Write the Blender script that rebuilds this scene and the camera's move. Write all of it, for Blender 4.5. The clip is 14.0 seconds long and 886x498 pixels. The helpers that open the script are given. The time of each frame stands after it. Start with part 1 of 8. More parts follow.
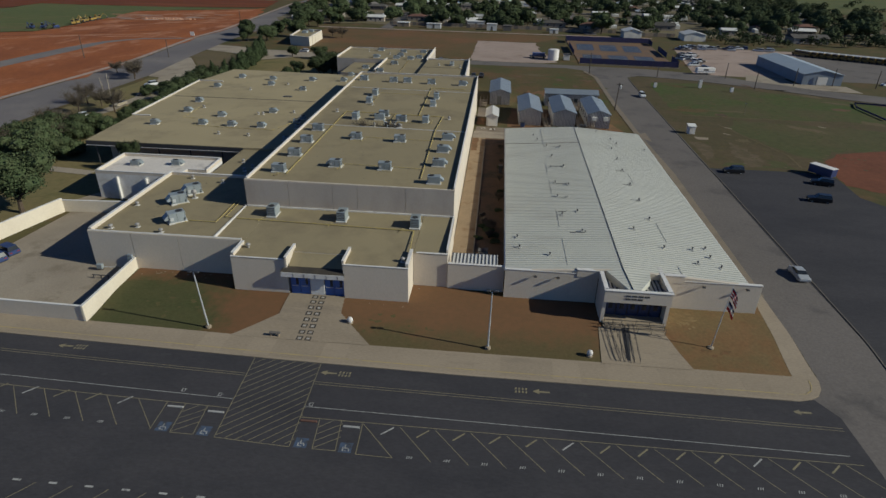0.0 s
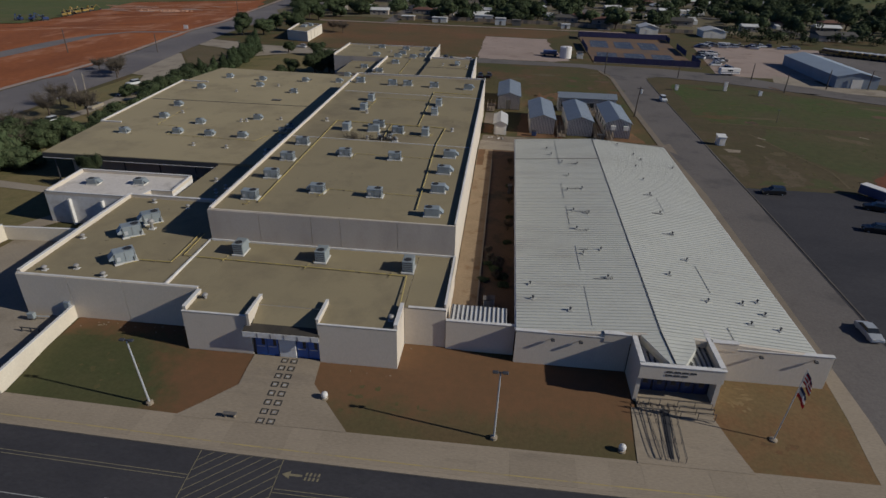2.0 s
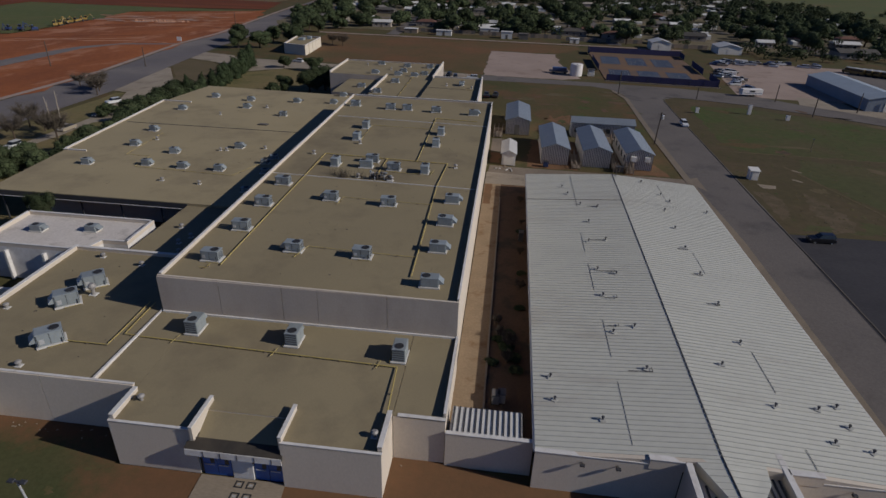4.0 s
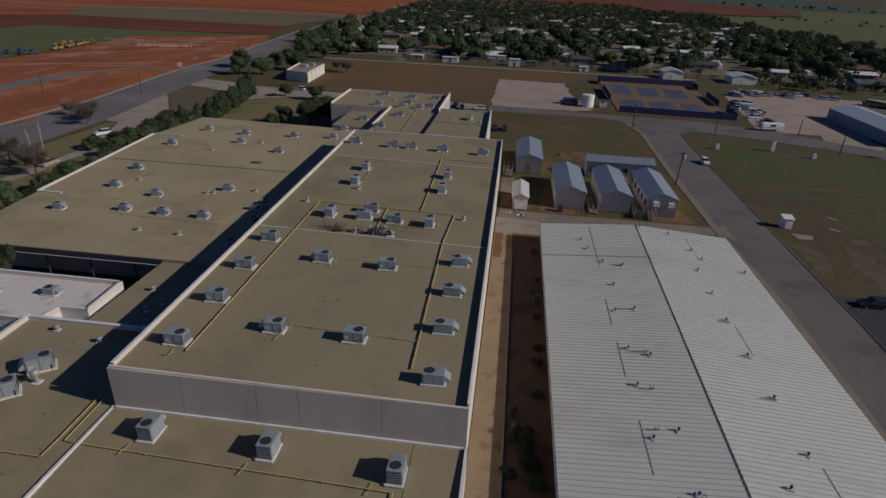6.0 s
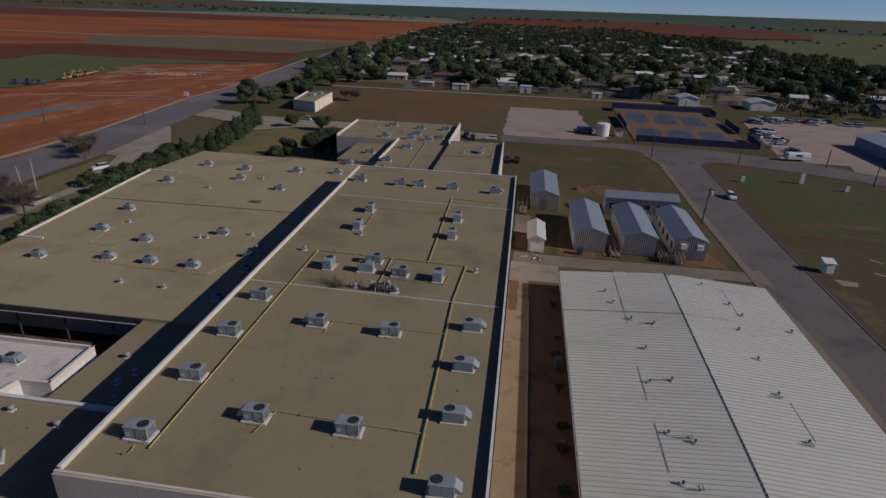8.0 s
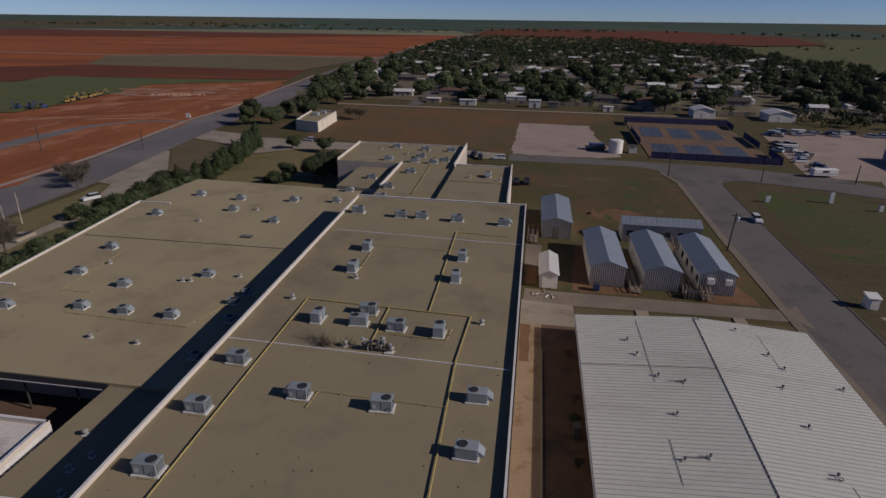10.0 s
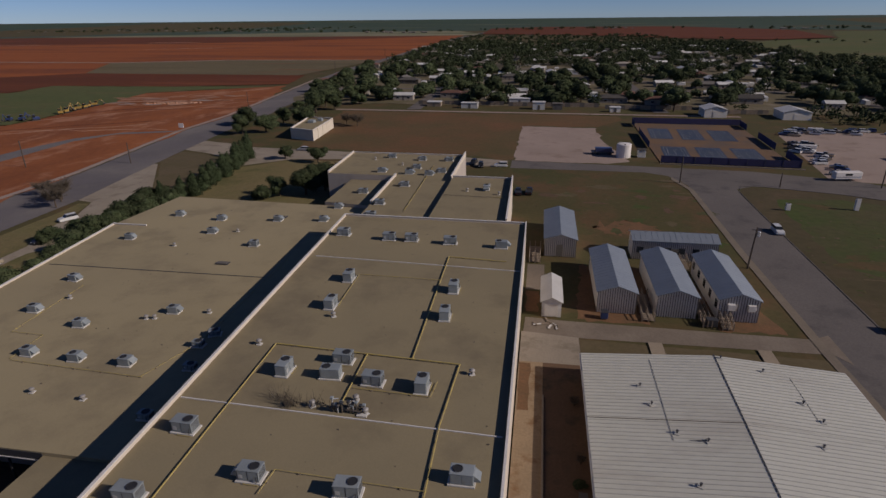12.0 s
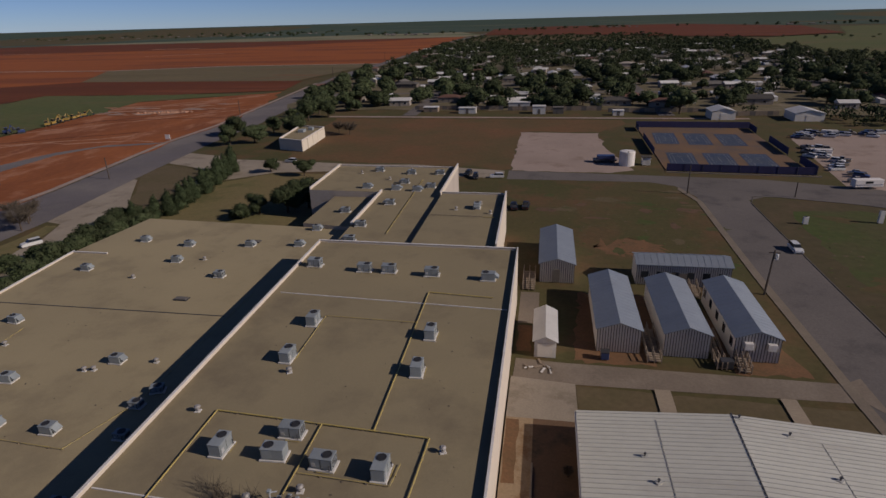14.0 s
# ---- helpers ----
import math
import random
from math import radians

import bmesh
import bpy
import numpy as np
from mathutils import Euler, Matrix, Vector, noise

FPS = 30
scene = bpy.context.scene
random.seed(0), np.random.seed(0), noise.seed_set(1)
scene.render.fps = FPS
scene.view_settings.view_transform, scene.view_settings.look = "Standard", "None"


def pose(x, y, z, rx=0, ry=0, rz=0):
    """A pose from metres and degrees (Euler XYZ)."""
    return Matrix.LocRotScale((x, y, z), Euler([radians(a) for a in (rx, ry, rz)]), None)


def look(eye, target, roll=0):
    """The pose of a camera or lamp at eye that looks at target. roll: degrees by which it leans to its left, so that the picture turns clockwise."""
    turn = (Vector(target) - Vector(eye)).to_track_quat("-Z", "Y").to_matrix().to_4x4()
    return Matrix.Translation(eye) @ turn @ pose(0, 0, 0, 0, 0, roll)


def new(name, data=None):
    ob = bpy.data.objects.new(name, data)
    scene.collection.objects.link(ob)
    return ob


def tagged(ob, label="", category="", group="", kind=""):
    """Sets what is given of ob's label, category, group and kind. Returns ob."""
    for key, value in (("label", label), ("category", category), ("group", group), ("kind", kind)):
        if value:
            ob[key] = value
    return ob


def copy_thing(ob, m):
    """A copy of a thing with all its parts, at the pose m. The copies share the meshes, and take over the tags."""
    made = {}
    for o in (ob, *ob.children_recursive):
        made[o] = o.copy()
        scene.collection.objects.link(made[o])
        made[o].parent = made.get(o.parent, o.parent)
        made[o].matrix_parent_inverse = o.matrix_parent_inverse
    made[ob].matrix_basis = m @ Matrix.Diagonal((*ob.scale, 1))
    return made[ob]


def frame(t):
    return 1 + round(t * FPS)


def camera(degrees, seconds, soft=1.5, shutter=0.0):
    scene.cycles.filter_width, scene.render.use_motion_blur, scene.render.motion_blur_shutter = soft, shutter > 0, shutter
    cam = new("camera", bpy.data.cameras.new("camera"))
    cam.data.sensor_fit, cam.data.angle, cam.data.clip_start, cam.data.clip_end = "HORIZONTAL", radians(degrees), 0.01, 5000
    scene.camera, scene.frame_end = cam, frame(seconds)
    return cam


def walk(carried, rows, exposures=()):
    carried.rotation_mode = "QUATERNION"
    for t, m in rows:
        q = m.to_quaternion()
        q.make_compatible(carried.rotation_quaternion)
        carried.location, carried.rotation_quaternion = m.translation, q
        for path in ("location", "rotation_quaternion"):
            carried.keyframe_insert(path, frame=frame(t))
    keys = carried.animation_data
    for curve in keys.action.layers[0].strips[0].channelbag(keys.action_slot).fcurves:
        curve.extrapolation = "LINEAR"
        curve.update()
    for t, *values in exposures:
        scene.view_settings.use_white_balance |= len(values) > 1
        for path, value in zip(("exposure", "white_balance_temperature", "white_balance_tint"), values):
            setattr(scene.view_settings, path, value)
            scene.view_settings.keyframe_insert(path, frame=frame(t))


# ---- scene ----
cam = camera(74.6, 14.0)
PATH = [
    (0, (-0.93, -1.8, 47.132), (-1.081, -0.023, 46.227), 1.3),
    (0.5, (-1.038, 2.449, 47.032), (-1.193, 4.222, 46.12), 1.4),
    (1, (-1.19, 6.787, 46.942), (-1.349, 8.557, 46.023), 1.5),
    (1.5, (-1.426, 11.264, 46.901), (-1.588, 13.03, 45.976), 1.6),
    (2, (-1.669, 15.815, 46.878), (-1.837, 17.579, 45.95), 1.6),
    (2.5, (-2.011, 20.473, 46.869), (-2.181, 22.238, 45.945), 1.7),
    (3, (-2.473, 25.053, 46.838), (-2.646, 26.821, 45.919), 1.8),
    (5.5, (-4.769, 43.45, 48.191), (-4.957, 45.245, 47.33), 2.4),
    (6, (-5.339, 46.396, 48.335), (-5.536, 48.2, 47.493), 2.4),
    (6.5, (-5.793, 49.11, 48.501), (-5.999, 50.922, 47.679), 2.4),
    (7, (-6.147, 51.724, 48.689), (-6.363, 53.542, 47.885), 2.3),
    (7.5, (-6.44, 54.348, 48.872), (-6.667, 56.172, 48.084), 2.1),
    (8, (-6.683, 56.996, 49.037), (-6.921, 58.824, 48.263), 1.9),
    (10.5, (-6.852, 70.622, 50.547), (-7.139, 72.458, 49.809), 0.4),
    (11, (-6.557, 73.547, 50.689), (-6.85, 75.382, 49.952), 0.1),
    (11.5, (-6.081, 76.511, 50.814), (-6.383, 78.344, 50.075), -0.3),
    (12, (-5.497, 79.469, 50.923), (-5.806, 81.301, 50.182), -0.6),
    (12.5, (-4.898, 82.533, 51.071), (-5.215, 84.363, 50.329), -0.9),
    (13, (-4.291, 85.727, 51.238), (-4.613, 87.557, 50.497), -1.2),
    (13.5, (-3.719, 89.055, 51.414), (-4.045, 90.885, 50.674), -1.4),
    (14, (-3.175, 92.445, 51.547), (-3.506, 94.275, 50.81), -1.6),
]
U = 1.4      # the plan below is drawn in units of U metres; the last lines bring it to metres
EXPOSURES = [(0.0, 0.02, 6480, -1), (1.5, -0.15, 6420, 4), (3.0, -0.33, 6380, 9), (6.5, -0.46, 6330, 12.5), (8.0, -0.46, 6350, 14), (11.0, -0.46, 6700, 17), (14.0, -0.43, 6950, 18)]
walk(cam, [(t, look(Vector(eye), Vector(target), roll)) for t, eye, target, roll in PATH], EXPOSURES)


# ---- world and sun ----
SUN_EL, SUN_AZ = 29.0, -9.5      # height of the sun; its bearing, counted from +x towards +y
world = bpy.data.worlds.new("world")
scene.world = world
world.use_nodes = True
wn = world.node_tree.nodes
sky = wn.new("ShaderNodeTexSky")
sky.sky_type = "NISHITA"
sky.sun_disc = False
sky.sun_elevation = radians(SUN_EL)
sky.sun_rotation = radians(90 - SUN_AZ)
sky.altitude = 2500
sky.air_density, sky.dust_density, sky.ozone_density = 0.8, 0.0, 5.5
wn["Background"].inputs["Strength"].default_value = 0.070
tint = wn.new("ShaderNodeMix")
tint.data_type, tint.blend_type = "RGBA", "MULTIPLY"
tint.inputs[0].default_value = 1.0
tint.inputs[7].default_value = (0.79, 0.88, 1.08, 1)
world.node_tree.links.new(sky.outputs["Color"], tint.inputs[6])
world.node_tree.links.new(tint.outputs[2], wn["Background"].inputs["Color"])
sun_data = bpy.data.lights.new("sun", "SUN")
sun_data.energy, sun_data.angle, sun_data.color = 4.4, radians(0.5), (1.0, 0.945, 0.87)
sun = new("sun", sun_data)
sd = Vector((math.cos(radians(SUN_EL)) * math.cos(radians(SUN_AZ)), math.cos(radians(SUN_EL)) * math.sin(radians(SUN_AZ)), math.sin(radians(SUN_EL))))
sun.matrix_world = look(sd * 300, (0, 0, 0))


# ---- materials ----
def mat(name, c1, c2=None, big=0.15, small=3.0, rough=0.85, bump=0.15, metal=0.0, c3=None, c3_scale=0.4, c3_amount=0.5, vary=0.0, stretch=(1, 1, 1), c3_soft=0.12):
    """Two-scale noise between c1 and c2, patches of c3, and fine relief, all in world metres."""
    m = bpy.data.materials.new(name)
    m.use_nodes = True
    nt = m.node_tree
    n, ln = nt.nodes, nt.links
    bsdf = n["Principled BSDF"]
    bsdf.inputs["Roughness"].default_value = rough
    bsdf.inputs["Metallic"].default_value = metal
    if rough >= 0.9:
        bsdf.inputs["Specular IOR Level"].default_value = 0.12
    geo = n.new("ShaderNodeNewGeometry")
    mp = n.new("ShaderNodeMapping")
    mp.inputs["Scale"].default_value = stretch
    ln.new(geo.outputs["Position"], mp.inputs["Vector"])
    c2 = c2 or tuple(v * 0.8 for v in c1)

    def nz(scale, detail=4.0, rgh=0.6):
        t = n.new("ShaderNodeTexNoise")
        t.inputs["Scale"].default_value, t.inputs["Detail"].default_value, t.inputs["Roughness"].default_value = scale, detail, rgh
        ln.new(mp.outputs["Vector"], t.inputs["Vector"])
        return t.outputs["Fac"]

    def ramp(fac, a, b):
        r = n.new("ShaderNodeMapRange")
        r.inputs["From Min"].default_value, r.inputs["From Max"].default_value = a, b
        ln.new(fac, r.inputs["Value"])
        return r.outputs["Result"]

    def mix(fac, a, b, mode="MIX"):
        x = n.new("ShaderNodeMix")
        x.data_type, x.blend_type = "RGBA", mode
        for sock, v in ((x.inputs[0], fac), (x.inputs[6], a), (x.inputs[7], b)):
            if isinstance(v, (int, float)):
                sock.default_value = v
            elif isinstance(v, tuple):
                sock.default_value = (*v, 1)
            else:
                ln.new(v, sock)
        return x.outputs[2]

    fine = nz(small, 5)
    col = mix(ramp(nz(big, 5), 0.32, 0.68), c1, c2)
    if c3:
        col = mix(ramp(nz(c3_scale, 6, 0.65), 0.68 - c3_soft / 2 - 0.24 * c3_amount, 0.68 + c3_soft / 2 - 0.24 * c3_amount), col, c3)
    gray = ramp(fine, 0.25, 0.75)
    dim = n.new("ShaderNodeMapRange")
    dim.inputs["To Min"].default_value, dim.inputs["To Max"].default_value = (0.82, 1.12) if bump >= 0.1 else (0.92, 1.06)
    ln.new(gray, dim.inputs["Value"])
    comb = n.new("ShaderNodeCombineColor")
    for k in range(3):
        ln.new(dim.outputs["Result"], comb.inputs[k])
    col = mix(1.0, col, comb.outputs["Color"], "MULTIPLY")
    if vary:
        info = n.new("ShaderNodeObjectInfo")
        hsv = n.new("ShaderNodeHueSaturation")
        vr = n.new("ShaderNodeMapRange")
        vr.inputs["To Min"].default_value, vr.inputs["To Max"].default_value = 1 - vary, 1 + vary
        ln.new(info.outputs["Random"], vr.inputs["Value"])
        ln.new(vr.outputs["Result"], hsv.inputs["Value"])
        ln.new(col, hsv.inputs["Color"])
        col = hsv.outputs["Color"]
    ln.new(col, bsdf.inputs["Base Color"])
    if bump:
        b = n.new("ShaderNodeBump")
        b.inputs["Strength"].default_value, b.inputs["Distance"].default_value = bump, 0.05
        ln.new(fine, b.inputs["Height"])
        ln.new(b.outputs["Normal"], bsdf.inputs["Normal"])
    return m


ASPHALT = mat("asphalt", (0.046, 0.044, 0.049), (0.056, 0.053, 0.057), 0.05, 3, 0.9, 0.3, c3=(0.038, 0.037, 0.042), c3_scale=0.09, c3_amount=0.45, c3_soft=0.25, stretch=(0.6, 1.3, 1))
ASPHALT_OLD = mat("worn asphalt", (0.142, 0.127, 0.129), (0.110, 0.100, 0.103), 0.06, 3, 0.92, 0.3, c3=(0.190, 0.170, 0.158), c3_scale=0.03, c3_soft=0.25)
# kerb concrete darkened: its colour carries the thin shadow line beside the kerb
KERB_SHADE = mat("kerb with shadow in colour", (0.13, 0.112, 0.095), (0.09, 0.08, 0.072), 0.3, 3, 0.9, 0.2)
STAIN = mat("oil stain", (0.030, 0.029, 0.032), (0.036, 0.034, 0.037), 0.4, 3, 0.85, 0.1)
ROAD_GREY = mat("grey road", (0.145, 0.128, 0.118), (0.118, 0.105, 0.098), 0.05, 3, 0.92, 0.3, c3=(0.095, 0.086, 0.082), c3_scale=0.1, c3_amount=0.3)
CONCRETE = mat("concrete", (0.295, 0.24, 0.178), (0.25, 0.203, 0.15), 0.10, 5, 0.9, 0.15, c3=(0.215, 0.175, 0.135), c3_scale=0.12, c3_amount=0.25, vary=0.06, stretch=(0.4, 1.5, 1))
YARD_CONCRETE = mat("yard concrete", (0.30, 0.255, 0.20), (0.24, 0.20, 0.155), 0.08, 4, 0.9, 0.15, c3=(0.20, 0.165, 0.125), c3_scale=0.15, c3_amount=0.4)
CALICHE = mat("pale gravel", (0.33, 0.255, 0.215), (0.28, 0.215, 0.18), 0.05, 2, 0.95, 0.3, c3=(0.23, 0.17, 0.135), c3_scale=0.08, c3_amount=0.3)
CALICHE_RED = mat("reddish caliche", (0.40, 0.235, 0.16), (0.33, 0.165, 0.10), 0.06, 0.8, 0.95, 0.3, c3=(0.26, 0.10, 0.05), c3_scale=0.08, c3_amount=0.4, c3_soft=0.2)
MEADOW = mat("rough meadow", (0.118, 0.080, 0.040), (0.096, 0.074, 0.034), 0.03, 0.9, 0.95, 0.5, c3=(0.165, 0.080, 0.042), c3_scale=0.025, c3_amount=0.45, c3_soft=0.35)
SAND = mat("sandy path", (0.29, 0.21, 0.132), (0.24, 0.172, 0.108), 0.25, 3, 0.95, 0.3, c3=(0.20, 0.12, 0.065), c3_scale=0.3, c3_amount=0.35)
WORN_GRASS = mat("worn grass", (0.125, 0.094, 0.056), (0.10, 0.082, 0.043), 0.1, 1.2, 0.95, 0.4)
CLAY = mat("bare red soil", (0.158, 0.084, 0.043), (0.132, 0.078, 0.040), 0.3, 2.5, 0.95, 0.4, c3=(0.12, 0.08, 0.04), c3_scale=0.5, c3_amount=0.4)
FRESH_GRASS = mat("fresh grass", (0.088, 0.080, 0.034), (0.100, 0.082, 0.037), 0.3, 2.5, 0.95, 0.5, c3=(0.11, 0.082, 0.042), c3_scale=0.5, c3_amount=0.4)
STRAW = mat("pale straw", (0.215, 0.15, 0.078), (0.19, 0.13, 0.064), 0.3, 2.5, 0.95, 0.4)
DRY_GRASS = mat("straw grass", (0.150, 0.128, 0.058), (0.175, 0.132, 0.066), 0.04, 1.2, 0.95, 0.5, c3=(0.105, 0.098, 0.042), c3_scale=0.05, c3_amount=0.4)
GRASS = mat("dry grass", (0.070, 0.066, 0.027), (0.092, 0.072, 0.034), 0.03, 1.1, 0.95, 0.5, c3=(0.125, 0.070, 0.038), c3_scale=0.06, c3_amount=0.30, c3_soft=0.25)
def lawn_mat(name, grass, grass2, soil, soil2, slopes):
    """Grass that thins out to bare soil where one of the slopes (a, b, c) makes a * x + b * y + c (in plan units) large, broken up by noise."""
    m = mat(name, grass, grass2, 0.11, 2.2, 0.95, 0.5)
    nt = m.node_tree
    n, ln = nt.nodes, nt.links
    bsdf = n["Principled BSDF"]
    base = bsdf.inputs["Base Color"].links[0].from_socket
    geo = n.new("ShaderNodeNewGeometry")
    total = None
    for a, b, c in slopes:
        dot = n.new("ShaderNodeVectorMath")
        dot.operation = "DOT_PRODUCT"
        dot.inputs[1].default_value = (a / U, b / U, 0)
        ln.new(geo.outputs["Position"], dot.inputs[0])
        add = n.new("ShaderNodeMath")
        add.inputs[1].default_value = c
        ln.new(dot.outputs["Value"], add.inputs[0])
        if total is None:
            total = add.outputs[0]
        else:
            top = n.new("ShaderNodeMath")
            top.operation = "SMOOTH_MAX"
            top.inputs[2].default_value = 0.6
            ln.new(total, top.inputs[0])
            ln.new(add.outputs[0], top.inputs[1])
            total = top.outputs[0]
    for scale, amount in ((0.16, 2.6), (0.9, 1.4), (4.0, 0.8)):
        nz = n.new("ShaderNodeTexNoise")
        nz.inputs["Scale"].default_value, nz.inputs["Detail"].default_value = scale, 5
        ln.new(geo.outputs["Position"], nz.inputs["Vector"])
        ma = n.new("ShaderNodeMath")
        ma.operation = "MULTIPLY_ADD"
        ma.inputs[1].default_value = amount
        ln.new(nz.outputs["Fac"], ma.inputs[0])
        ln.new(total, ma.inputs[2])
        total = ma.outputs[0]
    r = n.new("ShaderNodeMapRange")
    r.interpolation_type = "SMOOTHSTEP"
    r.inputs["From Min"].default_value, r.inputs["From Max"].default_value = 1.9, 3.5
    ln.new(total, r.inputs["Value"])
    nz = n.new("ShaderNodeTexNoise")
    nz.inputs["Scale"].default_value, nz.inputs["Detail"].default_value = 1.1, 6
    ln.new(geo.outputs["Position"], nz.inputs["Vector"])
    earth = n.new("ShaderNodeMix")
    earth.data_type = "RGBA"
    earth.inputs[6].default_value, earth.inputs[7].default_value = (*soil, 1), (*soil2, 1)
    ln.new(nz.outputs["Fac"], earth.inputs[0])
    mix = n.new("ShaderNodeMix")
    mix.data_type = "RGBA"
    ln.new(r.outputs["Result"], mix.inputs[0])
    ln.new(base, mix.inputs[6])
    ln.new(earth.outputs[2], mix.inputs[7])
    ln.new(mix.outputs[2], bsdf.inputs["Base Color"])
    return m


LAWN = lawn_mat("patchy lawn", (0.060, 0.066, 0.027), (0.082, 0.074, 0.034), (0.165, 0.082, 0.042), (0.110, 0.066, 0.035), ((0, 0.55, -28.6), (0.34, 0.1, 5.1)))
LAWN_FRONT = lawn_mat("mostly bare lawn", (0.092, 0.078, 0.036), (0.112, 0.078, 0.040), (0.172, 0.088, 0.045), (0.120, 0.072, 0.038), ((0, 0.42, -19.2),))
LAWN_DRY = mat("dry straw lawn", (0.175, 0.118, 0.058), (0.135, 0.098, 0.047), 0.12, 2.2, 0.95, 0.5, c3=(0.185, 0.092, 0.045), c3_scale=0.16, c3_amount=0.4, c3_soft=0.35)
GREEN = mat("green grass", (0.057, 0.079, 0.023), (0.075, 0.077, 0.031), 0.03, 0.55, 0.95, 0.5, c3=(0.086, 0.069, 0.038), c3_scale=0.03, c3_amount=0.45, c3_soft=0.3)
OLIVE = mat("olive outfield grass", (0.074, 0.072, 0.033), (0.090, 0.074, 0.038), 0.04, 0.55, 0.95, 0.5, c3=(0.064, 0.074, 0.029), c3_scale=0.03, c3_amount=0.5, c3_soft=0.3)
VENT_GREY = mat("dull vent metal", (0.32, 0.30, 0.28), (0.25, 0.235, 0.22), 1, 6, 0.6, 0.03, 0.2)
PALE_TRUNK = mat("bleached trunk", (0.36, 0.31, 0.25), (0.29, 0.25, 0.20), 1, 8, 0.9, 0.1)
WORN_FIELD = mat("worn field grass", (0.082, 0.064, 0.035), (0.066, 0.062, 0.029), 0.05, 0.55, 0.95, 0.5, c3=(0.108, 0.074, 0.046), c3_scale=0.05, c3_amount=0.4, c3_soft=0.3)
PALE_DIRT = mat("pale worn dirt", (0.135, 0.100, 0.066), (0.100, 0.076, 0.046), 0.25, 2, 0.95, 0.4, c3=(0.074, 0.062, 0.034), c3_scale=0.35, c3_amount=0.55, c3_soft=0.25)
TOWN_GROUND = mat("town yards", (0.150, 0.122, 0.078), (0.105, 0.092, 0.050), 0.03, 0.6, 0.95, 0.4, c3=(0.215, 0.175, 0.125), c3_scale=0.06, c3_amount=0.35, c3_soft=0.2)
DRIVE_TAN = mat("tan worn drive", (0.198, 0.160, 0.124), (0.165, 0.134, 0.106), 0.08, 3, 0.92, 0.3, c3=(0.235, 0.195, 0.155), c3_scale=0.1, c3_amount=0.3, c3_soft=0.25)
STRIP_CONCRETE = mat("weathered concrete strip", (0.205, 0.168, 0.128), (0.165, 0.136, 0.106), 0.2, 4, 0.9, 0.15)
RED_EARTH = mat("red earth", (0.185, 0.098, 0.052), (0.150, 0.085, 0.047), 0.2, 2.5, 0.95, 0.4, c3=(0.115, 0.076, 0.042), c3_scale=0.3, c3_amount=0.35, c3_soft=0.3)
GYM_PANEL = mat("weathered concrete panel", (0.43, 0.37, 0.315), (0.39, 0.335, 0.285), 0.12, 6.0, 0.88, 0.01, c3=(0.34, 0.285, 0.24), c3_scale=0.25, c3_amount=0.25, c3_soft=0.3, stretch=(1, 1, 0.5))
# blue of the annex doors, with the porch's dimness put into the colour
DIM_DOOR = mat("blue door, porch shade in colour", (0.020, 0.038, 0.100), (0.017, 0.032, 0.085), 0.8, 5, 0.45, 0.03)
RED_DIRT = mat("red dirt", (0.29, 0.098, 0.036), (0.19, 0.064, 0.027), 0.022, 0.5, 0.95, 0.4, c3=(0.33, 0.15, 0.085), c3_scale=0.035, c3_amount=0.42, stretch=(1.6, 0.8, 1))
INFIELD = mat("infield clay", (0.16, 0.062, 0.036), (0.125, 0.050, 0.030), 0.1, 1.0, 0.95, 0.3)
RED_FIELD = mat("ploughed red field", (0.285, 0.088, 0.027), (0.22, 0.066, 0.022), 0.006, 0.15, 0.95, 0.3, c3=(0.165, 0.054, 0.026), c3_scale=0.006, c3_amount=0.42, stretch=(0.5, 2.5, 1))
DARK_RED_FIELD = mat("dark red field", (0.140, 0.043, 0.018), (0.100, 0.034, 0.016), 0.007, 0.15, 0.95, 0.3, c3=(0.17, 0.056, 0.025), c3_scale=0.005, c3_amount=0.3, stretch=(0.5, 2.5, 1))
OLIVE_FIELD = mat("fallow field", (0.150, 0.118, 0.066), (0.115, 0.094, 0.052), 0.008, 0.15, 0.95, 0.3, c3=(0.16, 0.085, 0.045), c3_scale=0.01, c3_amount=0.25, stretch=(0.6, 2.0, 1))
# pale stubble, lightened further to hold some distance haze in the colour
PALE_FIELD = mat("pale stubble field", (0.23, 0.205, 0.130), (0.165, 0.160, 0.095), 0.004, 0.15, 0.95, 0.3, c3=(0.075, 0.105, 0.050), c3_scale=0.003, c3_amount=0.5, c3_soft=0.15, stretch=(0.5, 2.5, 1))
GREEN_FIELD = mat("green field", (0.080, 0.098, 0.036), (0.105, 0.102, 0.042), 0.008, 0.25, 0.95, 0.3, c3=(0.14, 0.10, 0.05), c3_scale=0.012, c3_amount=0.3, stretch=(0.7, 1.5, 1))
# green lifted towards blue: distance haze is put into this colour
FAR_FIELD = mat("far plain", (0.046, 0.072, 0.050), (0.058, 0.078, 0.052), 0.0012, 0.02, 0.95, 0.2, c3=(0.115, 0.115, 0.072), c3_scale=0.0012, c3_amount=0.25, c3_soft=0.1, stretch=(0.8, 3.5, 1))
ALLEY_DIRT = mat("alley dirt", (0.135, 0.082, 0.052), (0.105, 0.068, 0.044), 0.3, 3, 0.95, 0.4, c3=(0.07, 0.055, 0.038), c3_scale=0.25, c3_amount=0.4)
WALL = mat("painted concrete wall", (0.56, 0.485, 0.395), (0.525, 0.455, 0.37), 0.12, 6.0, 0.85, 0.01, c3=(0.49, 0.42, 0.34), c3_scale=0.2, c3_amount=0.1, stretch=(1, 1, 0.6))
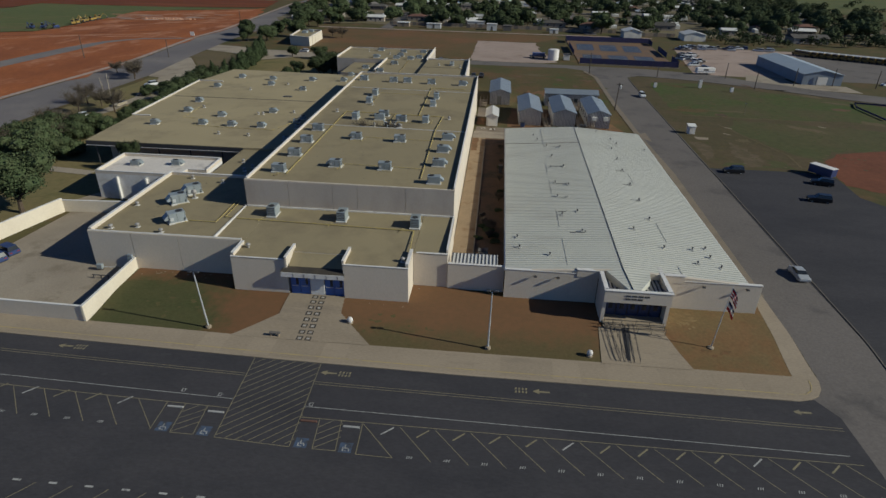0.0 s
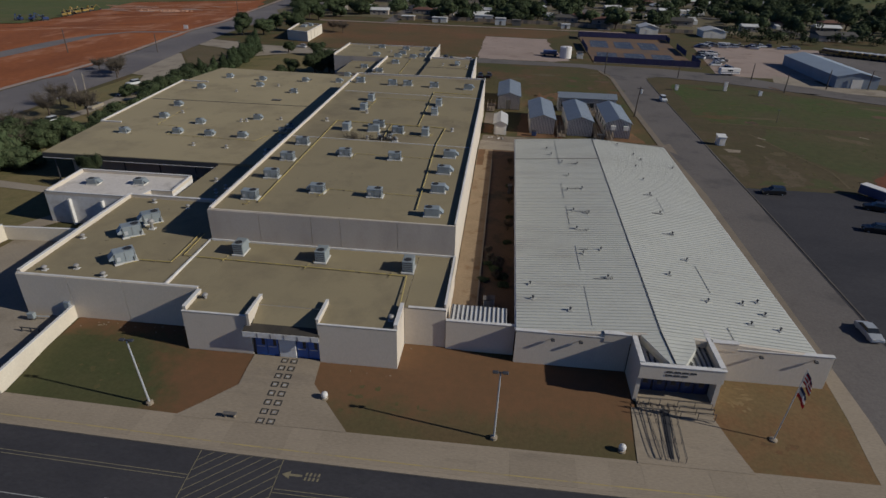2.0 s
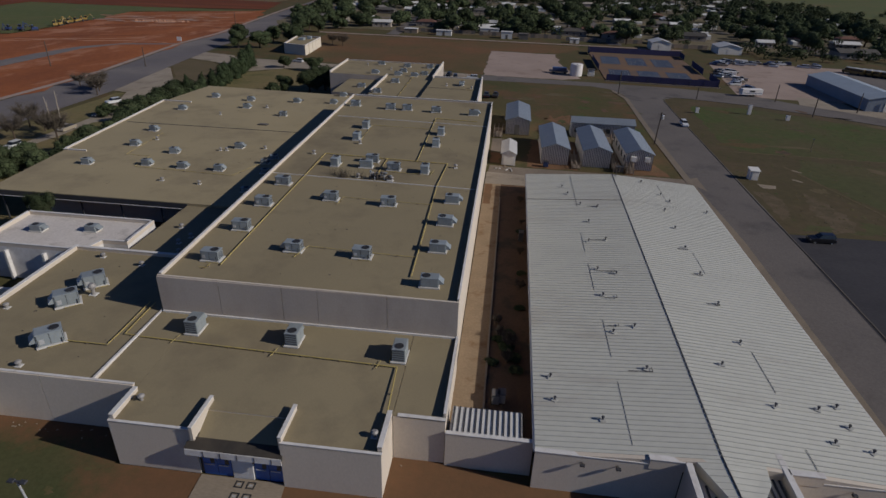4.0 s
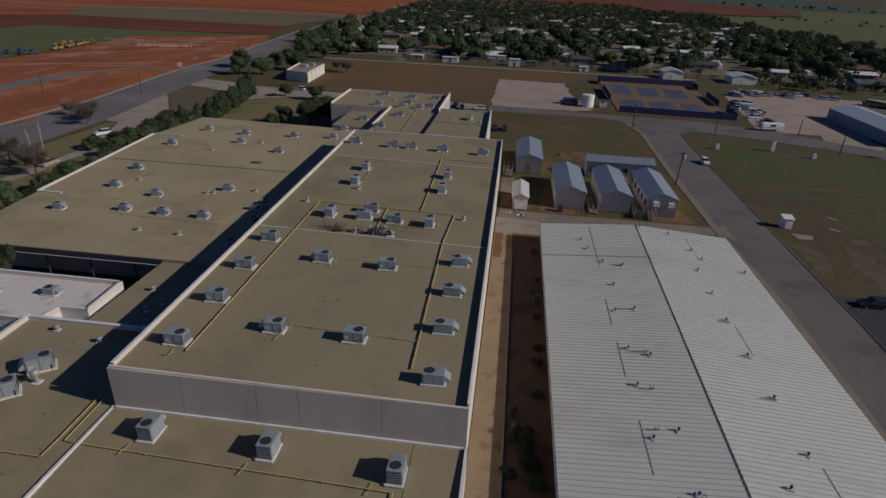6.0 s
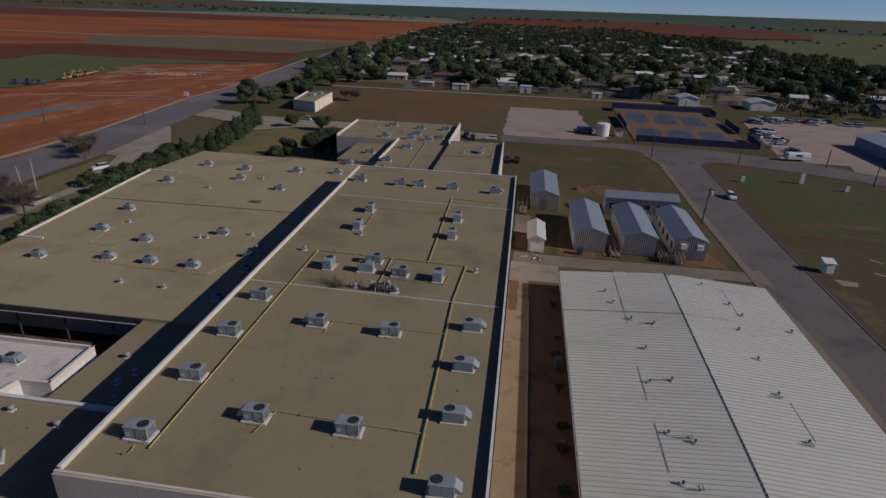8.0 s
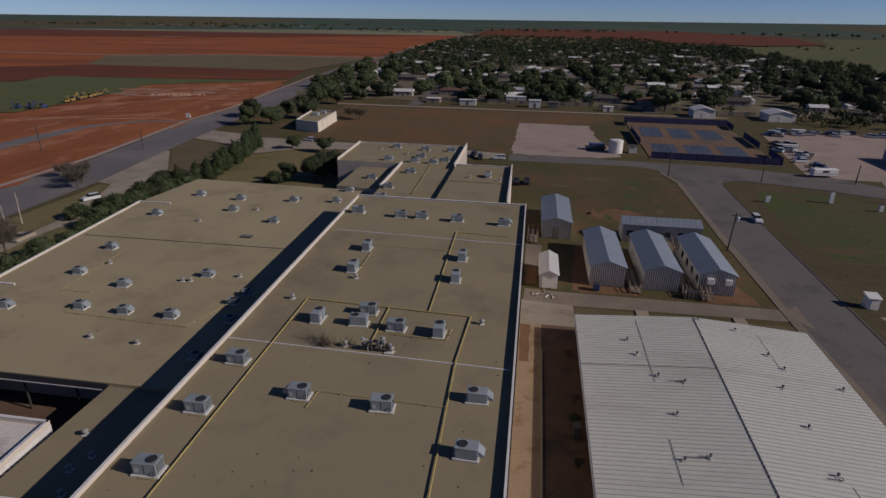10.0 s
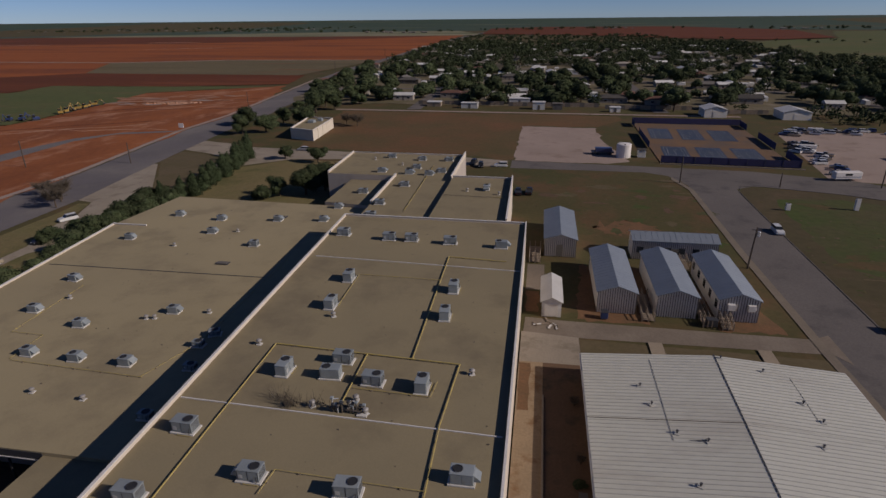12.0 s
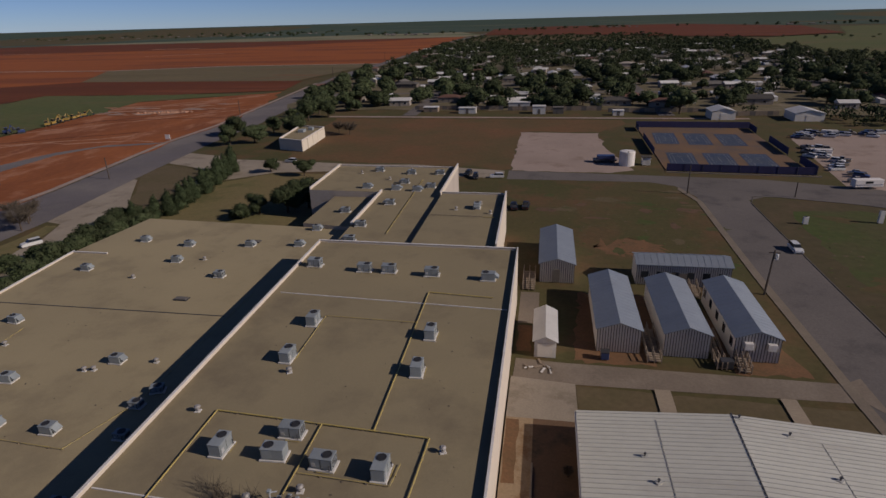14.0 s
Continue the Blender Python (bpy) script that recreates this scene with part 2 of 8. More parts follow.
COPING = mat("white coping", (0.635, 0.610, 0.580), (0.565, 0.543, 0.515), 0.5, 4, 0.7, 0.03, c3=(0.46, 0.42, 0.38), c3_scale=0.8, c3_amount=0.25, c3_soft=0.3)
ROOF_TAN = mat("tan roof coating", (0.258, 0.212, 0.130), (0.228, 0.189, 0.118), 0.06, 7.0, 0.92, 0.04, c3=(0.190, 0.155, 0.100), c3_scale=0.11, c3_amount=0.35, c3_soft=0.2)
# same tan coating, lightened so the colour stands for low-angle sheen
ROOF_WING = mat("tan roof coating, sheen in colour", (0.318, 0.262, 0.160), (0.281, 0.232, 0.143), 0.05, 7.0, 0.92, 0.04, c3=(0.230, 0.188, 0.120), c3_scale=0.1, c3_amount=0.35, c3_soft=0.2)
ROOF_WHITE = mat("white roof coating", (0.58, 0.53, 0.48), (0.52, 0.47, 0.425), 0.2, 3, 0.85, 0.1, c3=(0.40, 0.36, 0.32), c3_scale=0.3, c3_amount=0.3)
METAL_ROOF = mat("ribbed metal roof", (0.565, 0.555, 0.485), (0.52, 0.512, 0.447), 0.08, 1.5, 0.5, 0.02, 0.1, c3=(0.46, 0.435, 0.375), c3_scale=0.08, c3_amount=0.25, stretch=(0.5, 1.5, 1))
CONDUIT = mat("grey conduit", (0.23, 0.225, 0.21), (0.18, 0.175, 0.165), 0.5, 4, 0.6, 0.05)
SEAM = mat("roof seam", (0.45, 0.44, 0.40), (0.41, 0.40, 0.365), 0.1, 2, 0.5, 0.02, 0.1)
DARK = mat("dark rubber", (0.018, 0.018, 0.02), (0.025, 0.025, 0.027), 1, 8, 0.7, 0.1)
RIDGE = mat("dark ridge vent", (0.035, 0.037, 0.042), (0.05, 0.05, 0.055), 1, 8, 0.6, 0.1)
PAINT_YELLOW = mat("worn yellow paint", (0.21, 0.175, 0.105), (0.165, 0.14, 0.085), 1.2, 9, 0.8, 0.05, c3=(0.10, 0.088, 0.07), c3_scale=1.6, c3_amount=0.35)
KERB_YELLOW = mat("faded kerb yellow", (0.36, 0.275, 0.11), (0.29, 0.225, 0.11), 0.6, 6, 0.8, 0.05, c3=(0.26, 0.21, 0.14), c3_scale=0.6, c3_amount=0.45)
PAINT_WHITE = mat("worn white paint", (0.36, 0.35, 0.33), (0.26, 0.255, 0.245), 1.2, 9, 0.8, 0.05, c3=(0.12, 0.115, 0.115), c3_scale=1.6, c3_amount=0.3)
PAINT_BLUE = mat("blue paint", (0.05, 0.075, 0.125), (0.045, 0.06, 0.09), 1.2, 5, 0.8, 0.05, c3=(0.035, 0.036, 0.042), c3_scale=1.2, c3_amount=0.5)
PIPE_YELLOW = mat("yellow gas pipe", (0.43, 0.33, 0.10), (0.36, 0.28, 0.09), 0.8, 9, 0.6, 0.05, c3=(0.28, 0.225, 0.12), c3_scale=1.5, c3_amount=0.4)
PIPE_DARK = mat("dark pipe", (0.06, 0.052, 0.045), (0.10, 0.08, 0.06), 1, 9, 0.6, 0.1)
UNIT = mat("galvanised grey cabinet", (0.270, 0.298, 0.305), (0.228, 0.254, 0.262), 0.7, 6, 0.5, 0.03, 0.15, vary=0.12)
CURB_WHITE = mat("white roof curb", (0.56, 0.54, 0.50), (0.46, 0.44, 0.41), 1, 6, 0.7, 0.04)
BLUE_DOOR = mat("blue door", (0.050, 0.125, 0.36), (0.045, 0.105, 0.30), 0.8, 5, 0.5, 0.03)
BLUE_METAL = mat("blue-grey metal roof", (0.255, 0.285, 0.318), (0.222, 0.25, 0.28), 0.3, 3, 0.45, 0.02, 0.3, vary=0.05)
GREY_SIDING = mat("grey siding", (0.68, 0.63, 0.56), (0.61, 0.565, 0.50), 0.4, 4, 0.8, 0.05)
BATTEN = mat("dark batten", (0.10, 0.088, 0.08), (0.13, 0.115, 0.10), 0.6, 6, 0.85, 0.05)
WOOD = mat("weathered timber", (0.26, 0.20, 0.145), (0.20, 0.155, 0.115), 0.8, 8, 0.85, 0.15)
POLE_WOOD = mat("creosote pole", (0.055, 0.042, 0.034), (0.075, 0.058, 0.046), 0.8, 8, 0.85, 0.15)
STEEL = mat("pale steel", (0.55, 0.56, 0.56), (0.47, 0.48, 0.49), 0.8, 6, 0.45, 0.02, 0.4)
DARK_STEEL = mat("dark steel", (0.05, 0.05, 0.055), (0.065, 0.065, 0.07), 1, 6, 0.5, 0.03, 0.3)
RUBBER = mat("tyre", (0.02, 0.02, 0.021), (0.028, 0.028, 0.029), 2, 12, 0.85, 0.1)
CAR_GLASS = mat("car glass", (0.02, 0.023, 0.027), (0.025, 0.028, 0.032), 1, 4, 0.12, 0.0)
WINDOW = mat("window glass", (0.02, 0.024, 0.03), (0.03, 0.034, 0.04), 0.6, 3, 0.12, 0.0)
BARK = mat("bark", (0.075, 0.055, 0.04), (0.10, 0.075, 0.055), 1, 9, 0.95, 0.4)
TWIG = mat("dry twigs", (0.085, 0.070, 0.054), (0.11, 0.09, 0.068), 1, 9, 0.95, 0.2)
LEAF = mat("dark leaves", (0.038, 0.054, 0.025), (0.055, 0.070, 0.032), 0.35, 2.5, 0.9, 0.0, c3=(0.072, 0.078, 0.040), c3_scale=0.6, c3_amount=0.3, c3_soft=0.3, vary=0.3)
LEAF_JUNIPER = mat("juniper needles", (0.034, 0.050, 0.023), (0.048, 0.062, 0.029), 0.5, 3, 0.92, 0.0, vary=0.2)
COURT_BLUE = mat("blue court paint", (0.026, 0.044, 0.085), (0.022, 0.037, 0.070), 0.06, 2, 0.8, 0.05, c3=(0.050, 0.060, 0.078), c3_scale=0.1, c3_amount=0.35, c3_soft=0.25, vary=0.06)
COURT_TAN = mat("ochre court surround", (0.165, 0.086, 0.034), (0.118, 0.070, 0.036), 0.05, 2, 0.85, 0.05, c3=(0.085, 0.062, 0.050), c3_scale=0.07, c3_amount=0.4, c3_soft=0.3)
SCREEN = mat("navy windscreen", (0.026, 0.024, 0.078), (0.034, 0.031, 0.092), 0.3, 3, 0.8, 0.1)
TANK_WHITE = mat("white tank paint", (0.70, 0.66, 0.62), (0.62, 0.58, 0.54), 0.6, 4, 0.5, 0.02)
BRICK_RED = mat("brown-red roof", (0.16, 0.085, 0.065), (0.125, 0.07, 0.055), 0.3, 3, 0.9, 0.1, vary=0.25)
SHINGLE = mat("grey shingle roof", (0.115, 0.105, 0.095), (0.09, 0.083, 0.076), 0.3, 3, 0.9, 0.1, vary=0.35)
WHITE_METAL = mat("white metal roof", (0.62, 0.60, 0.56), (0.55, 0.53, 0.49), 0.3, 3, 0.5, 0.02, 0.1, vary=0.2)
HOUSE_WALL = mat("house wall", (0.26, 0.225, 0.19), (0.22, 0.19, 0.16), 0.3, 3, 0.85, 0.05, vary=0.5)
YELLOW_PAINT = mat("machine yellow", (0.34, 0.22, 0.05), (0.28, 0.18, 0.045), 0.6, 5, 0.5, 0.03)
CREAM = mat("cream plaster", (0.60, 0.53, 0.42), (0.55, 0.48, 0.38), 0.3, 4, 0.85, 0.05)
FLAG_RED = mat("red cloth", (0.42, 0.03, 0.035), (0.36, 0.026, 0.03), 2, 9, 0.8, 0.05)
FLAG_WHITE = mat("white cloth", (0.70, 0.68, 0.66), (0.62, 0.60, 0.58), 2, 9, 0.8, 0.05)
FLAG_BLUE = mat("navy cloth", (0.025, 0.035, 0.12), (0.022, 0.03, 0.10), 2, 9, 0.8, 0.05)


def paint(name, c):
    return mat(name, c, tuple(v * 0.9 for v in c), 1, 6, 0.3, 0.0, 0.1)


CAR_WHITE, CAR_SILVER, CAR_BLACK = paint("white car paint", (0.62, 0.62, 0.61)), paint("silver car paint", (0.36, 0.37, 0.38)), paint("black car paint", (0.014, 0.014, 0.016))
CAR_BLUE, CAR_TAN, CAR_RED = paint("blue car paint", (0.035, 0.055, 0.14)), paint("tan car paint", (0.34, 0.29, 0.22)), paint("red car paint", (0.25, 0.03, 0.025))
BUS_YELLOW = paint("bus roof white", (0.62, 0.58, 0.50))
BUS_SIDE = paint("bus yellow", (0.20, 0.12, 0.025))


# ---- mesh helpers ----
def g(y):
    """Height of the ground: the land steps up a little from the street to the school."""
    k = min(1.0, max(0.0, (y - 43.5) / 7.0))
    return 0.45 * k * k * (3 - 2 * k)


def box(bm, x0, y0, z0, x1, y1, z1):
    v = [bm.verts.new((x, y, z)) for z in (z0, z1) for x, y in ((x0, y0), (x1, y0), (x1, y1), (x0, y1))]
    for f in ((3, 2, 1, 0), (4, 5, 6, 7), (0, 1, 5, 4), (1, 2, 6, 5), (2, 3, 7, 6), (3, 0, 4, 7)):
        bm.faces.new([v[i] for i in f])
    return v


def prism(bm, poly, z0, z1, top=None):
    """An upright prism over a polygon (counter-clockwise); top: heights of its upper corners."""
    n = len(poly)
    a = [bm.verts.new((*p, z0)) for p in poly]
    b = [bm.verts.new((*p, top[i] if top else z1)) for i, p in enumerate(poly)]
    bm.faces.new(a[::-1])
    bm.faces.new(b)
    for i in range(n):
        bm.faces.new((a[i], a[(i + 1) % n], b[(i + 1) % n], b[i]))


def tube(bm, p, q, r0, r1=None, n=8, caps=True):
    """A round bar from p to q."""
    p, q = Vector(p), Vector(q)
    r1 = r0 if r1 is None else r1
    turn = (q - p).to_track_quat("Z", "Y").to_matrix()
    rings = []
    for c, r in ((p, r0), (q, r1)):
        rings.append([bm.verts.new(c + turn @ Vector((r * math.cos(6.28319 * i / n), r * math.sin(6.28319 * i / n), 0))) for i in range(n)])
    for i in range(n):
        bm.faces.new((rings[0][i], rings[0][(i + 1) % n], rings[1][(i + 1) % n], rings[1][i]))
    if caps:
        bm.faces.new(rings[0][::-1])
        bm.faces.new(rings[1])


def lathe(bm, profile, n=14, at=(0, 0, 0)):
    """A turned body from (radius, height) pairs."""
    rings = [[bm.verts.new((at[0] + r * math.cos(6.28319 * i / n), at[1] + r * math.sin(6.28319 * i / n), at[2] + h)) for i in range(n)] for r, h in profile]
    for a, b in zip(rings, rings[1:]):
        for i in range(n):
            bm.faces.new((a[i], a[(i + 1) % n], b[(i + 1) % n], b[i]))
    bm.faces.new(rings[0][::-1])
    bm.faces.new(rings[-1])


def soften(bm, width, segments=1):
    bmesh.ops.bevel(bm, geom=bm.edges[:], offset=width, segments=segments, affect="EDGES")


def part(name, bm, material, parent=None, label="", smooth=False):
    """Links a bmesh as one mesh object, under a thing or part if one is given."""
    me = bpy.data.meshes.new(name)
    bmesh.ops.recalc_face_normals(bm, faces=bm.faces[:])
    bm.to_mesh(me)
    bm.free()
    me.materials.append(material)
    if smooth:
        me.shade_smooth()
    ob = new(name, me)
    if parent is not None:
        ob.parent = parent
    if label:
        tagged(ob, label)
    return ob


def thing(name, label, category, group="", kind="", at=None):
    ob = new(name)
    ob.empty_display_size = 0.3
    if at is not None:
        ob.matrix_basis = at
    return tagged(ob, label, category, group, kind)


def boxes(name, material, parent, *dims, label="", bevel=0.0):
    bm = bmesh.new()
    for d in dims:
        box(bm, *d)
    if bevel:
        soften(bm, bevel)
    return part(name, bm, material, parent, label)


def sheet(name, poly, material, dz=0.01, parent=None, cuts=True, label="", depth=0.0):
    """A level sheet over the ground that follows its rise."""
    bm = bmesh.new()
    bm.faces.new([bm.verts.new((x, y, 0)) for x, y in poly])
    if cuts:
        for k in range(8):
            bmesh.ops.bisect_plane(bm, geom=bm.verts[:] + bm.edges[:] + bm.faces[:], plane_co=(0, 43.5 + k, 0), plane_no=(0, 1, 0))
    bmesh.ops.recalc_face_normals(bm, faces=bm.faces[:])
    if bm.faces[:] and bm.faces[:][0].normal.z < 0:
        bmesh.ops.reverse_faces(bm, faces=bm.faces[:])
    if depth:
        out = bmesh.ops.extrude_face_region(bm, geom=bm.faces[:])
        for v in out["geom"]:
            if isinstance(v, bmesh.types.BMVert):
                v.co.z += 1
        for v in bm.verts:
            v.co.z = g(v.co.y) + (dz if v.co.z > 0.5 else dz - depth)
    else:
        for v in bm.verts:
            v.co.z = g(v.co.y) + dz
    me = bpy.data.meshes.new(name)
    bm.to_mesh(me)
    bm.free()
    me.materials.append(material)
    ob = new(name, me)
    if parent is not None:
        ob.parent = parent
    if label:
        tagged(ob, label)
    return ob


def rect(x0, y0, x1, y1):
    return [(x0, y0), (x1, y0), (x1, y1), (x0, y1)]


def setting(ob, label, category):
    return tagged(ob, label, category, kind="structure")


def stripe(name, x0, y0, x1, y1, w, material, dz, parent):
    """A painted line of width w."""
    d = Vector((x1 - x0, y1 - y0)).normalized()
    o = Vector((-d.y, d.x)) * w / 2
    poly = [(x0 - o.x, y0 - o.y), (x1 - o.x, y1 - o.y), (x1 + o.x, y1 + o.y), (x0 + o.x, y0 + o.y)]
    return sheet(name, poly, material, dz, parent, cuts=False)


# ---- ground, fields and roads ----
def rise(x, y):
    """The plain lifts very gently towards the horizon."""
    r = math.hypot(x, y - 60)
    return 23.0 * (max(0.0, min(1.0, (r - 2200) / 1300))) ** 1.5


bm = bmesh.new()
ys = [-400, -100, 43.5, 44.5, 45.5, 46.5, 47.5, 48.5, 49.5, 50.5, 120, 300, 700, 1500, 1900] + [2200 + 110 * k for k in range(18)]
xs = [-4200 + 200 * k for k in range(10)] + [-2000, -1000, -500, -100, 0, 100, 500, 1000, 2000] + [2200 + 200 * k for k in range(10)]
grid = [[bm.verts.new((x, y, g(y) - 0.12 + rise(x, y))) for x in xs] for y in ys]
for j in range(len(ys) - 1):
    for i in range(len(xs) - 1):
        bm.faces.new((grid[j][i], grid[j][i + 1], grid[j + 1][i + 1], grid[j + 1][i]))
setting(part("ground", bm, GRASS), "dry olive grass over red soil, flat plain", "ground")
bm = bmesh.new()                         # farmland out to the horizon
rings = [1700, 1900, 2100, 2200, 2300, 2400, 2550, 2700, 2850, 3000, 3150, 3300, 3500, 3700]
ring_v = [[bm.verts.new((r * math.cos(radians(a)), 60 + r * math.sin(radians(a)), 0.75 + rise(r * math.cos(radians(a)), 60 + r * math.sin(radians(a))))) for a in range(10, 172, 3)] for r in rings]
for a, b in zip(ring_v, ring_v[1:]):
    for i in range(len(a) - 1):
        bm.faces.new((a[i], b[i], b[i + 1], a[i + 1]))
setting(part("far_plain", bm, FAR_FIELD), "flat green farmland reaching the horizon, with distance haze in its colour", "field")


def ragged(poly, step, amp, seed=1):
    """The outline with its edges broken into uneven steps, as soil and grass meet."""
    r = random.Random(seed)
    out = []
    for (x0, y0), (x1, y1) in zip(poly, poly[1:] + poly[:1]):
        n = max(1, min(60, int(math.hypot(x1 - x0, y1 - y0) / step)))
        for k in range(n):
            t = (k + (r.uniform(-0.3, 0.3) if k else 0)) / n
            j = amp if k else amp * 0.4
            out.append((x0 + (x1 - x0) * t + r.gauss(0, j), y0 + (y1 - y0) * t + r.gauss(0, j)))
    return out


def field(name, poly, material, dz, label, step=0, amp=0.0):
    return setting(sheet(name, ragged(poly, step, amp, len(name)) if step else poly, material, dz, cuts=False), label, "field")


field("red_field_far", [(-140, 1400), (-170, 2000), (0, 2250), (420, 2150), (560, 1600), (440, 1095), (320, 1020), (200, 1103), (76, 1285)], DARK_RED_FIELD, 0.95, "dark red ploughed field beyond the town")
field("green_far_east", [(245, 300), (900, 320), (1800, 900), (1500, 1500), (600, 1500), (440, 1090), (320, 1015), (240, 900)], GREEN_FIELD, 0.12, "olive green pasture beyond the town", 15, 2.0)
field("pale_strip", [(-3500, 1290), (-980, 1317), (-400, 1300), (-170, 1330), (-140, 1400), (-300, 1970), (-700, 1716), (-3500, 1700)], PALE_FIELD, 0.26, "pale stubble strip")
field("red_field", [(-2600, 1290), (-980, 1317), (-400, 1300), (-170, 1330), (-160, 850), (-152, 598), (-300, 590), (-390, 556), (-512, 560), (-2600, 580)], RED_FIELD, 0.22, "wide ploughed field of red soil")
field("olive_field", [(-335, 452), (-167, 446), (-152, 592), (-300, 585), (-390, 550)], OLIVE_FIELD, 0.20, "grey-olive fallow field")
field("red_field_left", [(-2600, 420), (-372, 418), (-335, 452), (-390, 550), (-512, 555), (-2600, 575)], RED_FIELD, 0.18, "red ploughed field")
field("dark_red_field", [(-2600, 335), (-288, 336), (-292, 372), (-212, 374), (-152, 392), (-163, 446), (-335, 452), (-372, 418), (-2600, 420)], DARK_RED_FIELD, 0.16, "dark red ploughed strip")
field("green_field", [(-1200, 190), (-260, 205), (-199, 246), (-203, 298), (-211, 345), (-188, 360), (-156, 379), (-212, 374), (-292, 372), (-288, 336), (-1200, 334)], GREEN_FIELD, 0.10, "green grass field beside red earthworks", 6, 1.2)
field("earthworks", [(-119, 100), (-119, 185), (-127, 243), (-127, 280), (-134, 333), (-150, 386), (-156, 378), (-188, 359), (-211, 344), (-203, 297), (-199, 245), (-260, 204), (-340, 195), (-340, 100)], RED_DIRT, 0.02, "bare red earthworks with tracks", 7, 1.0)
rng = random.Random(12)
for k in range(46):                      # scraped caliche showing through the red soil in streaks
    t = rng.random()
    cx, cy = -203 + 46 * t + rng.gauss(0, 5), 296 + 34 * rng.random() + 12 * t
    w, d = rng.uniform(2.5, 9), rng.uniform(0.7, 2.6)
    a = radians(rng.gauss(8, 14))
    ring = [(w * math.cos(6.283 * i / 14) * rng.uniform(0.55, 1.15), d * math.sin(6.283 * i / 14) * rng.uniform(0.55, 1.15)) for i in range(14)]
    setting(sheet("pale_earth", [(cx + u * math.cos(a) - v * math.sin(a), cy + u * math.sin(a) + v * math.cos(a)) for u, v in ring], CALICHE_RED if k % 5 else CALICHE, 0.05 + 0.004 * k, cuts=False), "pale scraped caliche streak in red soil", "field")
bm = bmesh.new()
for k in range(17):                      # a row of dumped caliche
    x, y, w = -183.0 + 1.43 * k + rng.uniform(-0.6, 0.6), 304.6 + 0.34 * k + rng.uniform(-0.5, 0.5), rng.uniform(1.0, 1.6)
    ring = [bm.verts.new((x + w * math.cos(0.898 * i) * rng.uniform(0.7, 1.2), y + w * math.sin(0.898 * i) * rng.uniform(0.7, 1.2), 0.4)) for i in range(7)]
    top = bm.verts.new((x, y, 0.4 + rng.uniform(0.7, 1.1)))
    for i in range(7):
        bm.faces.new((ring[i], ring[(i + 1) % 7], top))
tagged(part("caliche_heaps", bm, CALICHE_RED), "row of pale caliche heaps on the red earthworks", "heaps", kind="stuff")
for k, (xa, ya, xb, yb) in enumerate(((-245, 204, -150, 262), (-238, 200, -148, 254), (-205, 262, -140, 330), (-200, 255, -136, 322), (-260, 206, -205, 250), (-190, 235, -135, 246), (-188, 285, -136, 296), (-200, 320, -150, 372))):
    pts = [(xa + (xb - xa) * t / 8 + rng.gauss(0, 1.2), ya + (yb - ya) * t / 8 + rng.gauss(0, 1.2)) for t in range(9)]
    setting(sheet("wheel_track", pts + [(x + 1.0, y - 1.1) for x, y in pts[::-1]], CALICHE_RED if k % 2 else DARK_RED_FIELD, 0.035 + 0.002 * k, cuts=False), "wheel track worn into the red soil", "track")
for pts in ([(-661, 995), (-576, 1004), (-576, 1016), (-661, 1010)], [(-520, 783), (-433, 826), (-430, 836), (-520, 793)], [(-900, 905), (-776, 916), (-776, 922), (-900, 914)]):
    field("bare_strip", pts, CALICHE_RED, 0.30, "pale bare strip in the red field", 12, 1.2)
field("red_field_upper", [(-2600, 930), (-900, 918), (-577, 960), (-300, 1180), (-178, 1328), (-400, 1298), (-980, 1315), (-2600, 1288)], DARK_RED_FIELD, 0.27, "darker red ploughed field", 20, 2.0)
field("farm_track", [(-2000, 556), (-512, 556), (-386, 551), (-296, 586), (-152, 593), (-152, 598), (-298, 592), (-388, 557), (-512, 562), (-2000, 562)], CALICHE, 0.26, "pale farm track")

# the main road on the far side of the school
road_l = [(-118.6, 60), (-118.6, 168), (-118.8, 184), (-121.8, 208), (-126.6, 242), (-127, 277), (-134, 332), (-146, 430), (-152, 500), (-160, 700), (-168, 1000), (-150, 1700)]
road_r = [(-100, 60), (-101.6, 163), (-104.5, 184), (-107.5, 208), (-111, 242), (-112.5, 280), (-121, 350), (-134, 434), (-141, 500), (-150, 700), (-158, 1000), (-142, 1700)]
setting(sheet("road_west", road_r + road_l[::-1], ASPHALT_OLD, -0.06, cuts=False), "worn grey two-lane road along the red fields", "road")
setting(sheet("road_verge", [(x - 0.3, y) for x, y in road_l][:8] + [(x - 2.2, y) for x, y in road_l][:8][::-1], CALICHE, 0.03, cuts=False), "pale gravel shoulder of the road", "verge")
setting(sheet("site_drive", [(-131, 239), (-146, 233.5), (-151.5, 221), (-150.5, 200), (-150, 120), (-158, 120), (-158, 207), (-155, 225), (-146, 237), (-127, 243)], ASPHALT_OLD, 0.05, cuts=False), "curved asphalt drive through the red earthworks", "drive")
setting(sheet("apron_west", [(-101.6, 163), (-97.7, 162), (-90, 143), (-83, 138), (-84, 165), (-91, 173), (-105, 196), (-107.5, 197)], YARD_CONCRETE, -0.1, cuts=False), "pale concrete drive curving off the road", "drive")
setting(sheet("drive_north", [(-111, 228), (-97.8, 224), (-94.9, 220.5), (-51.5, 216.5), (-36.7, 217), (-12, 211.5), (-12, 204), (-57, 208), (-71, 206), (-88, 192), (-90, 205), (-97.8, 210), (-108, 214)], YARD_CONCRETE, -0.1, cuts=False), "pale concrete drive behind the school", "drive")

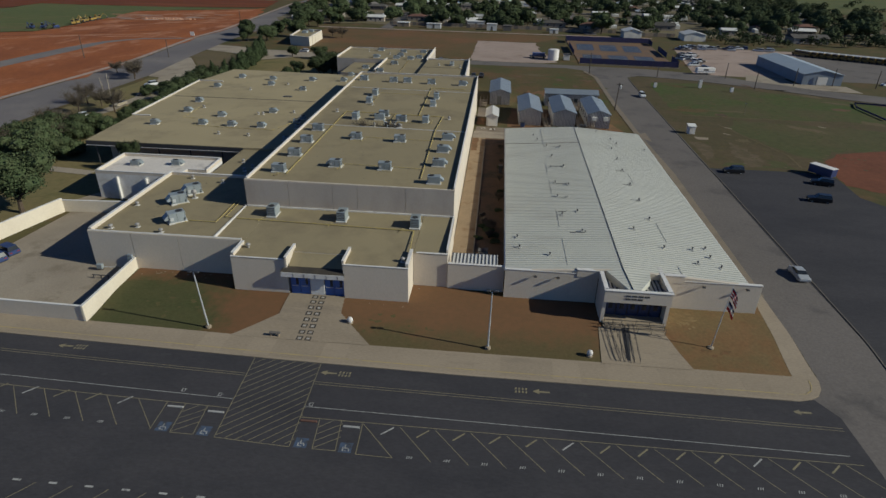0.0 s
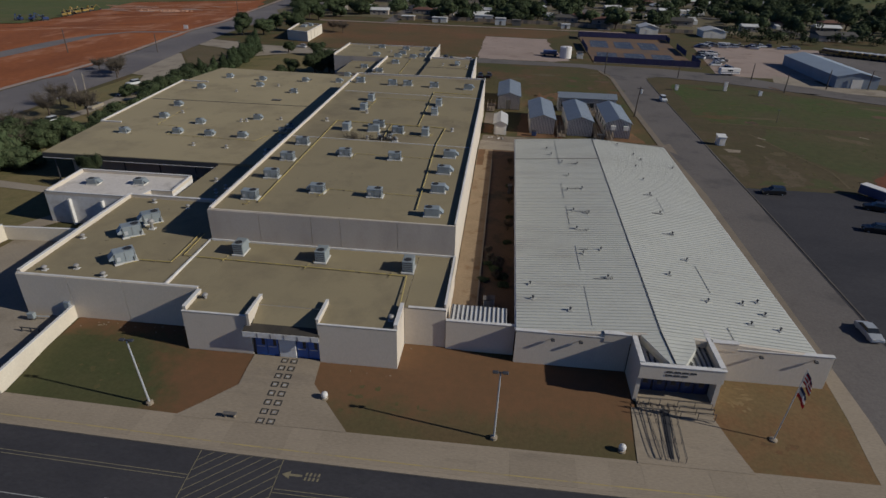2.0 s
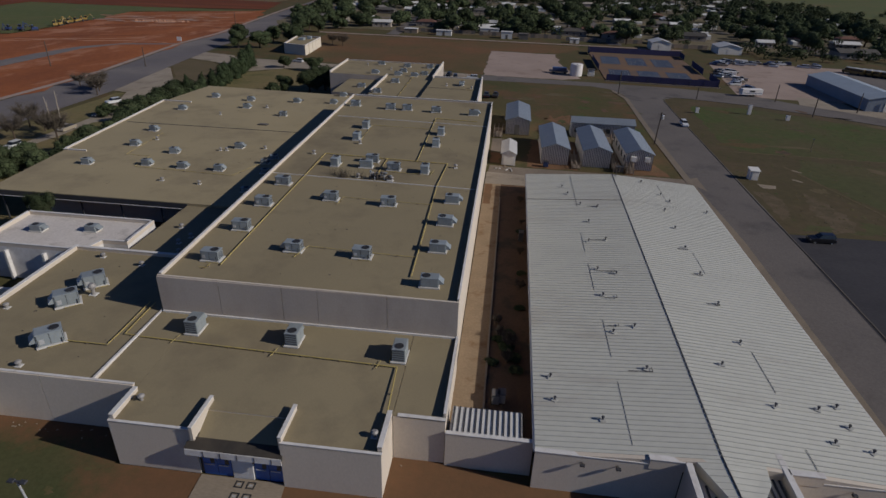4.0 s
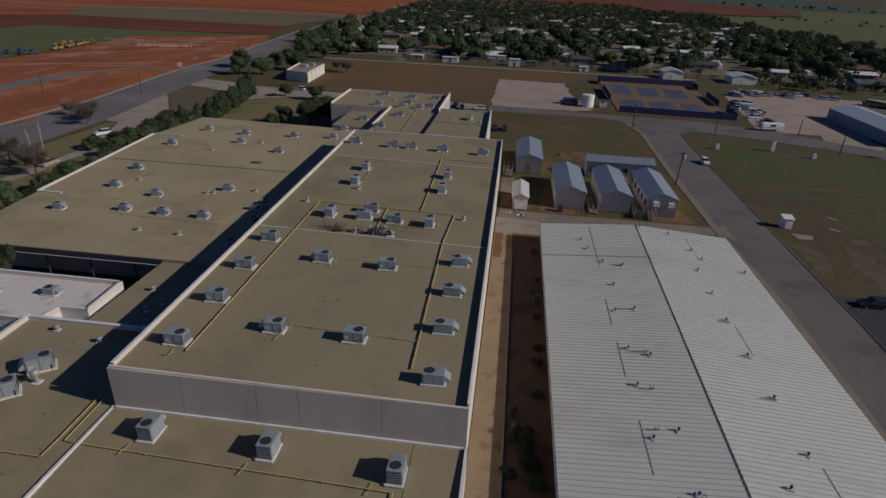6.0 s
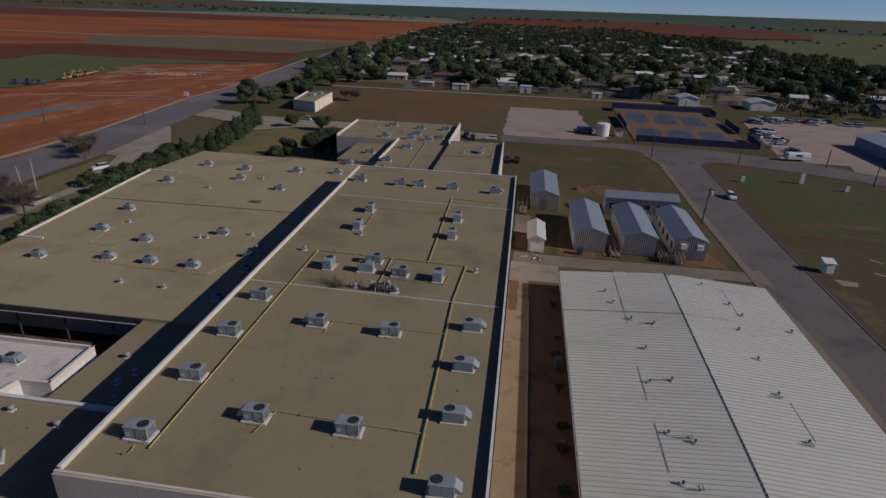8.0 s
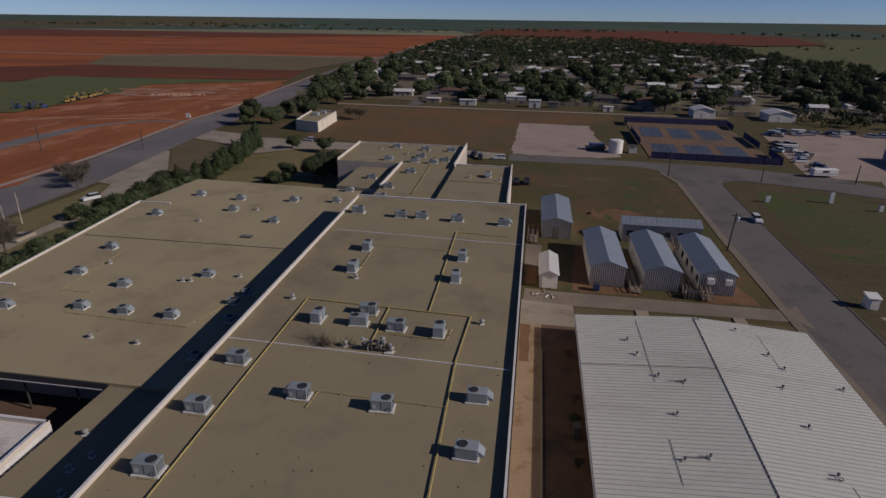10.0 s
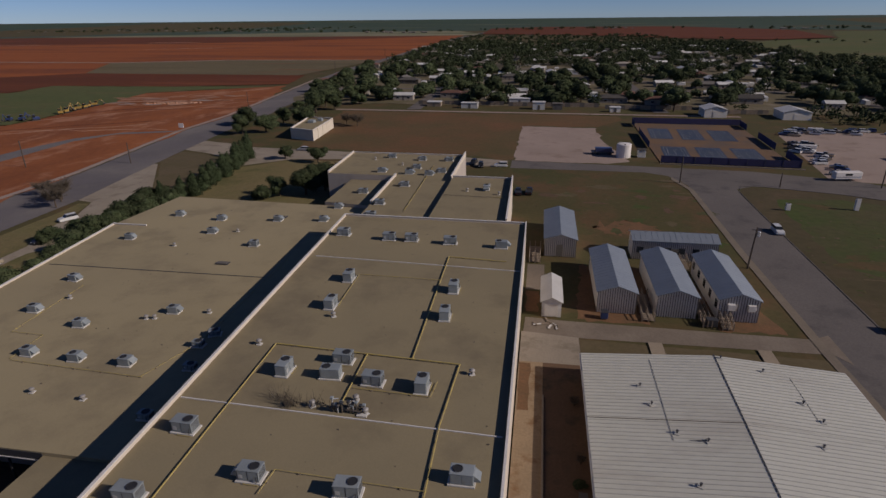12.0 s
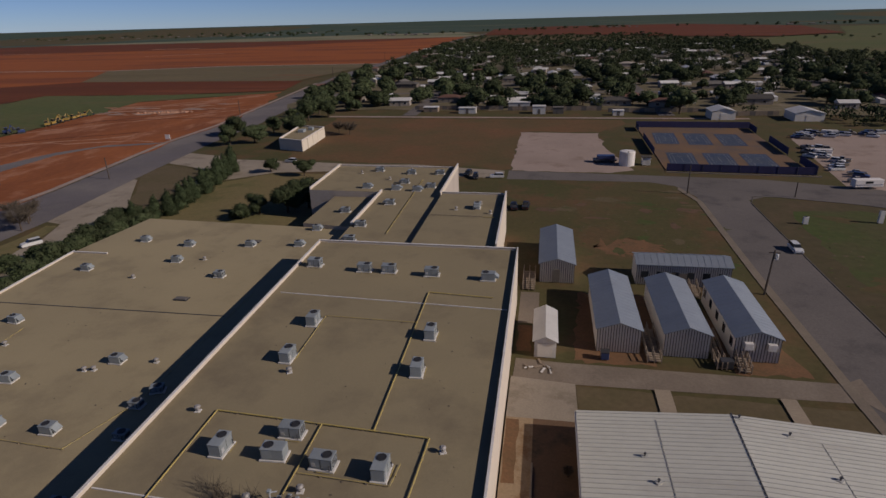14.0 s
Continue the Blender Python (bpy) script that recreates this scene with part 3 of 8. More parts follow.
# the street and car park in front of the school
lot = setting(sheet("road_south", [(-260, -120), (29.5, -120), (29.5, 38.5), (28.3, 40.6), (-19, 40.8), (-50, 41.8), (-95, 43.4), (-260, 43.4)], ASPHALT, -0.10, cuts=False), "dark new asphalt street and car park with yellow lines", "road")
setting(sheet("kerb_east", [(29.0, 57), (30.3, 57), (31.0, 98), (30.2, 120), (29.9, 150), (30.2, 188), (27.6, 199), (27.0, 197), (29.1, 188), (28.7, 150), (29.0, 120), (29.8, 98)], STRIP_CONCRETE, -0.04), "pale concrete kerb strip beside the street", "kerb")
setting(sheet("road_east", [(29.5, -120), (37.2, -120), (37.4, 62), (38.2, 100), (38.7, 130), (39.3, 172), (39.7, 190), (44, 193), (60, 188.6), (76, 180.5), (92, 170), (125, 152), (130, 164), (95, 180), (84, 188.5), (76, 193), (69, 200), (48, 207), (-11, 212), (-11, 203.5), (22, 203), (27, 200), (29.8, 192), (29.6, 150), (29.9, 118), (30.8, 98), (30.1, 57), (30.0, 44), (29.6, 41.5), (28.3, 40.3), (29.5, 38.5)], ROAD_GREY, -0.105), "pale grey worn street beside the school", "road")
# flat stones whose dark tone draws the kerb's shadow on the street
kerb = setting(new("kerb_line_east"), "low concrete kerb along the street, its shadow line in the colour", "kerb")
kp = [(36.9, 40), (37.3, 62), (37.9, 91), (38.1, 115), (38.6, 140), (39.1, 172), (39.5, 188), (41.2, 192.6), (46, 192.4), (60, 188.3), (76, 180.2), (92, 169.7), (125, 151.7)]
for (xa, ya), (xb, yb) in zip(kp, kp[1:]):
    sheet("kerb_stone", [(xa, ya), (xa + 0.16, ya), (xb + 0.16, yb), (xb, yb)] if abs(yb - ya) > abs(xb - xa) else [(xa, ya), (xb, yb), (xb, yb + 0.16), (xa, ya + 0.16)], KERB_SHADE, -0.04, kerb, depth=0.1)
setting(sheet("car_park_east", [(37.0, -120), (120, -120), (120, 60), (62, 84), (58, 91), (58.8, 100), (55, 102.5), (38.1, 102.5), (37.6, 91), (37.0, 62)], ASPHALT, -0.09), "dark asphalt car park beside a ball field", "car park")
setting(sheet("infield", ragged([(58.5, 96.5), (63.5, 93.5), (90, 90), (110, 105), (95, 122), (78, 119), (66, 115), (60, 107)], 1.5, 0.25), INFIELD, -0.10), "red clay infield", "ball field")
setting(sheet("field_worn", [(38.3, 103), (62, 103), (120, 112), (120, 154.5), (92, 169.8), (76, 180.2), (60, 188.2), (42, 192.2), (39.8, 188), (38.6, 140)], WORN_FIELD, -0.1145), "brown worn grass of the sports field", "field")
setting(sheet("field_green", ragged([(44, 178), (45.9, 183), (58, 184.5), (72, 177.5), (88, 168), (108, 157), (108, 141), (78.5, 142.3), (58.6, 142.1), (47, 142.5), (42.9, 149), (43.5, 165)], 2, 0.5), GREEN, -0.112), "green patchy sports field", "field")
setting(sheet("field_olive", ragged([(54.5, 139.3), (75, 136.4), (118, 130), (118, 114), (80, 120.5), (66, 116.5), (60.7, 109.5), (57, 113), (51, 131)], 2, 0.5), OLIVE, -0.1125), "green outfield grass beyond the worn track", "field")
setting(sheet("worn_dirt", ragged([(47.3, 120.2), (48.6, 118), (49.9, 110), (49.5, 107), (47.9, 104.6), (45.1, 104.1), (45.5, 111), (46.2, 116)], 0.7, 0.35), PALE_DIRT, -0.1085), "pale worn dirt in the field", "field")
setting(sheet("worn_dirt", ragged([(39.2, 119.5), (41.5, 119.3), (42.8, 116.5), (41.5, 110), (39.4, 107.5)], 0.8, 0.12, 3), PALE_DIRT, -0.1084), "pale worn dirt beside the street", "field")
setting(sheet("grass_strip", ragged([(40.5, 104.5), (54, 104), (53, 108.5), (50.5, 109), (49.8, 105.5), (43, 106.5)], 0.8, 0.3, 5), OLIVE, -0.1088), "greener grass beside the car park", "field")
for xa, ya in ((48.5, 127.1), (50.6, 132.5), (72.5, 136.9)):
    setting(stripe("field_slab", xa, ya, xa + 1.2, ya - 1.2, 0.5, CONCRETE, -0.09, None), "small flat concrete slab in the field", "slab")
setting(sheet("gravel_lot", ragged([(-10.6, 212), (13.7, 211), (20, 214), (15.3, 240), (15.3, 264), (-10.2, 265)], 2.5, 0.35), CALICHE, -0.108), "pale gravel lot behind the school", "car park")
setting(sheet("storage_yard", [(63, 201), (71, 257), (75, 266), (130, 262), (160, 235), (130, 196), (72, 199)], CALICHE, -0.108), "pale gravel storage yard", "yard")
setting(sheet("bus_yard", [(106, 196), (200, 190), (200, 245), (121, 262), (112, 240)], ROAD_GREY, -0.100), "grey paved bus yard", "yard")
setting(sheet("lane_town", [(-90, 296), (70, 291.5), (70, 294), (-90, 299)], CALICHE, 0.02), "pale lane along the back gardens", "lane")
setting(sheet("meadow_red", ragged([(-76, 222), (-10.2, 213), (-10.0, 266), (16, 266), (25, 280), (25, 291), (-86, 294)], 4, 0.8), MEADOW, -0.112), "rough brown meadow with red soil", "field")
setting(sheet("drive_middle", [(-4.9, 116), (-0.3, 116), (0.8, 119.5), (30.2, 119.9), (31.5, 118), (31.5, 124.5), (29.3, 123.2), (0.9, 123.6), (-4.6, 124.0)], DRIVE_TAN, -0.085), "pale worn drive between the annex and the classrooms", "drive")
# the alley lies on a raised terrace that ramps down to the drive behind the annex
setting(sheet("alley_path", [(-4.95, 57), (-2.35, 57), (-2.35, 112.2), (-4.95, 112.2)], SAND, 0.75, depth=1.0), "narrow sandy path along the gym wall", "path")
setting(sheet("alley_ground", [(-2.34, 57), (1.75, 57), (1.75, 112.2), (-2.34, 112.2)], ALLEY_DIRT, 0.73, depth=1.0), "bare brown earth alley", "ground")
bm = bmesh.new()
prism(bm, [(-4.95, 112.2), (1.9, 112.2), (1.9, 119.6), (-4.95, 120.3)], 0.1, 1.2, top=[1.2, 1.2, 0.375, 0.375])
setting(part("alley_ramp", bm, YARD_CONCRETE), "pale concrete ramp at the end of the alley", "path")
setting(sheet("alley_bed", ragged([(-4.85, 103.5), (-3.7, 103.6), (-3.7, 111.9), (-4.85, 111.9)], 1.2, 0.06), RED_EARTH, 0.757), "bare brown planting bed along the gym wall", "ground")
setting(boxes("alley_kerb", CONCRETE, None, (-2.42, 58, 1.0, -2.24, 106, 1.42)), "low concrete kerb wall in the alley", "kerb")
setting(sheet("yard_west", [(-60.6, 45.9), (-40.9, 45.9), (-40.9, 55), (-45.9, 55.2), (-46.2, 74), (-59, 69)], YARD_CONCRETE, -0.09), "wide pale concrete service yard", "yard")
setting(sheet("courtyard", [(-57, 82.4), (-42, 82.4), (-42, 90.4), (-66, 90.4)], ALLEY_DIRT, -0.10), "brown bare courtyard", "ground")
setting(sheet("verge_annex", ragged([(2.1, 110.7), (29.3, 110.7), (29.6, 118.6), (2.1, 119.3)], 2, 0.12), WORN_GRASS, -0.10), "worn brown grass behind the annex", "verge")
for x0, w in ((9.9, 1.6), (22.0, 1.5)):
    setting(sheet("path_annex", rect(x0, 110.8, x0 + w, 119.6), CONCRETE, 0.03), "short concrete path to the annex door", "path")

setting(sheet("lawn_northwest", ragged([(-99, 62), (-62, 62), (-60, 76), (-59, 83), (-67, 92), (-70.8, 104), (-74, 138), (-73, 152), (-83, 137), (-90, 142), (-97.6, 161), (-99.6, 161)], 4, 0.4), DRY_GRASS, -0.115), "dry straw-coloured grass west of the school", "lawn")
setting(sheet("lawn_north", ragged([(-79, 160), (-48.2, 160), (-48.2, 206), (-71, 205), (-85, 192), (-82, 170)], 4, 0.4), DRY_GRASS, -0.115), "dry straw-coloured grass behind the school", "lawn")
setting(sheet("verge_northwest", ragged([(-85.5, 168), (-91.5, 174), (-105.0, 197.5), (-107.0, 199), (-107.5, 212), (-98.5, 209), (-91.0, 204), (-89, 192), (-84.5, 180)], 3, 0.25), WORN_GRASS, -0.112), "tan worn grass between the drives", "verge")
setting(sheet("drive_west", ragged([(-90.0, 108), (-87.6, 108), (-87.4, 134), (-84.5, 138), (-84, 146), (-92, 153), (-94.5, 149.5), (-90.2, 137)], 3, 0.15), YARD_CONCRETE, -0.07), "narrow pale drive beside the hedge", "drive")
setting(sheet("path_northwest", [(-98, 86.5), (-66, 82.8), (-66, 84.8), (-98, 89)], YARD_CONCRETE, -0.06), "pale path across the dry grass", "path")
rng = random.Random(51)
for k in range(18):                      # worn and bare spots on the sports field
    x, y = rng.uniform(41, 92), rng.uniform(104, 184)
    w, d = rng.uniform(0.8, 5.5), rng.uniform(0.5, 2.2)
    a = radians(rng.choice([-35, -30, 5, 10]) + rng.gauss(0, 10))
    ring = [(w * math.cos(6.283 * i / 16) * rng.uniform(0.5, 1.2), d * math.sin(6.283 * i / 16) * rng.uniform(0.5, 1.2)) for i in range(16)]
    setting(sheet("worn_patch", [(x + u * math.cos(a) - v * math.sin(a), y + u * math.sin(a) + v * math.cos(a)) for u, v in ring], (ALLEY_DIRT, GRASS, WORN_GRASS)[k % 3], -0.108 + 0.0003 * k), "worn patch in the sports field grass", "lawn")
for xa, ya, xb, yb in ((43.5, 142.4, 78, 141.2), (78, 141.2, 120, 138.2), (49.8, 134.8, 56.0, 112.7), (56.0, 112.7, 55.2, 105.0)):
    setting(stripe("foot_track", xa, ya, xb, yb, 0.4, WORN_GRASS, -0.095, None), "faint worn track across the field", "track")
for k in range(26):
    x, y = rng.uniform(-3, 29), rng.uniform(152, 200)
    w, d = rng.uniform(0.8, 4), rng.uniform(0.5, 2)
    ring = [(x + w * math.cos(6.283 * i / 16) * rng.uniform(0.5, 1.2), y + d * math.sin(6.283 * i / 16) * rng.uniform(0.5, 1.2)) for i in range(16)]
    setting(sheet("worn_patch", ring, (ALLEY_DIRT, GREEN, GREEN, WORN_GRASS)[k % 4], -0.108 + 0.0003 * k), "worn patch in rough grass", "lawn")

rng = random.Random(57)
for nm, material, n in (("grass_tufts", GREEN, 300), ("straw_tufts", PALE_DIRT, 260), ("olive_tufts", FRESH_GRASS, 300)):
    bm = bmesh.new()
    for k in range(n):
        x, y = (rng.uniform(40, 84), rng.uniform(104, 181)) if k % 3 else (rng.uniform(-4, 29), rng.uniform(151, 201))
        if x > 60 and y > 186 - (x - 60) * 0.5:
            continue
        w, d, h = rng.uniform(0.1, 0.6), rng.uniform(0.1, 0.4), rng.uniform(0.02, 0.08)
        ring = [bm.verts.new((x + w * math.cos(1.0472 * i) * rng.uniform(0.6, 1.3), y + d * math.sin(1.0472 * i) * rng.uniform(0.6, 1.3), g(y) - 0.12)) for i in range(6)]
        top = bm.verts.new((x, y, g(y) - 0.1 + h))
        for i in range(6):
            bm.faces.new((ring[i], ring[(i + 1) % 6], top))
    tagged(part(nm, bm, material), "low tufts of dry and green grass on the field", "grass", kind="stuff")

# pavement along the street, slab by slab
pav = setting(sheet("pavement", [(-260, 45.4), (-47, 41.3), (-19, 40.45), (-3, 40.2), (26.8, 40.2), (28.0, 40.55), (28.9, 41.1), (29.5, 42.0), (29.85, 43.2), (30.1, 57.5), (28.9, 57.5), (27.7, 43.6), (17.8, 43.6), (-24, 43.55), (-40, 43.9), (-260, 48)], CONCRETE, -0.02, depth=0.3), "pale concrete pavement with kerb", "pavement")
def kerb_y(x):
    """The line of the kerb, which bends away in the west."""
    return 40.2 + (0.0155 * max(0.0, -3 - x) + 0.015 * max(0.0, -19 - x))


slab_mesh = None
for k in range(56):
    x = 26.4 - 2.4 * k
    if slab_mesh is None:
        bm = bmesh.new()
        box(bm, -1.196, 0.25, 0, 1.196, 3.0, 0.004)
        ob = part("slab", bm, CONCRETE, pav)
        slab_mesh = ob.data
    else:
        ob = new("slab", slab_mesh)
        ob.parent = pav
    ob.location = (x, kerb_y(x) + 0.1, -0.012)
    ob.rotation_euler = (0, 0, math.atan2(kerb_y(x + 1) - kerb_y(x - 1), 2))
for x0, x1 in ((-120, -47), (-47, -19), (-19, -3), (-3, 26.9)):
    sheet("kerb_line", [(x0, kerb_y(x0) + 0.78), (x1, kerb_y(x1) + 0.78), (x1, kerb_y(x1) + 0.89), (x0, kerb_y(x0) + 0.89)], KERB_YELLOW, -0.002, pav, label="faded yellow kerb paint")

for (xa, ya), (xb, yb) in (((26.9, 41.03), (27.9, 41.2)), ((27.9, 41.2), (28.5, 41.7)), ((28.5, 41.7), (28.85, 42.4)), ((28.85, 42.4), (28.95, 43.2))):
    stripe("kerb_line", xa, ya, xb, yb, 0.11, KERB_YELLOW, -0.002, pav)

setting(sheet("gutter_corner", [(26.5, 39.4), (30.4, 38.0), (30.4, 44), (28.8, 43.5), (28.0, 41.2)], ROAD_GREY, -0.1035, cuts=False), "worn asphalt at the street corner", "road")

# entrance walks
walk_main = setting(sheet("walk_main", [(-25.3, 43.5), (-21.6, 47.4), (-21.7, 51.2), (-15.6, 51.2), (-15.3, 48.2), (-11.3, 43.5)], CONCRETE, 0.015), "pale concrete walk flaring out to the street", "path")
setting(sheet("walk_annex", [(10.6, 43.4), (11.0, 48.9), (17.3, 48.9), (18.0, 46.5), (19.0, 43.4)], CONCRETE, 0.015), "concrete walk to the annex steps", "path")
for k in range(8):
    for i in range(2):
        x, y = -18.75 + i * 0.85 + 0.06 * k, 50.7 - 0.98 * k
        for x0, y0, x1, y1 in ((-0.31, -0.3, 0.31, -0.19), (-0.31, 0.19, 0.31, 0.3), (-0.31, -0.19, -0.2, 0.19), (0.2, -0.19, 0.31, 0.19)):
            sheet("painted_frame", rect(x + x0, y + y0, x + x1, y + y1), DARK, 0.022, walk_main, cuts=False)
        sheet("painted_badge", rect(x - 0.13, y - 0.1, x + 0.13, y + 0.1), PAINT_WHITE, 0.022, walk_main, cuts=False)

# lawns
lawn_w = setting(sheet("lawn_west", [(-40.2, 43.5), (-24.6, 43.2), (-21.0, 47.4), (-21.0, 51.25), (-28.3, 51.25), (-28.4, 54.6), (-40.6, 54.6)], LAWN, -0.03), "patchy green lawn with bare red soil", "lawn")
lawn_m = setting(sheet("lawn_middle", [(-12.2, 43.2), (11.2, 43.2), (11.4, 53.4), (1.3, 53.5), (-4.5, 54.7), (-8.7, 54.7), (-8.7, 51.0), (-16.0, 51.0), (-15.9, 48.2)], LAWN_FRONT, -0.03), "mostly bare red-brown lawn", "lawn")
lawn_e = setting(sheet("lawn_east", [(18.6, 43.2), (28.4, 42.75), (28.9, 43.4), (29.5, 57), (27.6, 57), (27.6, 53.5), (17.6, 53.5), (17.0, 48.9), (17.6, 46.5)], LAWN_DRY, -0.03), "dry straw-coloured lawn", "lawn")
setting(sheet("lawn_classrooms", [(1.5, 124.1), (29.2, 123.3), (30.4, 130), (31.5, 196), (26, 202.5), (-5.5, 203), (-5.5, 124.4)], GRASS, -0.115), "rough olive grass round the portable classrooms", "lawn")
setting(sheet("bare_earth", ragged([(1.8, 124.2), (11, 124.1), (11, 131), (19, 131), (19, 124.0), (27.0, 123.9), (25.5, 130), (12, 142), (3, 142)], 0.9, 0.3), RED_EARTH, -0.11), "bare red-brown earth beside the classrooms", "ground")
setting(sheet("bare_earth", ragged([(-4.7, 125.5), (-2.9, 125.5), (-2.9, 131.8), (-4.7, 131.8)], 0.8, 0.15), RED_EARTH, -0.11), "bare red-brown earth between the shed and the gym", "ground")
setting(sheet("bare_earth", ragged([(8.2, 157), (16.5, 156.5), (18.5, 162), (13, 165.5), (7.5, 162)], 0.9, 0.8, 4), RED_EARTH, -0.1105), "bare red patch in the rough grass", "ground")
setting(sheet("shed_path", rect(-4.8, 132.4, -2.2, 141.5), DRIVE_TAN, -0.108), "sandy path beside the gym wall", "path")

# tufts of straw and growth on the lawns
rng = random.Random(71)
for lawn, name, material, cx, cy, rx, ry, n in ((lawn_w, "green_spot", FRESH_GRASS, -33, 48, 3.4, 1.7, 12), (lawn_m, "green_spot", FRESH_GRASS, -8.5, 46.8, 2.8, 1.3, 10), (lawn_e, "straw_spot", STRAW, 19.8, 50.6, 1.1, 1.2, 14), (lawn_e, "bare_spot", CLAY, 21.6, 46.6, 1.2, 0.7, 8)):
    for k in range(n):
        x, y = cx + max(-2, min(2, rng.gauss(0, 1))) * rx * 0.75, cy + max(-2, min(2, rng.gauss(0, 1))) * ry * 0.75
        w, d = rng.uniform(0.1, 0.5), rng.uniform(0.08, 0.3)
        ring = [(x + w * math.cos(6.283 * i / 13) * rng.uniform(0.45, 1.25), y + d * math.sin(6.283 * i / 13) * rng.uniform(0.45, 1.25)) for i in range(13)]
        sheet(name, ring, material, -0.0275 + 0.0001 * k, lawn)

# painted lines on the street
def line(x0, y0, x1, y1, w=0.10, m=None, name="stall_line"):
    return stripe(name, x0, y0, x1, y1, w, m or PAINT_YELLOW, -0.094, lot)


def bay_y(x, y0, slope):
    """Lines in the west run with the bend of the kerb."""
    return y0 + slope * max(0.0, -21.3 - x)


for dy in (0.0, 0.3):
    line(-120, bay_y(-120, 37.95 + dy, 0.033), -21.45, 37.95 + dy, 0.055, name="centre_line")
    line(-15.0, 37.55 + dy, 29.0, 36.95 + dy, 0.055, name="centre_line")
line(-120, bay_y(-120, 34.9, 0.031), -21.2, 34.9, 0.06, PAINT_WHITE, "lane_line")
line(-15.0, 34.7, 28.0, 34.2, 0.06, PAINT_WHITE, "lane_line")
line(-120, bay_y(-120, 33.8, 0.028), -21.1, 33.8, 0.065)
line(-14.9, 33.45, 28.6, 33.35, 0.065)
for k in range(30):                      # slanted bays on both sides of the crossing
    x = -6.7 + 2.83 * k
    if k < 13:
        line(x, 33.25, x + 2.8, 30.0, 0.058)
        line(x - 1.4, 32.3, x - 0.5, 33.15, 0.13, PAINT_WHITE if k % 5 == 0 else PAINT_YELLOW, "wheel_stop_mark")
        for i in range(3):
            line(x + 0.95 + 0.17 * i, 30.1, x + 1.03 + 0.17 * i, 30.35, 0.07, PAINT_WHITE, "bay_mark")
    x = -29.0 - 2.86 * k
    yb = bay_y(x, 33.8, 0.028)
    line(x, yb, x + 2.82, yb - 3.15, 0.058)
    if k:
        line(x - 1.4 + 2.86, yb - 0.85, x - 0.6 + 2.86, yb + 0.1, 0.13, (PAINT_YELLOW, PAINT_WHITE, PAINT_YELLOW)[k % 3], "wheel_stop_mark")
        for i in range(3):
            line(x + 1.15 + 0.17 * i, yb - 3.1, x + 1.23 + 0.17 * i, yb - 2.85, 0.07, PAINT_WHITE, "bay_mark")
    if k < 14:
        for s, x2 in ((1, -31.3 + 2.7 * k), (-1, -34.0 - 2.7 * k)):
            line(x2, 25.0, x2 - 2.1, 22.2, 0.058)
            line(x2 + 0.9, 25.1, x2 + 1.5, 25.1, 0.16, PAINT_WHITE, "bay_mark")
line(-26.4, 33.9, -26.2, 30.75, 0.058)
line(-9.75, 33.3, -9.6, 30.1, 0.058)
line(-9.6, 30.1, -6.8, 30.05, 0.058)
line(-9.7, 33.3, -6.8, 30.05, 0.058)
# striped crossing
for a, b in (((-20.85, 30.55), (-14.8, 30.25)), ((-20.85, 30.55), (-21.5, 40.6)), ((-14.8, 30.25), (-15.2, 40.45))):
    line(*a, *b, 0.065, name="crossing_edge")
for k in range(18):
    y = 25.4 + 0.88 * k
    xa = -20.9 - 0.064 * (y - 30.5)
    lo, hi = max(0.0, (30.5 - y) / 0.955), min(5.95, (40.45 - y) / 0.955)
    if hi - lo > 0.3:
        line(xa + lo, y + 0.955 * lo, xa + hi, y + 0.955 * hi, 0.058, name="crossing_stripe")
# bays for disabled drivers beside the crossing
for x0, x1, y0 in ((-24.8, -22.9, 33.8), (-13.3, -11.5, 33.4)):
    line(x0, y0, x0 + 0.3, y0 - 3.15, 0.058)
    line(x1, y0, x1 + 0.3, y0 - 3.15, 0.058)
    line(x0 + 0.3, y0 - 3.15, x1 + 0.3, y0 - 3.15, 0.058)
    for k in range(5):
        ya = y0 - 3.05 + 0.72 * k
        xa = x0 + 0.3 * (y0 - ya) / 3.15
        t = min(1.85, (y0 - ya) / 0.8)
        if k < 4:
            line(xa + 0.05, ya, xa + t, ya + 0.8 * t if t < 1.85 else ya + 1.3, 0.058)
for x, y in ((-25.3, 31.2), (-21.9, 31.1), (-14.0, 30.75), (-10.5, 30.65)):
    sheet("blue_badge", rect(x - 0.5, y - 0.5, x + 0.5, y + 0.5), PAINT_BLUE, -0.097, lot, cuts=False)
    for xa, ya, xb, yb in ((-0.05, 0.3, -0.05, -0.05), (-0.1, -0.05, 0.22, -0.05), (-0.2, 0.05, -0.2, -0.3), (-0.2, -0.3, 0.12, -0.33), (0.22, -0.05, 0.3, -0.32)):
        line(x + xa, y + ya, x + xb, y + yb, 0.08, PAINT_WHITE, "badge_mark")
for x, y, m in ((-25.45, 33.4, PAINT_WHITE), (-21.9, 33.2, PAINT_WHITE), (-14.1, 33.05, BRICK_RED), (-10.55, 32.8, PAINT_WHITE)):
    boxes("wheel_stop", m, lot, (x - 0.68, y - 0.09, -0.1, x + 0.68, y + 0.09, 0.0), bevel=0.02, label="low concrete wheel stop")
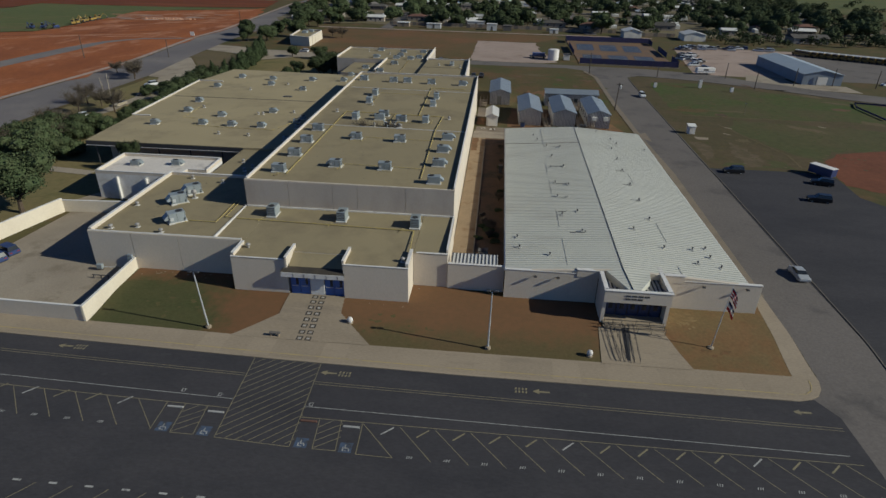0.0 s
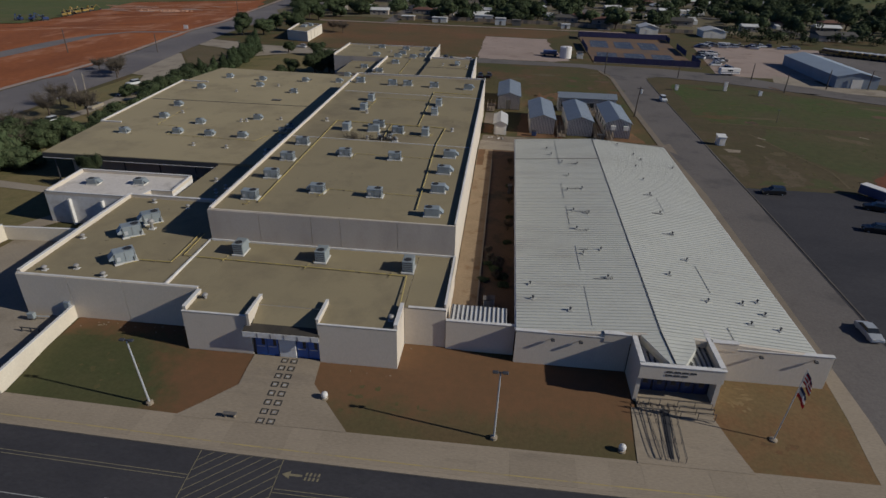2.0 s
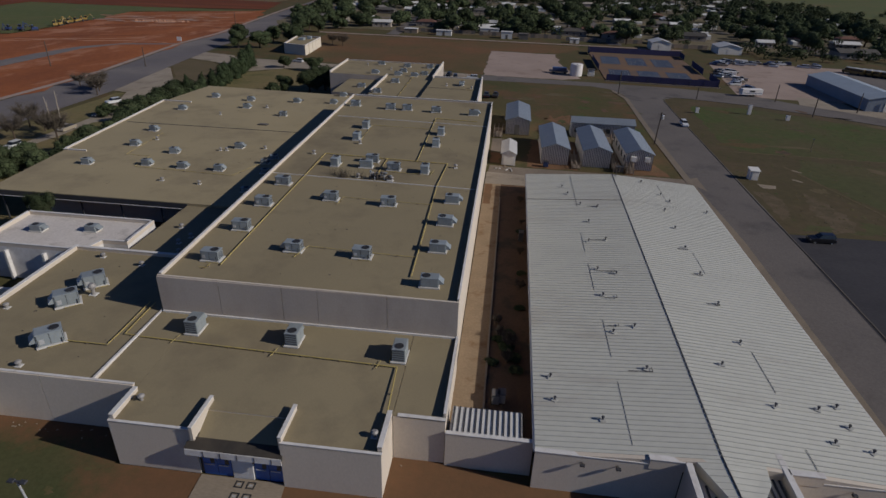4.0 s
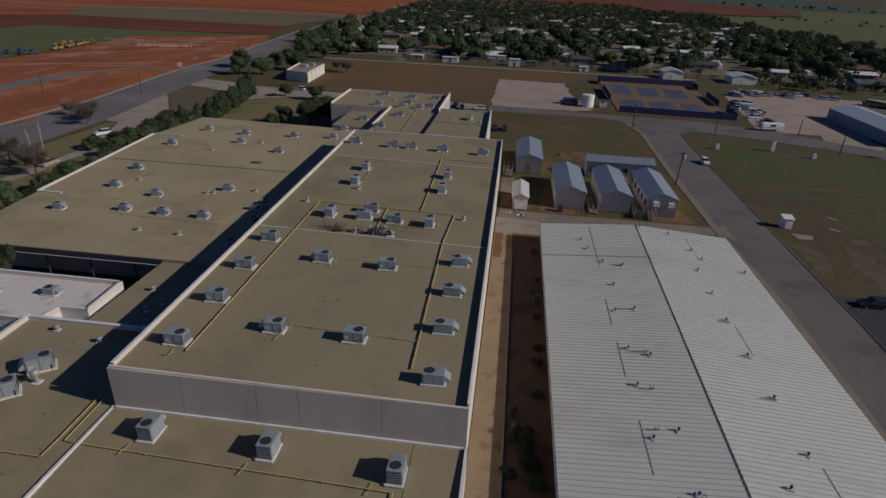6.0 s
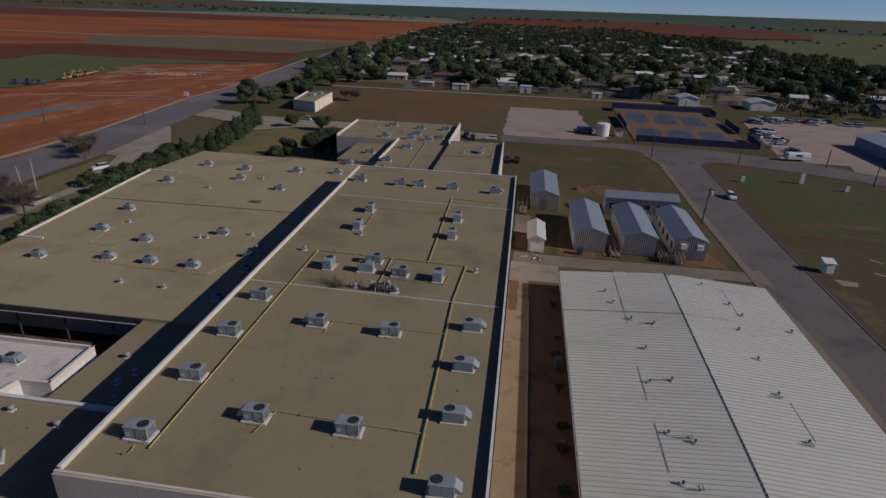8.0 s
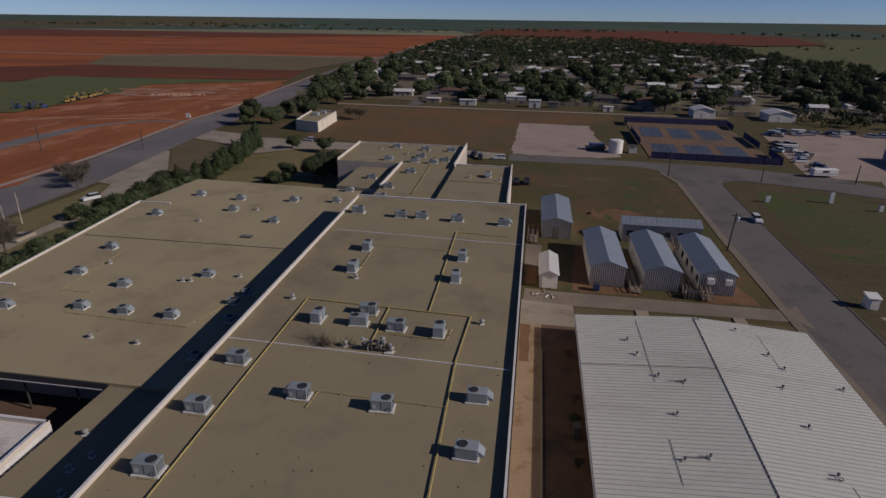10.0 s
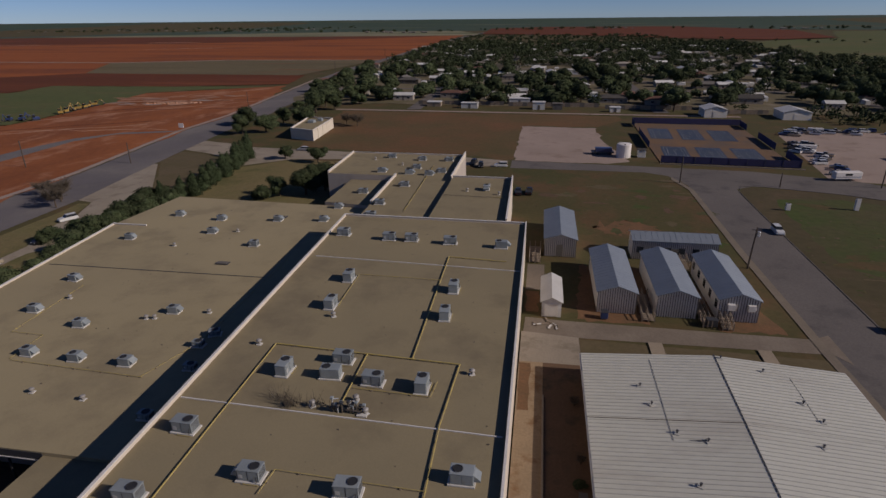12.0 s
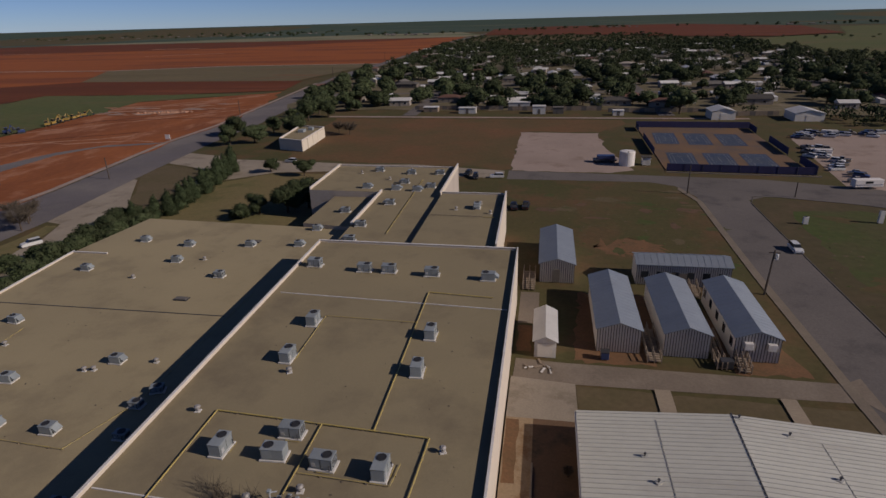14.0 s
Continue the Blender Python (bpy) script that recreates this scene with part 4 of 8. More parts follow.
# arrows with lettering too worn to read
for x, y, bars in ((-14.9, 39.15, 1), (4.0, 38.85, -1), (25.8, 38.85, 0), (-40.5, 40.1, 1)):
    bmx = [(x, y), (x + 0.6, y + 0.34), (x + 0.6, y + 0.1), (x + 1.5, y + 0.1), (x + 1.5, y - 0.1), (x + 0.6, y - 0.1), (x + 0.6, y - 0.34)]
    sheet("arrow", bmx, PAINT_YELLOW, -0.094, lot, cuts=False)
    if bars:
        sx = x + 1.75 if bars > 0 else x - 1.45
        for k in range(4):
            for dy in (-0.35, 0.05):
                line(sx + 0.3 * k, y + dy, sx + 0.3 * k + 0.05, y + dy + 0.28, 0.15, PAINT_YELLOW, "worn_lettering")
for x, y in ((-14.5, 35.0), (-22.5, 35.3), (-25.8, 35.5)):
    for x0, y0, x1, y1 in ((-0.17, -0.2, 0.17, -0.14), (-0.17, 0.14, 0.17, 0.2), (-0.17, -0.14, -0.11, 0.14), (0.11, -0.14, 0.17, 0.14)):
        sheet("square_mark", rect(x + x0, y + y0, x + x1, y + y1), PAINT_WHITE, -0.094, lot, cuts=False)
# drips and dark tyre marks on the asphalt
rng = random.Random(31)
for k in range(26):
    x, y = rng.uniform(-44, 27), rng.choice([36.3, 39.6, 32.0, 28.5]) + rng.uniform(-0.9, 0.9)
    w, d = rng.uniform(0.12, 0.7), rng.uniform(0.08, 0.35)
    ring = [(x + w * math.cos(6.283 * i / 11) * rng.uniform(0.6, 1.2), y + d * math.sin(6.283 * i / 11) * rng.uniform(0.6, 1.2)) for i in range(11)]
    sheet("oil_stain", ring, STAIN, -0.098 + 0.0001 * k, lot, cuts=False)

# ---- the school ----
school = thing("school_building", "long tan-roofed school of painted concrete panels with white copings", "building")


def block(poly, z0, roof_z, material=None, roof=None, name="roof", slope=None):
    """Walls of one wing as a solid prism, with a separate roof sheet just above it; slope: the roof's height at a given y."""
    tops = [slope(y) if slope else roof_z for x, y in poly]
    bm = bmesh.new()
    prism(bm, poly, z0, 0, top=[z - 0.02 for z in tops])
    part("wall", bm, material or WALL, school)
    bm = bmesh.new()
    lo = [bm.verts.new((*p, z - 0.016)) for p, z in zip(poly, tops)]
    hi = [bm.verts.new((*p, z)) for p, z in zip(poly, tops)]
    bm.faces.new(lo[::-1]), bm.faces.new(hi)
    for i in range(len(poly)):
        bm.faces.new((lo[i], lo[(i + 1) % len(poly)], hi[(i + 1) % len(poly)], hi[i]))
    part(name, bm, roof or ROOF_TAN, school)


def ent_z(y):
    """The entrance roof falls gently to the street."""
    return 4.35 + 0.031 * (y - 51)


def parapet(x0, y0, x1, y1, z0, z1, w=0.3, cap=0.06, capm=None, parent=None):
    """A parapet wall between two points, on the left of the way, with its coping."""
    d = Vector((x1 - x0, y1 - y0)).normalized()
    o = Vector((-d.y, d.x)) * w
    poly = [(x0, y0), (x1, y1), (x1 + o.x, y1 + o.y), (x0 + o.x, y0 + o.y)]
    bm = bmesh.new()
    prism(bm, poly, z0, z1)
    part("parapet", bm, WALL, parent or school)
    e = 0.025
    p2 = [(x0 - d.x * e - o.x / w * e, y0 - d.y * e - o.y / w * e), (x1 + d.x * e - o.x / w * e, y1 + d.y * e - o.y / w * e),
          (x1 + d.x * e + o.x * (1 + e / w), y1 + d.y * e + o.y * (1 + e / w)), (x0 - d.x * e + o.x * (1 + e / w), y0 - d.y * e + o.y * (1 + e / w))]
    bm = bmesh.new()
    prism(bm, p2, z1, z1 + cap)
    part("coping", bm, capm or COPING, parent or school)


GZ = 0.40
GYM_Z, LOW_Z, ENT_Z = 8.0, 4.65, 4.35
gym = [(-31.2, 64.5), (-5.0, 64.3), (-5.2, 138.2), (-33.0, 138.6)]
block(gym, GZ, GYM_Z)
parapet(-31.2, 64.5, -5.0, 64.3, GYM_Z, 8.25, 0.14, 0.04, WALL)
parapet(-5.0, 64.6, -5.2, 138.2, GYM_Z, 8.42, 0.13, 0.05)
parapet(-5.5, 138.2, -33.0, 138.6, GYM_Z, 8.3, 0.22)
parapet(-33.0, 138.3, -31.2, 64.8, GYM_Z, 8.32, 0.2)
# tilt-up panels on the front of the gym
px = [-31.22, -25.7, -20.1, -17.0, -11.0, -5.02]
for a, b in zip(px, px[1:]):
    boxes("wall_panel", GYM_PANEL, school, (a + 0.02, 64.28, ent_z(64.3) + 0.03, b - 0.02, 64.5, 8.22))

left_low = [(-46.0, 54.6), (-31.3, 54.6), (-31.3, 64.4), (-31.6, 64.4), (-31.9, 74.2), (-46.6, 74.2)]
block(left_low, GZ, LOW_Z)
parapet(-46.0, 54.6, -28.0, 54.6, LOW_Z, LOW_Z + 0.22, 0.15, 0.05)
parapet(-46.6, 74.2, -46.0, 54.85, LOW_Z, LOW_Z + 0.4, 0.3)
parapet(-32.0, 74.2, -46.3, 74.2, LOW_Z, LOW_Z + 0.35, 0.3)
px = [-46.02, -40.9, -35.4, -27.95]
for a, b in zip(px, px[1:]):
    boxes("wall_panel", WALL, school, (a + 0.025, 54.47, GZ - 0.1, b - 0.025, 54.6, LOW_Z + 0.2))

front = [(-27.9, 51.3), (-21.8, 51.3), (-21.8, 53.4), (-15.6, 53.4), (-15.6, 51.0), (-8.7, 51.0), (-8.7, 64.25), (-27.9, 64.25)]
block(front, GZ, ENT_Z, slope=ent_z)
block([(-31.28, 54.6), (-27.92, 54.6), (-27.92, 64.25), (-31.28, 64.25)], GZ, ENT_Z, slope=ent_z)
side = [(-8.65, 54.7), (-4.9, 54.7), (-4.9, 64.25), (-8.65, 64.25)]
block(side, GZ, ENT_Z, slope=ent_z)
parapet(-27.9, 51.3, -21.8, 51.3, ENT_Z, ENT_Z + 0.1, 0.16, 0.05)
parapet(-15.6, 51.0, -8.7, 51.0, ENT_Z, ENT_Z + 0.1, 0.16, 0.05)
parapet(-27.9, 54.45, -27.9, 51.55, ENT_Z, ENT_Z + 0.42, 0.3)
parapet(-8.7, 51.25, -8.7, 54.7, ENT_Z, ENT_Z + 0.5, 0.3)
parapet(-8.3, 54.7, -4.9, 54.7, ENT_Z, ENT_Z + 0.1, 0.25)
parapet(-4.9, 54.95, -4.9, 64.25, ENT_Z, ENT_Z + 0.55, 0.16)
for x in (-21.7, -15.5):                 # fins beside the entrance
    parapet(x, 51.1, x, 54.3, ENT_Z - 0.6, ENT_Z + 0.5, 0.22)
# low white curb between the two roofs
boxes("roof_curb", COPING, school, (-31.45, 54.9, LOW_Z, -31.27, 64.3, LOW_Z + 0.16))
boxes("roof_curb", COPING, school, (-31.1, 64.08, ent_z(64) - 0.05, -5.0, 64.25, ent_z(64) + 0.16))

# main entrance: blue doors under a stained, sloping roof edge
bm = bmesh.new()
prism(bm, rect(-21.7, 51.55, -15.6, 53.45), 3.0, 4.3, top=[3.55, 3.55, ENT_Z, ENT_Z])
part("porch_roof", bm, ROOF_TAN, school)
bm = bmesh.new()
prism(bm, rect(-22.3, 50.75, -15.5, 51.6), 3.0, 3.5, top=[3.3, 3.3, 3.58, 3.58])
part("canopy", bm, mat("stained canopy", (0.075, 0.062, 0.048), (0.045, 0.040, 0.035), 0.5, 4, 0.9, 0.2), school, "stained flat canopy edge")
boxes("canopy_fascia", COPING, school, (-22.3, 50.7, 2.72, -15.5, 50.78, 3.26))
for x in (-21.0, -19.8, -18.6, -17.4, -16.2):
    boxes("canopy_joint", DARK_STEEL, school, (x, 50.68, 2.72, x + 0.05, 50.71, 3.2))
for x0, n in ((-21.5, 2), (-17.75, 2)):
    for i in range(n):
        x = x0 + 1.04 * i
        d = boxes("door", BLUE_DOOR, school, (x, 51.35, GZ, x + 1.0, 51.44, 2.6), label="blue metal double door leaf")
        boxes("door_pane", WINDOW, d, (x + 0.55, 51.34, 1.5, x + 0.85, 51.35, 2.35))
        boxes("door_handle", STEEL, d, (x + 0.1, 51.29, 1.35, x + 0.8, 51.35, 1.42))
boxes("door_surround", COPING, school, (-19.35, 51.25, GZ, -17.85, 51.45, 2.9))
boxes("door_wall", DARK_STEEL, school, (-21.75, 51.46, GZ, -15.62, 51.56, 3.1))

# corridor, west wing and white-roofed wing
corridor = [(-41.6, 74.5), (-31.9, 74.5), (-32.2, 87.9), (-41.6, 87.9)]
block(corridor, GZ, LOW_Z - 0.35)
wing = [(-68.8, 87.9), (-32.2, 87.9), (-33.1, 139.0), (-33.2, 152.3), (-41.5, 153.5), (-71.9, 155.2), (-73.6, 138.8), (-70.5, 104.7)]
wall_poly = [(-66.5, 90.5), (-32.2, 90.5), (-33.1, 139.0), (-33.2, 152.1), (-41.5, 153.3), (-70.8, 154.1), (-72.3, 137.6), (-69.3, 104.0), (-67.0, 104)]
bm = bmesh.new()
prism(bm, wall_poly, GZ, LOW_Z - 0.35)
part("wall", bm, mat("west wing wall", (0.40, 0.36, 0.31), (0.35, 0.31, 0.27), 0.2, 4, 0.85, 0.06), school)
bm = bmesh.new()
prism(bm, wing, LOW_Z - 0.35, LOW_Z)
part("roof", bm, ROOF_WING, school)
boxes("fascia", DARK_STEEL, school, (-68.85, 87.84, LOW_Z - 0.75, -41.6, 87.9, LOW_Z - 0.1))
boxes("fascia_trim", COPING, school, (-68.85, 87.80, LOW_Z - 0.85, -41.6, 87.9, LOW_Z - 0.77))
for x in (-67.5, -62, -56.5, -51, -45.5):
    boxes("canopy_post", DARK_STEEL, school, (x, 88.2, GZ, x + 0.15, 88.35, LOW_Z - 0.35))
parapet(-73.65, 138.8, -70.55, 104.6, LOW_Z, LOW_Z + 0.2, 0.24)
parapet(-66.8, 104.6, -70.5, 104.6, LOW_Z, LOW_Z + 0.18, 0.2)
parapet(-67.5, 138.6, -73.5, 138.6, LOW_Z, LOW_Z + 0.2, 0.2)
boxes("roof_joint", RIDGE, school, (-71.0, 121.8, LOW_Z, -39.0, 121.92, LOW_Z + 0.06))
for y0, y1 in ((91.95, 91.0), (122.2, 120.9)):
    bm = bmesh.new()
    prism(bm, [(-31.5, y0), (-5.5, y1), (-5.5, y1 + 0.1), (-31.5, y0 + 0.1)], GYM_Z, GYM_Z + 0.08)
    part("expansion_joint", bm, COPING, school)

white_wing = [(-58.0, 74.0), (-46.75, 74.0), (-46.7, 74.45), (-45.6, 74.45), (-45.2, 76.4), (-42.4, 76.5), (-42.7, 82.3), (-58.6, 82.3)]
block(white_wing, GZ, 4.25, COPING, ROOF_WHITE)
for a, b in zip(white_wing, white_wing[1:] + white_wing[:1]):
    parapet(*a, *b, 4.25, 4.65, 0.22)
for x in (-54.8, -50.4):
    boxes("pilaster", COPING, school, (x, 73.55, GZ, x + 0.25, 74.0, 3.9))

# far wing
FAR_Z = 6.4
block([(-32.3, 141.8), (-20.6, 140.8), (-20.6, 189), (-47.8, 189.3), (-47.2, 169.8), (-32.6, 169.5)], GZ, FAR_Z, GYM_PANEL)
block([(-42.0, 153.6), (-33.25, 152.4), (-32.65, 169.4), (-42.0, 169.4)], GZ, 5.3, GYM_PANEL)
block([(-20.5, 140.5), (-8.2, 140.2), (-8.6, 166.3), (-20.3, 166.5)], GZ, FAR_Z + 0.85)
parapet(-47.8, 189.3, -47.2, 169.8, FAR_Z, FAR_Z + 0.45, 0.22)
parapet(-20.6, 189, -47.8, 189.3, FAR_Z, FAR_Z + 0.25, 0.18)
parapet(-20.6, 166.6, -20.6, 189, FAR_Z, FAR_Z + 1.0, 0.2)
parapet(-32.6, 169.4, -32.4, 150, FAR_Z, FAR_Z + 0.5, 0.22)
parapet(-8.2, 140.2, -8.6, 166.3, FAR_Z + 0.85, FAR_Z + 1.6, 0.2)
parapet(-8.6, 166.3, -20.3, 166.5, FAR_Z + 0.85, FAR_Z + 1.15, 0.2)

# yard walls
def garden_wall(name, pts, h, w, label, material=CREAM):
    ob = thing(name, label, "wall", kind="structure")
    for (x0, y0), (x1, y1) in zip(pts, pts[1:]):
        d = Vector((x1 - x0, y1 - y0)).normalized()
        o = Vector((-d.y, d.x)) * w
        bm = bmesh.new()
        prism(bm, [(x0, y0), (x1, y1), (x1 + o.x, y1 + o.y), (x0 + o.x, y0 + o.y)], -0.1, h)
        soften(bm, 0.02)
        part("wall_run", bm, material, ob)
        bm = bmesh.new()
        e = 0.03
        prism(bm, [(x0 - o.x * e, y0 - o.y * e), (x1 - o.x * e, y1 - o.y * e), (x1 + o.x * (1 + e), y1 + o.y * (1 + e)), (x0 + o.x * (1 + e), y0 + o.y * (1 + e))], h, h + 0.05)
        part("wall_cap", bm, COPING, ob)
    return ob


garden_wall("yard_wall_east", [(-40.3, 44.0), (-40.9, 54.5)], 1.75, 0.25, "pale cream low wall beside the lawn")
garden_wall("yard_wall_south", [(-76, 44.9), (-40.56, 44.1)], 1.65, 0.25, "long beige low wall along the pavement", WALL)
garden_wall("yard_wall_west", [(-62.9, 54.5), (-59.9, 68.6)], 2.3, 0.3, "pale cream sunlit yard wall")
garden_wall("yard_wall_north", [(-60.25, 68.6), (-46.7, 69.6)], 2.0, 0.3, "beige yard wall")
setting(sheet("path_west", [(-62.3, 70), (-60.3, 70), (-56.8, 74), (-59.2, 76.5)], CONCRETE, 0.03), "concrete path beside the white wing", "path")

gate = thing("courtyard_gate_wall", "beige wall closing the alley, with a ribbed white canopy", "wall", kind="structure")
boxes("wall_run", WALL, gate, (-4.85, 54.5, GZ - 0.1, 1.35, 54.75, 3.5))
boxes("wall_cap", COPING, gate, (-4.85, 54.46, 3.5, 1.35, 54.79, 3.56))
boxes("canopy", WHITE_METAL, gate, (-4.6, 54.8, 3.22, 0.6, 57.6, 3.3))
for k in range(13):
    boxes("canopy_rib", DARK_STEEL if k % 1 else RIDGE, gate, (-4.5 + 0.41 * k, 54.8, 3.3, -4.38 + 0.41 * k, 57.6, 3.36))

# ---- annex with the ribbed metal roof ----
annex = thing("annex_building", "long annex with pale ribbed metal gable roof and beige walls", "building")
AX0, AX1, AXR, AY0, AY1, EAVE, TOP = 1.4, 26.55, 14.0, 53.7, 110.6, 3.75, 4.62


def ridge_x(y):
    return 13.65 + (y - AY0) / (AY1 - AY0) * 0.75


for x in (AX0 + 0.35, AX1 - 0.6):
    boxes("wall", WALL, annex, (x, AY0, GZ - 0.1, x + 0.25, AY1 - 0.4, EAVE - 0.2))
bm = bmesh.new()
prism(bm, [(AX0 + 0.35, AY1 - 0.65), (AX1 - 0.35, AY1 - 0.65), (AX1 - 0.35, AY1 - 0.4), (AX0 + 0.35, AY1 - 0.4)], GZ - 0.1, EAVE - 0.1)
part("wall", bm, WALL, annex)
bm = bmesh.new()
v = [bm.verts.new(p) for p in ((AX0, AY0 + 0.03, EAVE - 0.3), (AX1, AY0 + 0.03, EAVE - 0.3), (AX1, AY0 + 0.03, EAVE - 0.02), (ridge_x(AY0), AY0 + 0.03, TOP - 0.02), (AX0, AY0 + 0.03, EAVE - 0.02))]
back = [bm.verts.new((q.co.x, AY0 - 0.28, q.co.z - 0.02)) for q in v]
bm.faces.new(v), bm.faces.new(back)
for i in range(5):
    bm.faces.new((v[i], v[(i + 1) % 5], back[(i + 1) % 5], back[i]))
bmesh.ops.recalc_face_normals(bm, faces=bm.faces[:])
part("gable", bm, WALL, annex)
for s in (0, 1):
    eave_x = AX0 if s == 0 else AX1
    for ya, yb in ((AY0 + 0.05, 100.0), (100.04, AY1)):
        bm = bmesh.new()
        c = [(eave_x, ya, EAVE), (ridge_x(ya), ya, TOP), (ridge_x(yb), yb, TOP), (eave_x, yb, EAVE)]
        lo = [bm.verts.new((p[0], p[1], p[2] - 0.1)) for p in c]
        hi = [bm.verts.new(p) for p in c]
        bm.faces.new(lo[::-1]), bm.faces.new(hi)
        for i in range(4):
            bm.faces.new((lo[i], lo[(i + 1) % 4], hi[(i + 1) % 4], hi[i]))
        part("roof", bm, METAL_ROOF, annex)
    bm = bmesh.new()
    box(bm, -1, -0.03, 0.0, 1, 0.03, 0.05)
    seam = None
    for k in range(113):
        y = AY0 + 0.35 + 0.502 * k
        if seam is None:
            ob = part("roof_seam", bm, SEAM, annex)
            seam = ob.data
        else:
            ob = new("roof_seam", seam)
            ob.parent = annex
        dx, dz = ridge_x(y) - eave_x, TOP - EAVE
        ob.location = (eave_x + dx / 2, y, (EAVE + TOP) / 2)
        ob.rotation_euler = (0, -math.atan2(dz, dx) if s == 0 else math.atan2(dz, -dx), 0)
        ob.scale = (math.hypot(dx, dz) / 2 - 0.05, 1, 1)
for k in range(57):                      # ridge cap in short pieces
    y = AY0 + 0.1 + k
    boxes("ridge_cap", RIDGE, annex, (ridge_x(y) - 0.05, y, TOP - 0.03, ridge_x(y) + 0.05, y + 0.985, TOP + 0.045))
bm = bmesh.new()
tube(bm, (AX0, 100.02, EAVE + 0.01), (ridge_x(100), 100.02, TOP + 0.01), 0.04, n=5)
part("flashing_strip", bm, PIPE_DARK, annex)
for x in (AX0 - 0.12, AX1 - 0.02):
    boxes("gutter", COPING, annex, (x, AY0, EAVE - 0.22, x + 0.14, AY1, EAVE - 0.06))
for x, y0, y1 in ((8.0, 54.5, 61.3), (7.95, 64.5, 70), (7.8, 75.5, 81.0), (7.75, 84, 89.1), (8.05, 97.4, 109.5), (20.1, 61.8, 67.2), (20.05, 80.9, 85.9), (20.65, 101.8, 108.2), (19.85, 53.9, 55.9)):
    z = TOP - abs(x - AXR) * (TOP - EAVE) / (AXR - AX0)
    boxes("conduit", CONDUIT, annex, (x, y0, z + 0.01, x + 0.03, y1, z + 0.04))
# front wall with its stepped parapet
for x0, x1, h in ((AX0, 11.2, 3.85), (17.9, 27.9, 3.72)):
    boxes("wall", WALL, annex, (x0, 53.4, GZ - 0.1, x1, 53.7, h))
for x0, x1, h in ((AX0 - 0.04, 8.9, 3.85), (20.05, 27.95, 3.72)):
    boxes("coping", COPING, annex, (x0, 53.36, h, x1, 53.74, h + 0.07))
for x0, x1 in ((8.95, 11.25), (17.85, 20.0)):
    boxes("parapet", WALL, annex, (x0, 53.35, 3.5, x1, 53.72, 4.32))
    boxes("coping", COPING, annex, (x0 - 0.05, 53.31, 4.32, x1 + 0.05, 53.79, 4.38))
# projecting porch
for x0, y1 in ((11.25, 53.35), (17.5, 55.0)):
    boxes("porch_wall", WALL, annex, (x0, 49.8, GZ - 0.1, x0 + 0.35, y1, 4.32))
    boxes("coping", COPING, annex, (x0 - 0.04, 49.86, 4.32, x0 + 0.39, y1 + 0.05, 4.38))
boxes("porch_fascia", WALL, annex, (11.25, 49.55, 2.95, 17.85, 49.85, 4.26))
boxes("coping", COPING, annex, (11.2, 49.5, 4.26, 17.9, 49.9, 4.32))
boxes("porch_ceiling", COPING, annex, (11.6, 49.85, 2.95, 17.5, 53.7, 3.05))
ZF = 4.34
# the main roof runs on over the porch and narrows to the fascia, with a ribbed valley on either side
left_roof = [(11.8, 53.72, 4.46), (ridge_x(53.7), 53.72, TOP - 0.002), (14.0, 49.95, ZF + 0.02), (13.6, 49.95, ZF)]
right_roof = [(ridge_x(53.7), 53.72, TOP - 0.002), (16.4, 53.72, 4.44), (16.2, 52.2, 4.40), (14.8, 49.95, ZF), (14.0, 49.95, ZF + 0.02)]
for poly in (left_roof, right_roof):
    bm = bmesh.new()
    lo = [bm.verts.new((x, y, 3.62)) for x, y, z in poly]
    hi = [bm.verts.new(p) for p in poly]
    bm.faces.new(hi), bm.faces.new(lo)
    for i in range(len(poly)):
        bm.faces.new((lo[i], lo[(i + 1) % len(poly)], hi[(i + 1) % len(poly)], hi[i]))
    bmesh.ops.recalc_face_normals(bm, faces=bm.faces[:])
    part("porch_roof", bm, METAL_ROOF, annex)
for k in range(7):
    t = (k + 0.6) / 7.6
    y = 53.72 - 3.77 * t
    xm = ridge_x(53.7) + (14.0 - ridge_x(53.7)) * t
    zm = TOP + (ZF + 0.02 - TOP) * t
    xr = 16.4 - 0.2 * (53.72 - y) / 1.52 if y > 52.2 else 16.2 - 1.4 * (52.2 - y) / 2.25
    for xe, ze in ((11.8 + 1.8 * t, 4.46 + (ZF - 4.46) * t), (xr, 4.44 + (ZF - 4.44) * t)):
        bm = bmesh.new()
        tube(bm, (xe, y, ze + 0.02), (xm, y, zm + 0.02), 0.025, n=4)
        part("roof_seam", bm, SEAM, annex)
bm = bmesh.new()
tube(bm, (ridge_x(53.7), 53.8, TOP + 0.02), (14.0, 49.95, ZF + 0.04), 0.06, n=5)
part("ridge_cap", bm, RIDGE, annex)
for poly in ([(11.62, 49.9), (13.6, 49.9), (11.8, 53.68), (11.62, 53.68)], [(14.8, 49.9), (17.48, 49.9), (17.48, 53.7), (16.4, 53.7), (16.2, 52.2)]):
    bm = bmesh.new()
    prism(bm, poly, 3.2, 3.6)
    part("valley_roof", bm, WHITE_METAL, annex)
for xs, edge in (((11.95, 12.35, 12.75, 13.15), lambda x: 53.5 - (x - 11.8) / 1.8 * 3.7), ((15.3, 15.7, 16.1, 16.5, 16.9, 17.3), lambda x: 49.95 + (x - 14.8) / 1.4 * 2.2 if x < 16.2 else 53.6)):
    for x in xs:
        boxes("valley_rib", RIDGE, annex, (x - 0.07, 49.92, 3.6, x + 0.07, max(50.1, edge(x) - 0.1), 3.68))
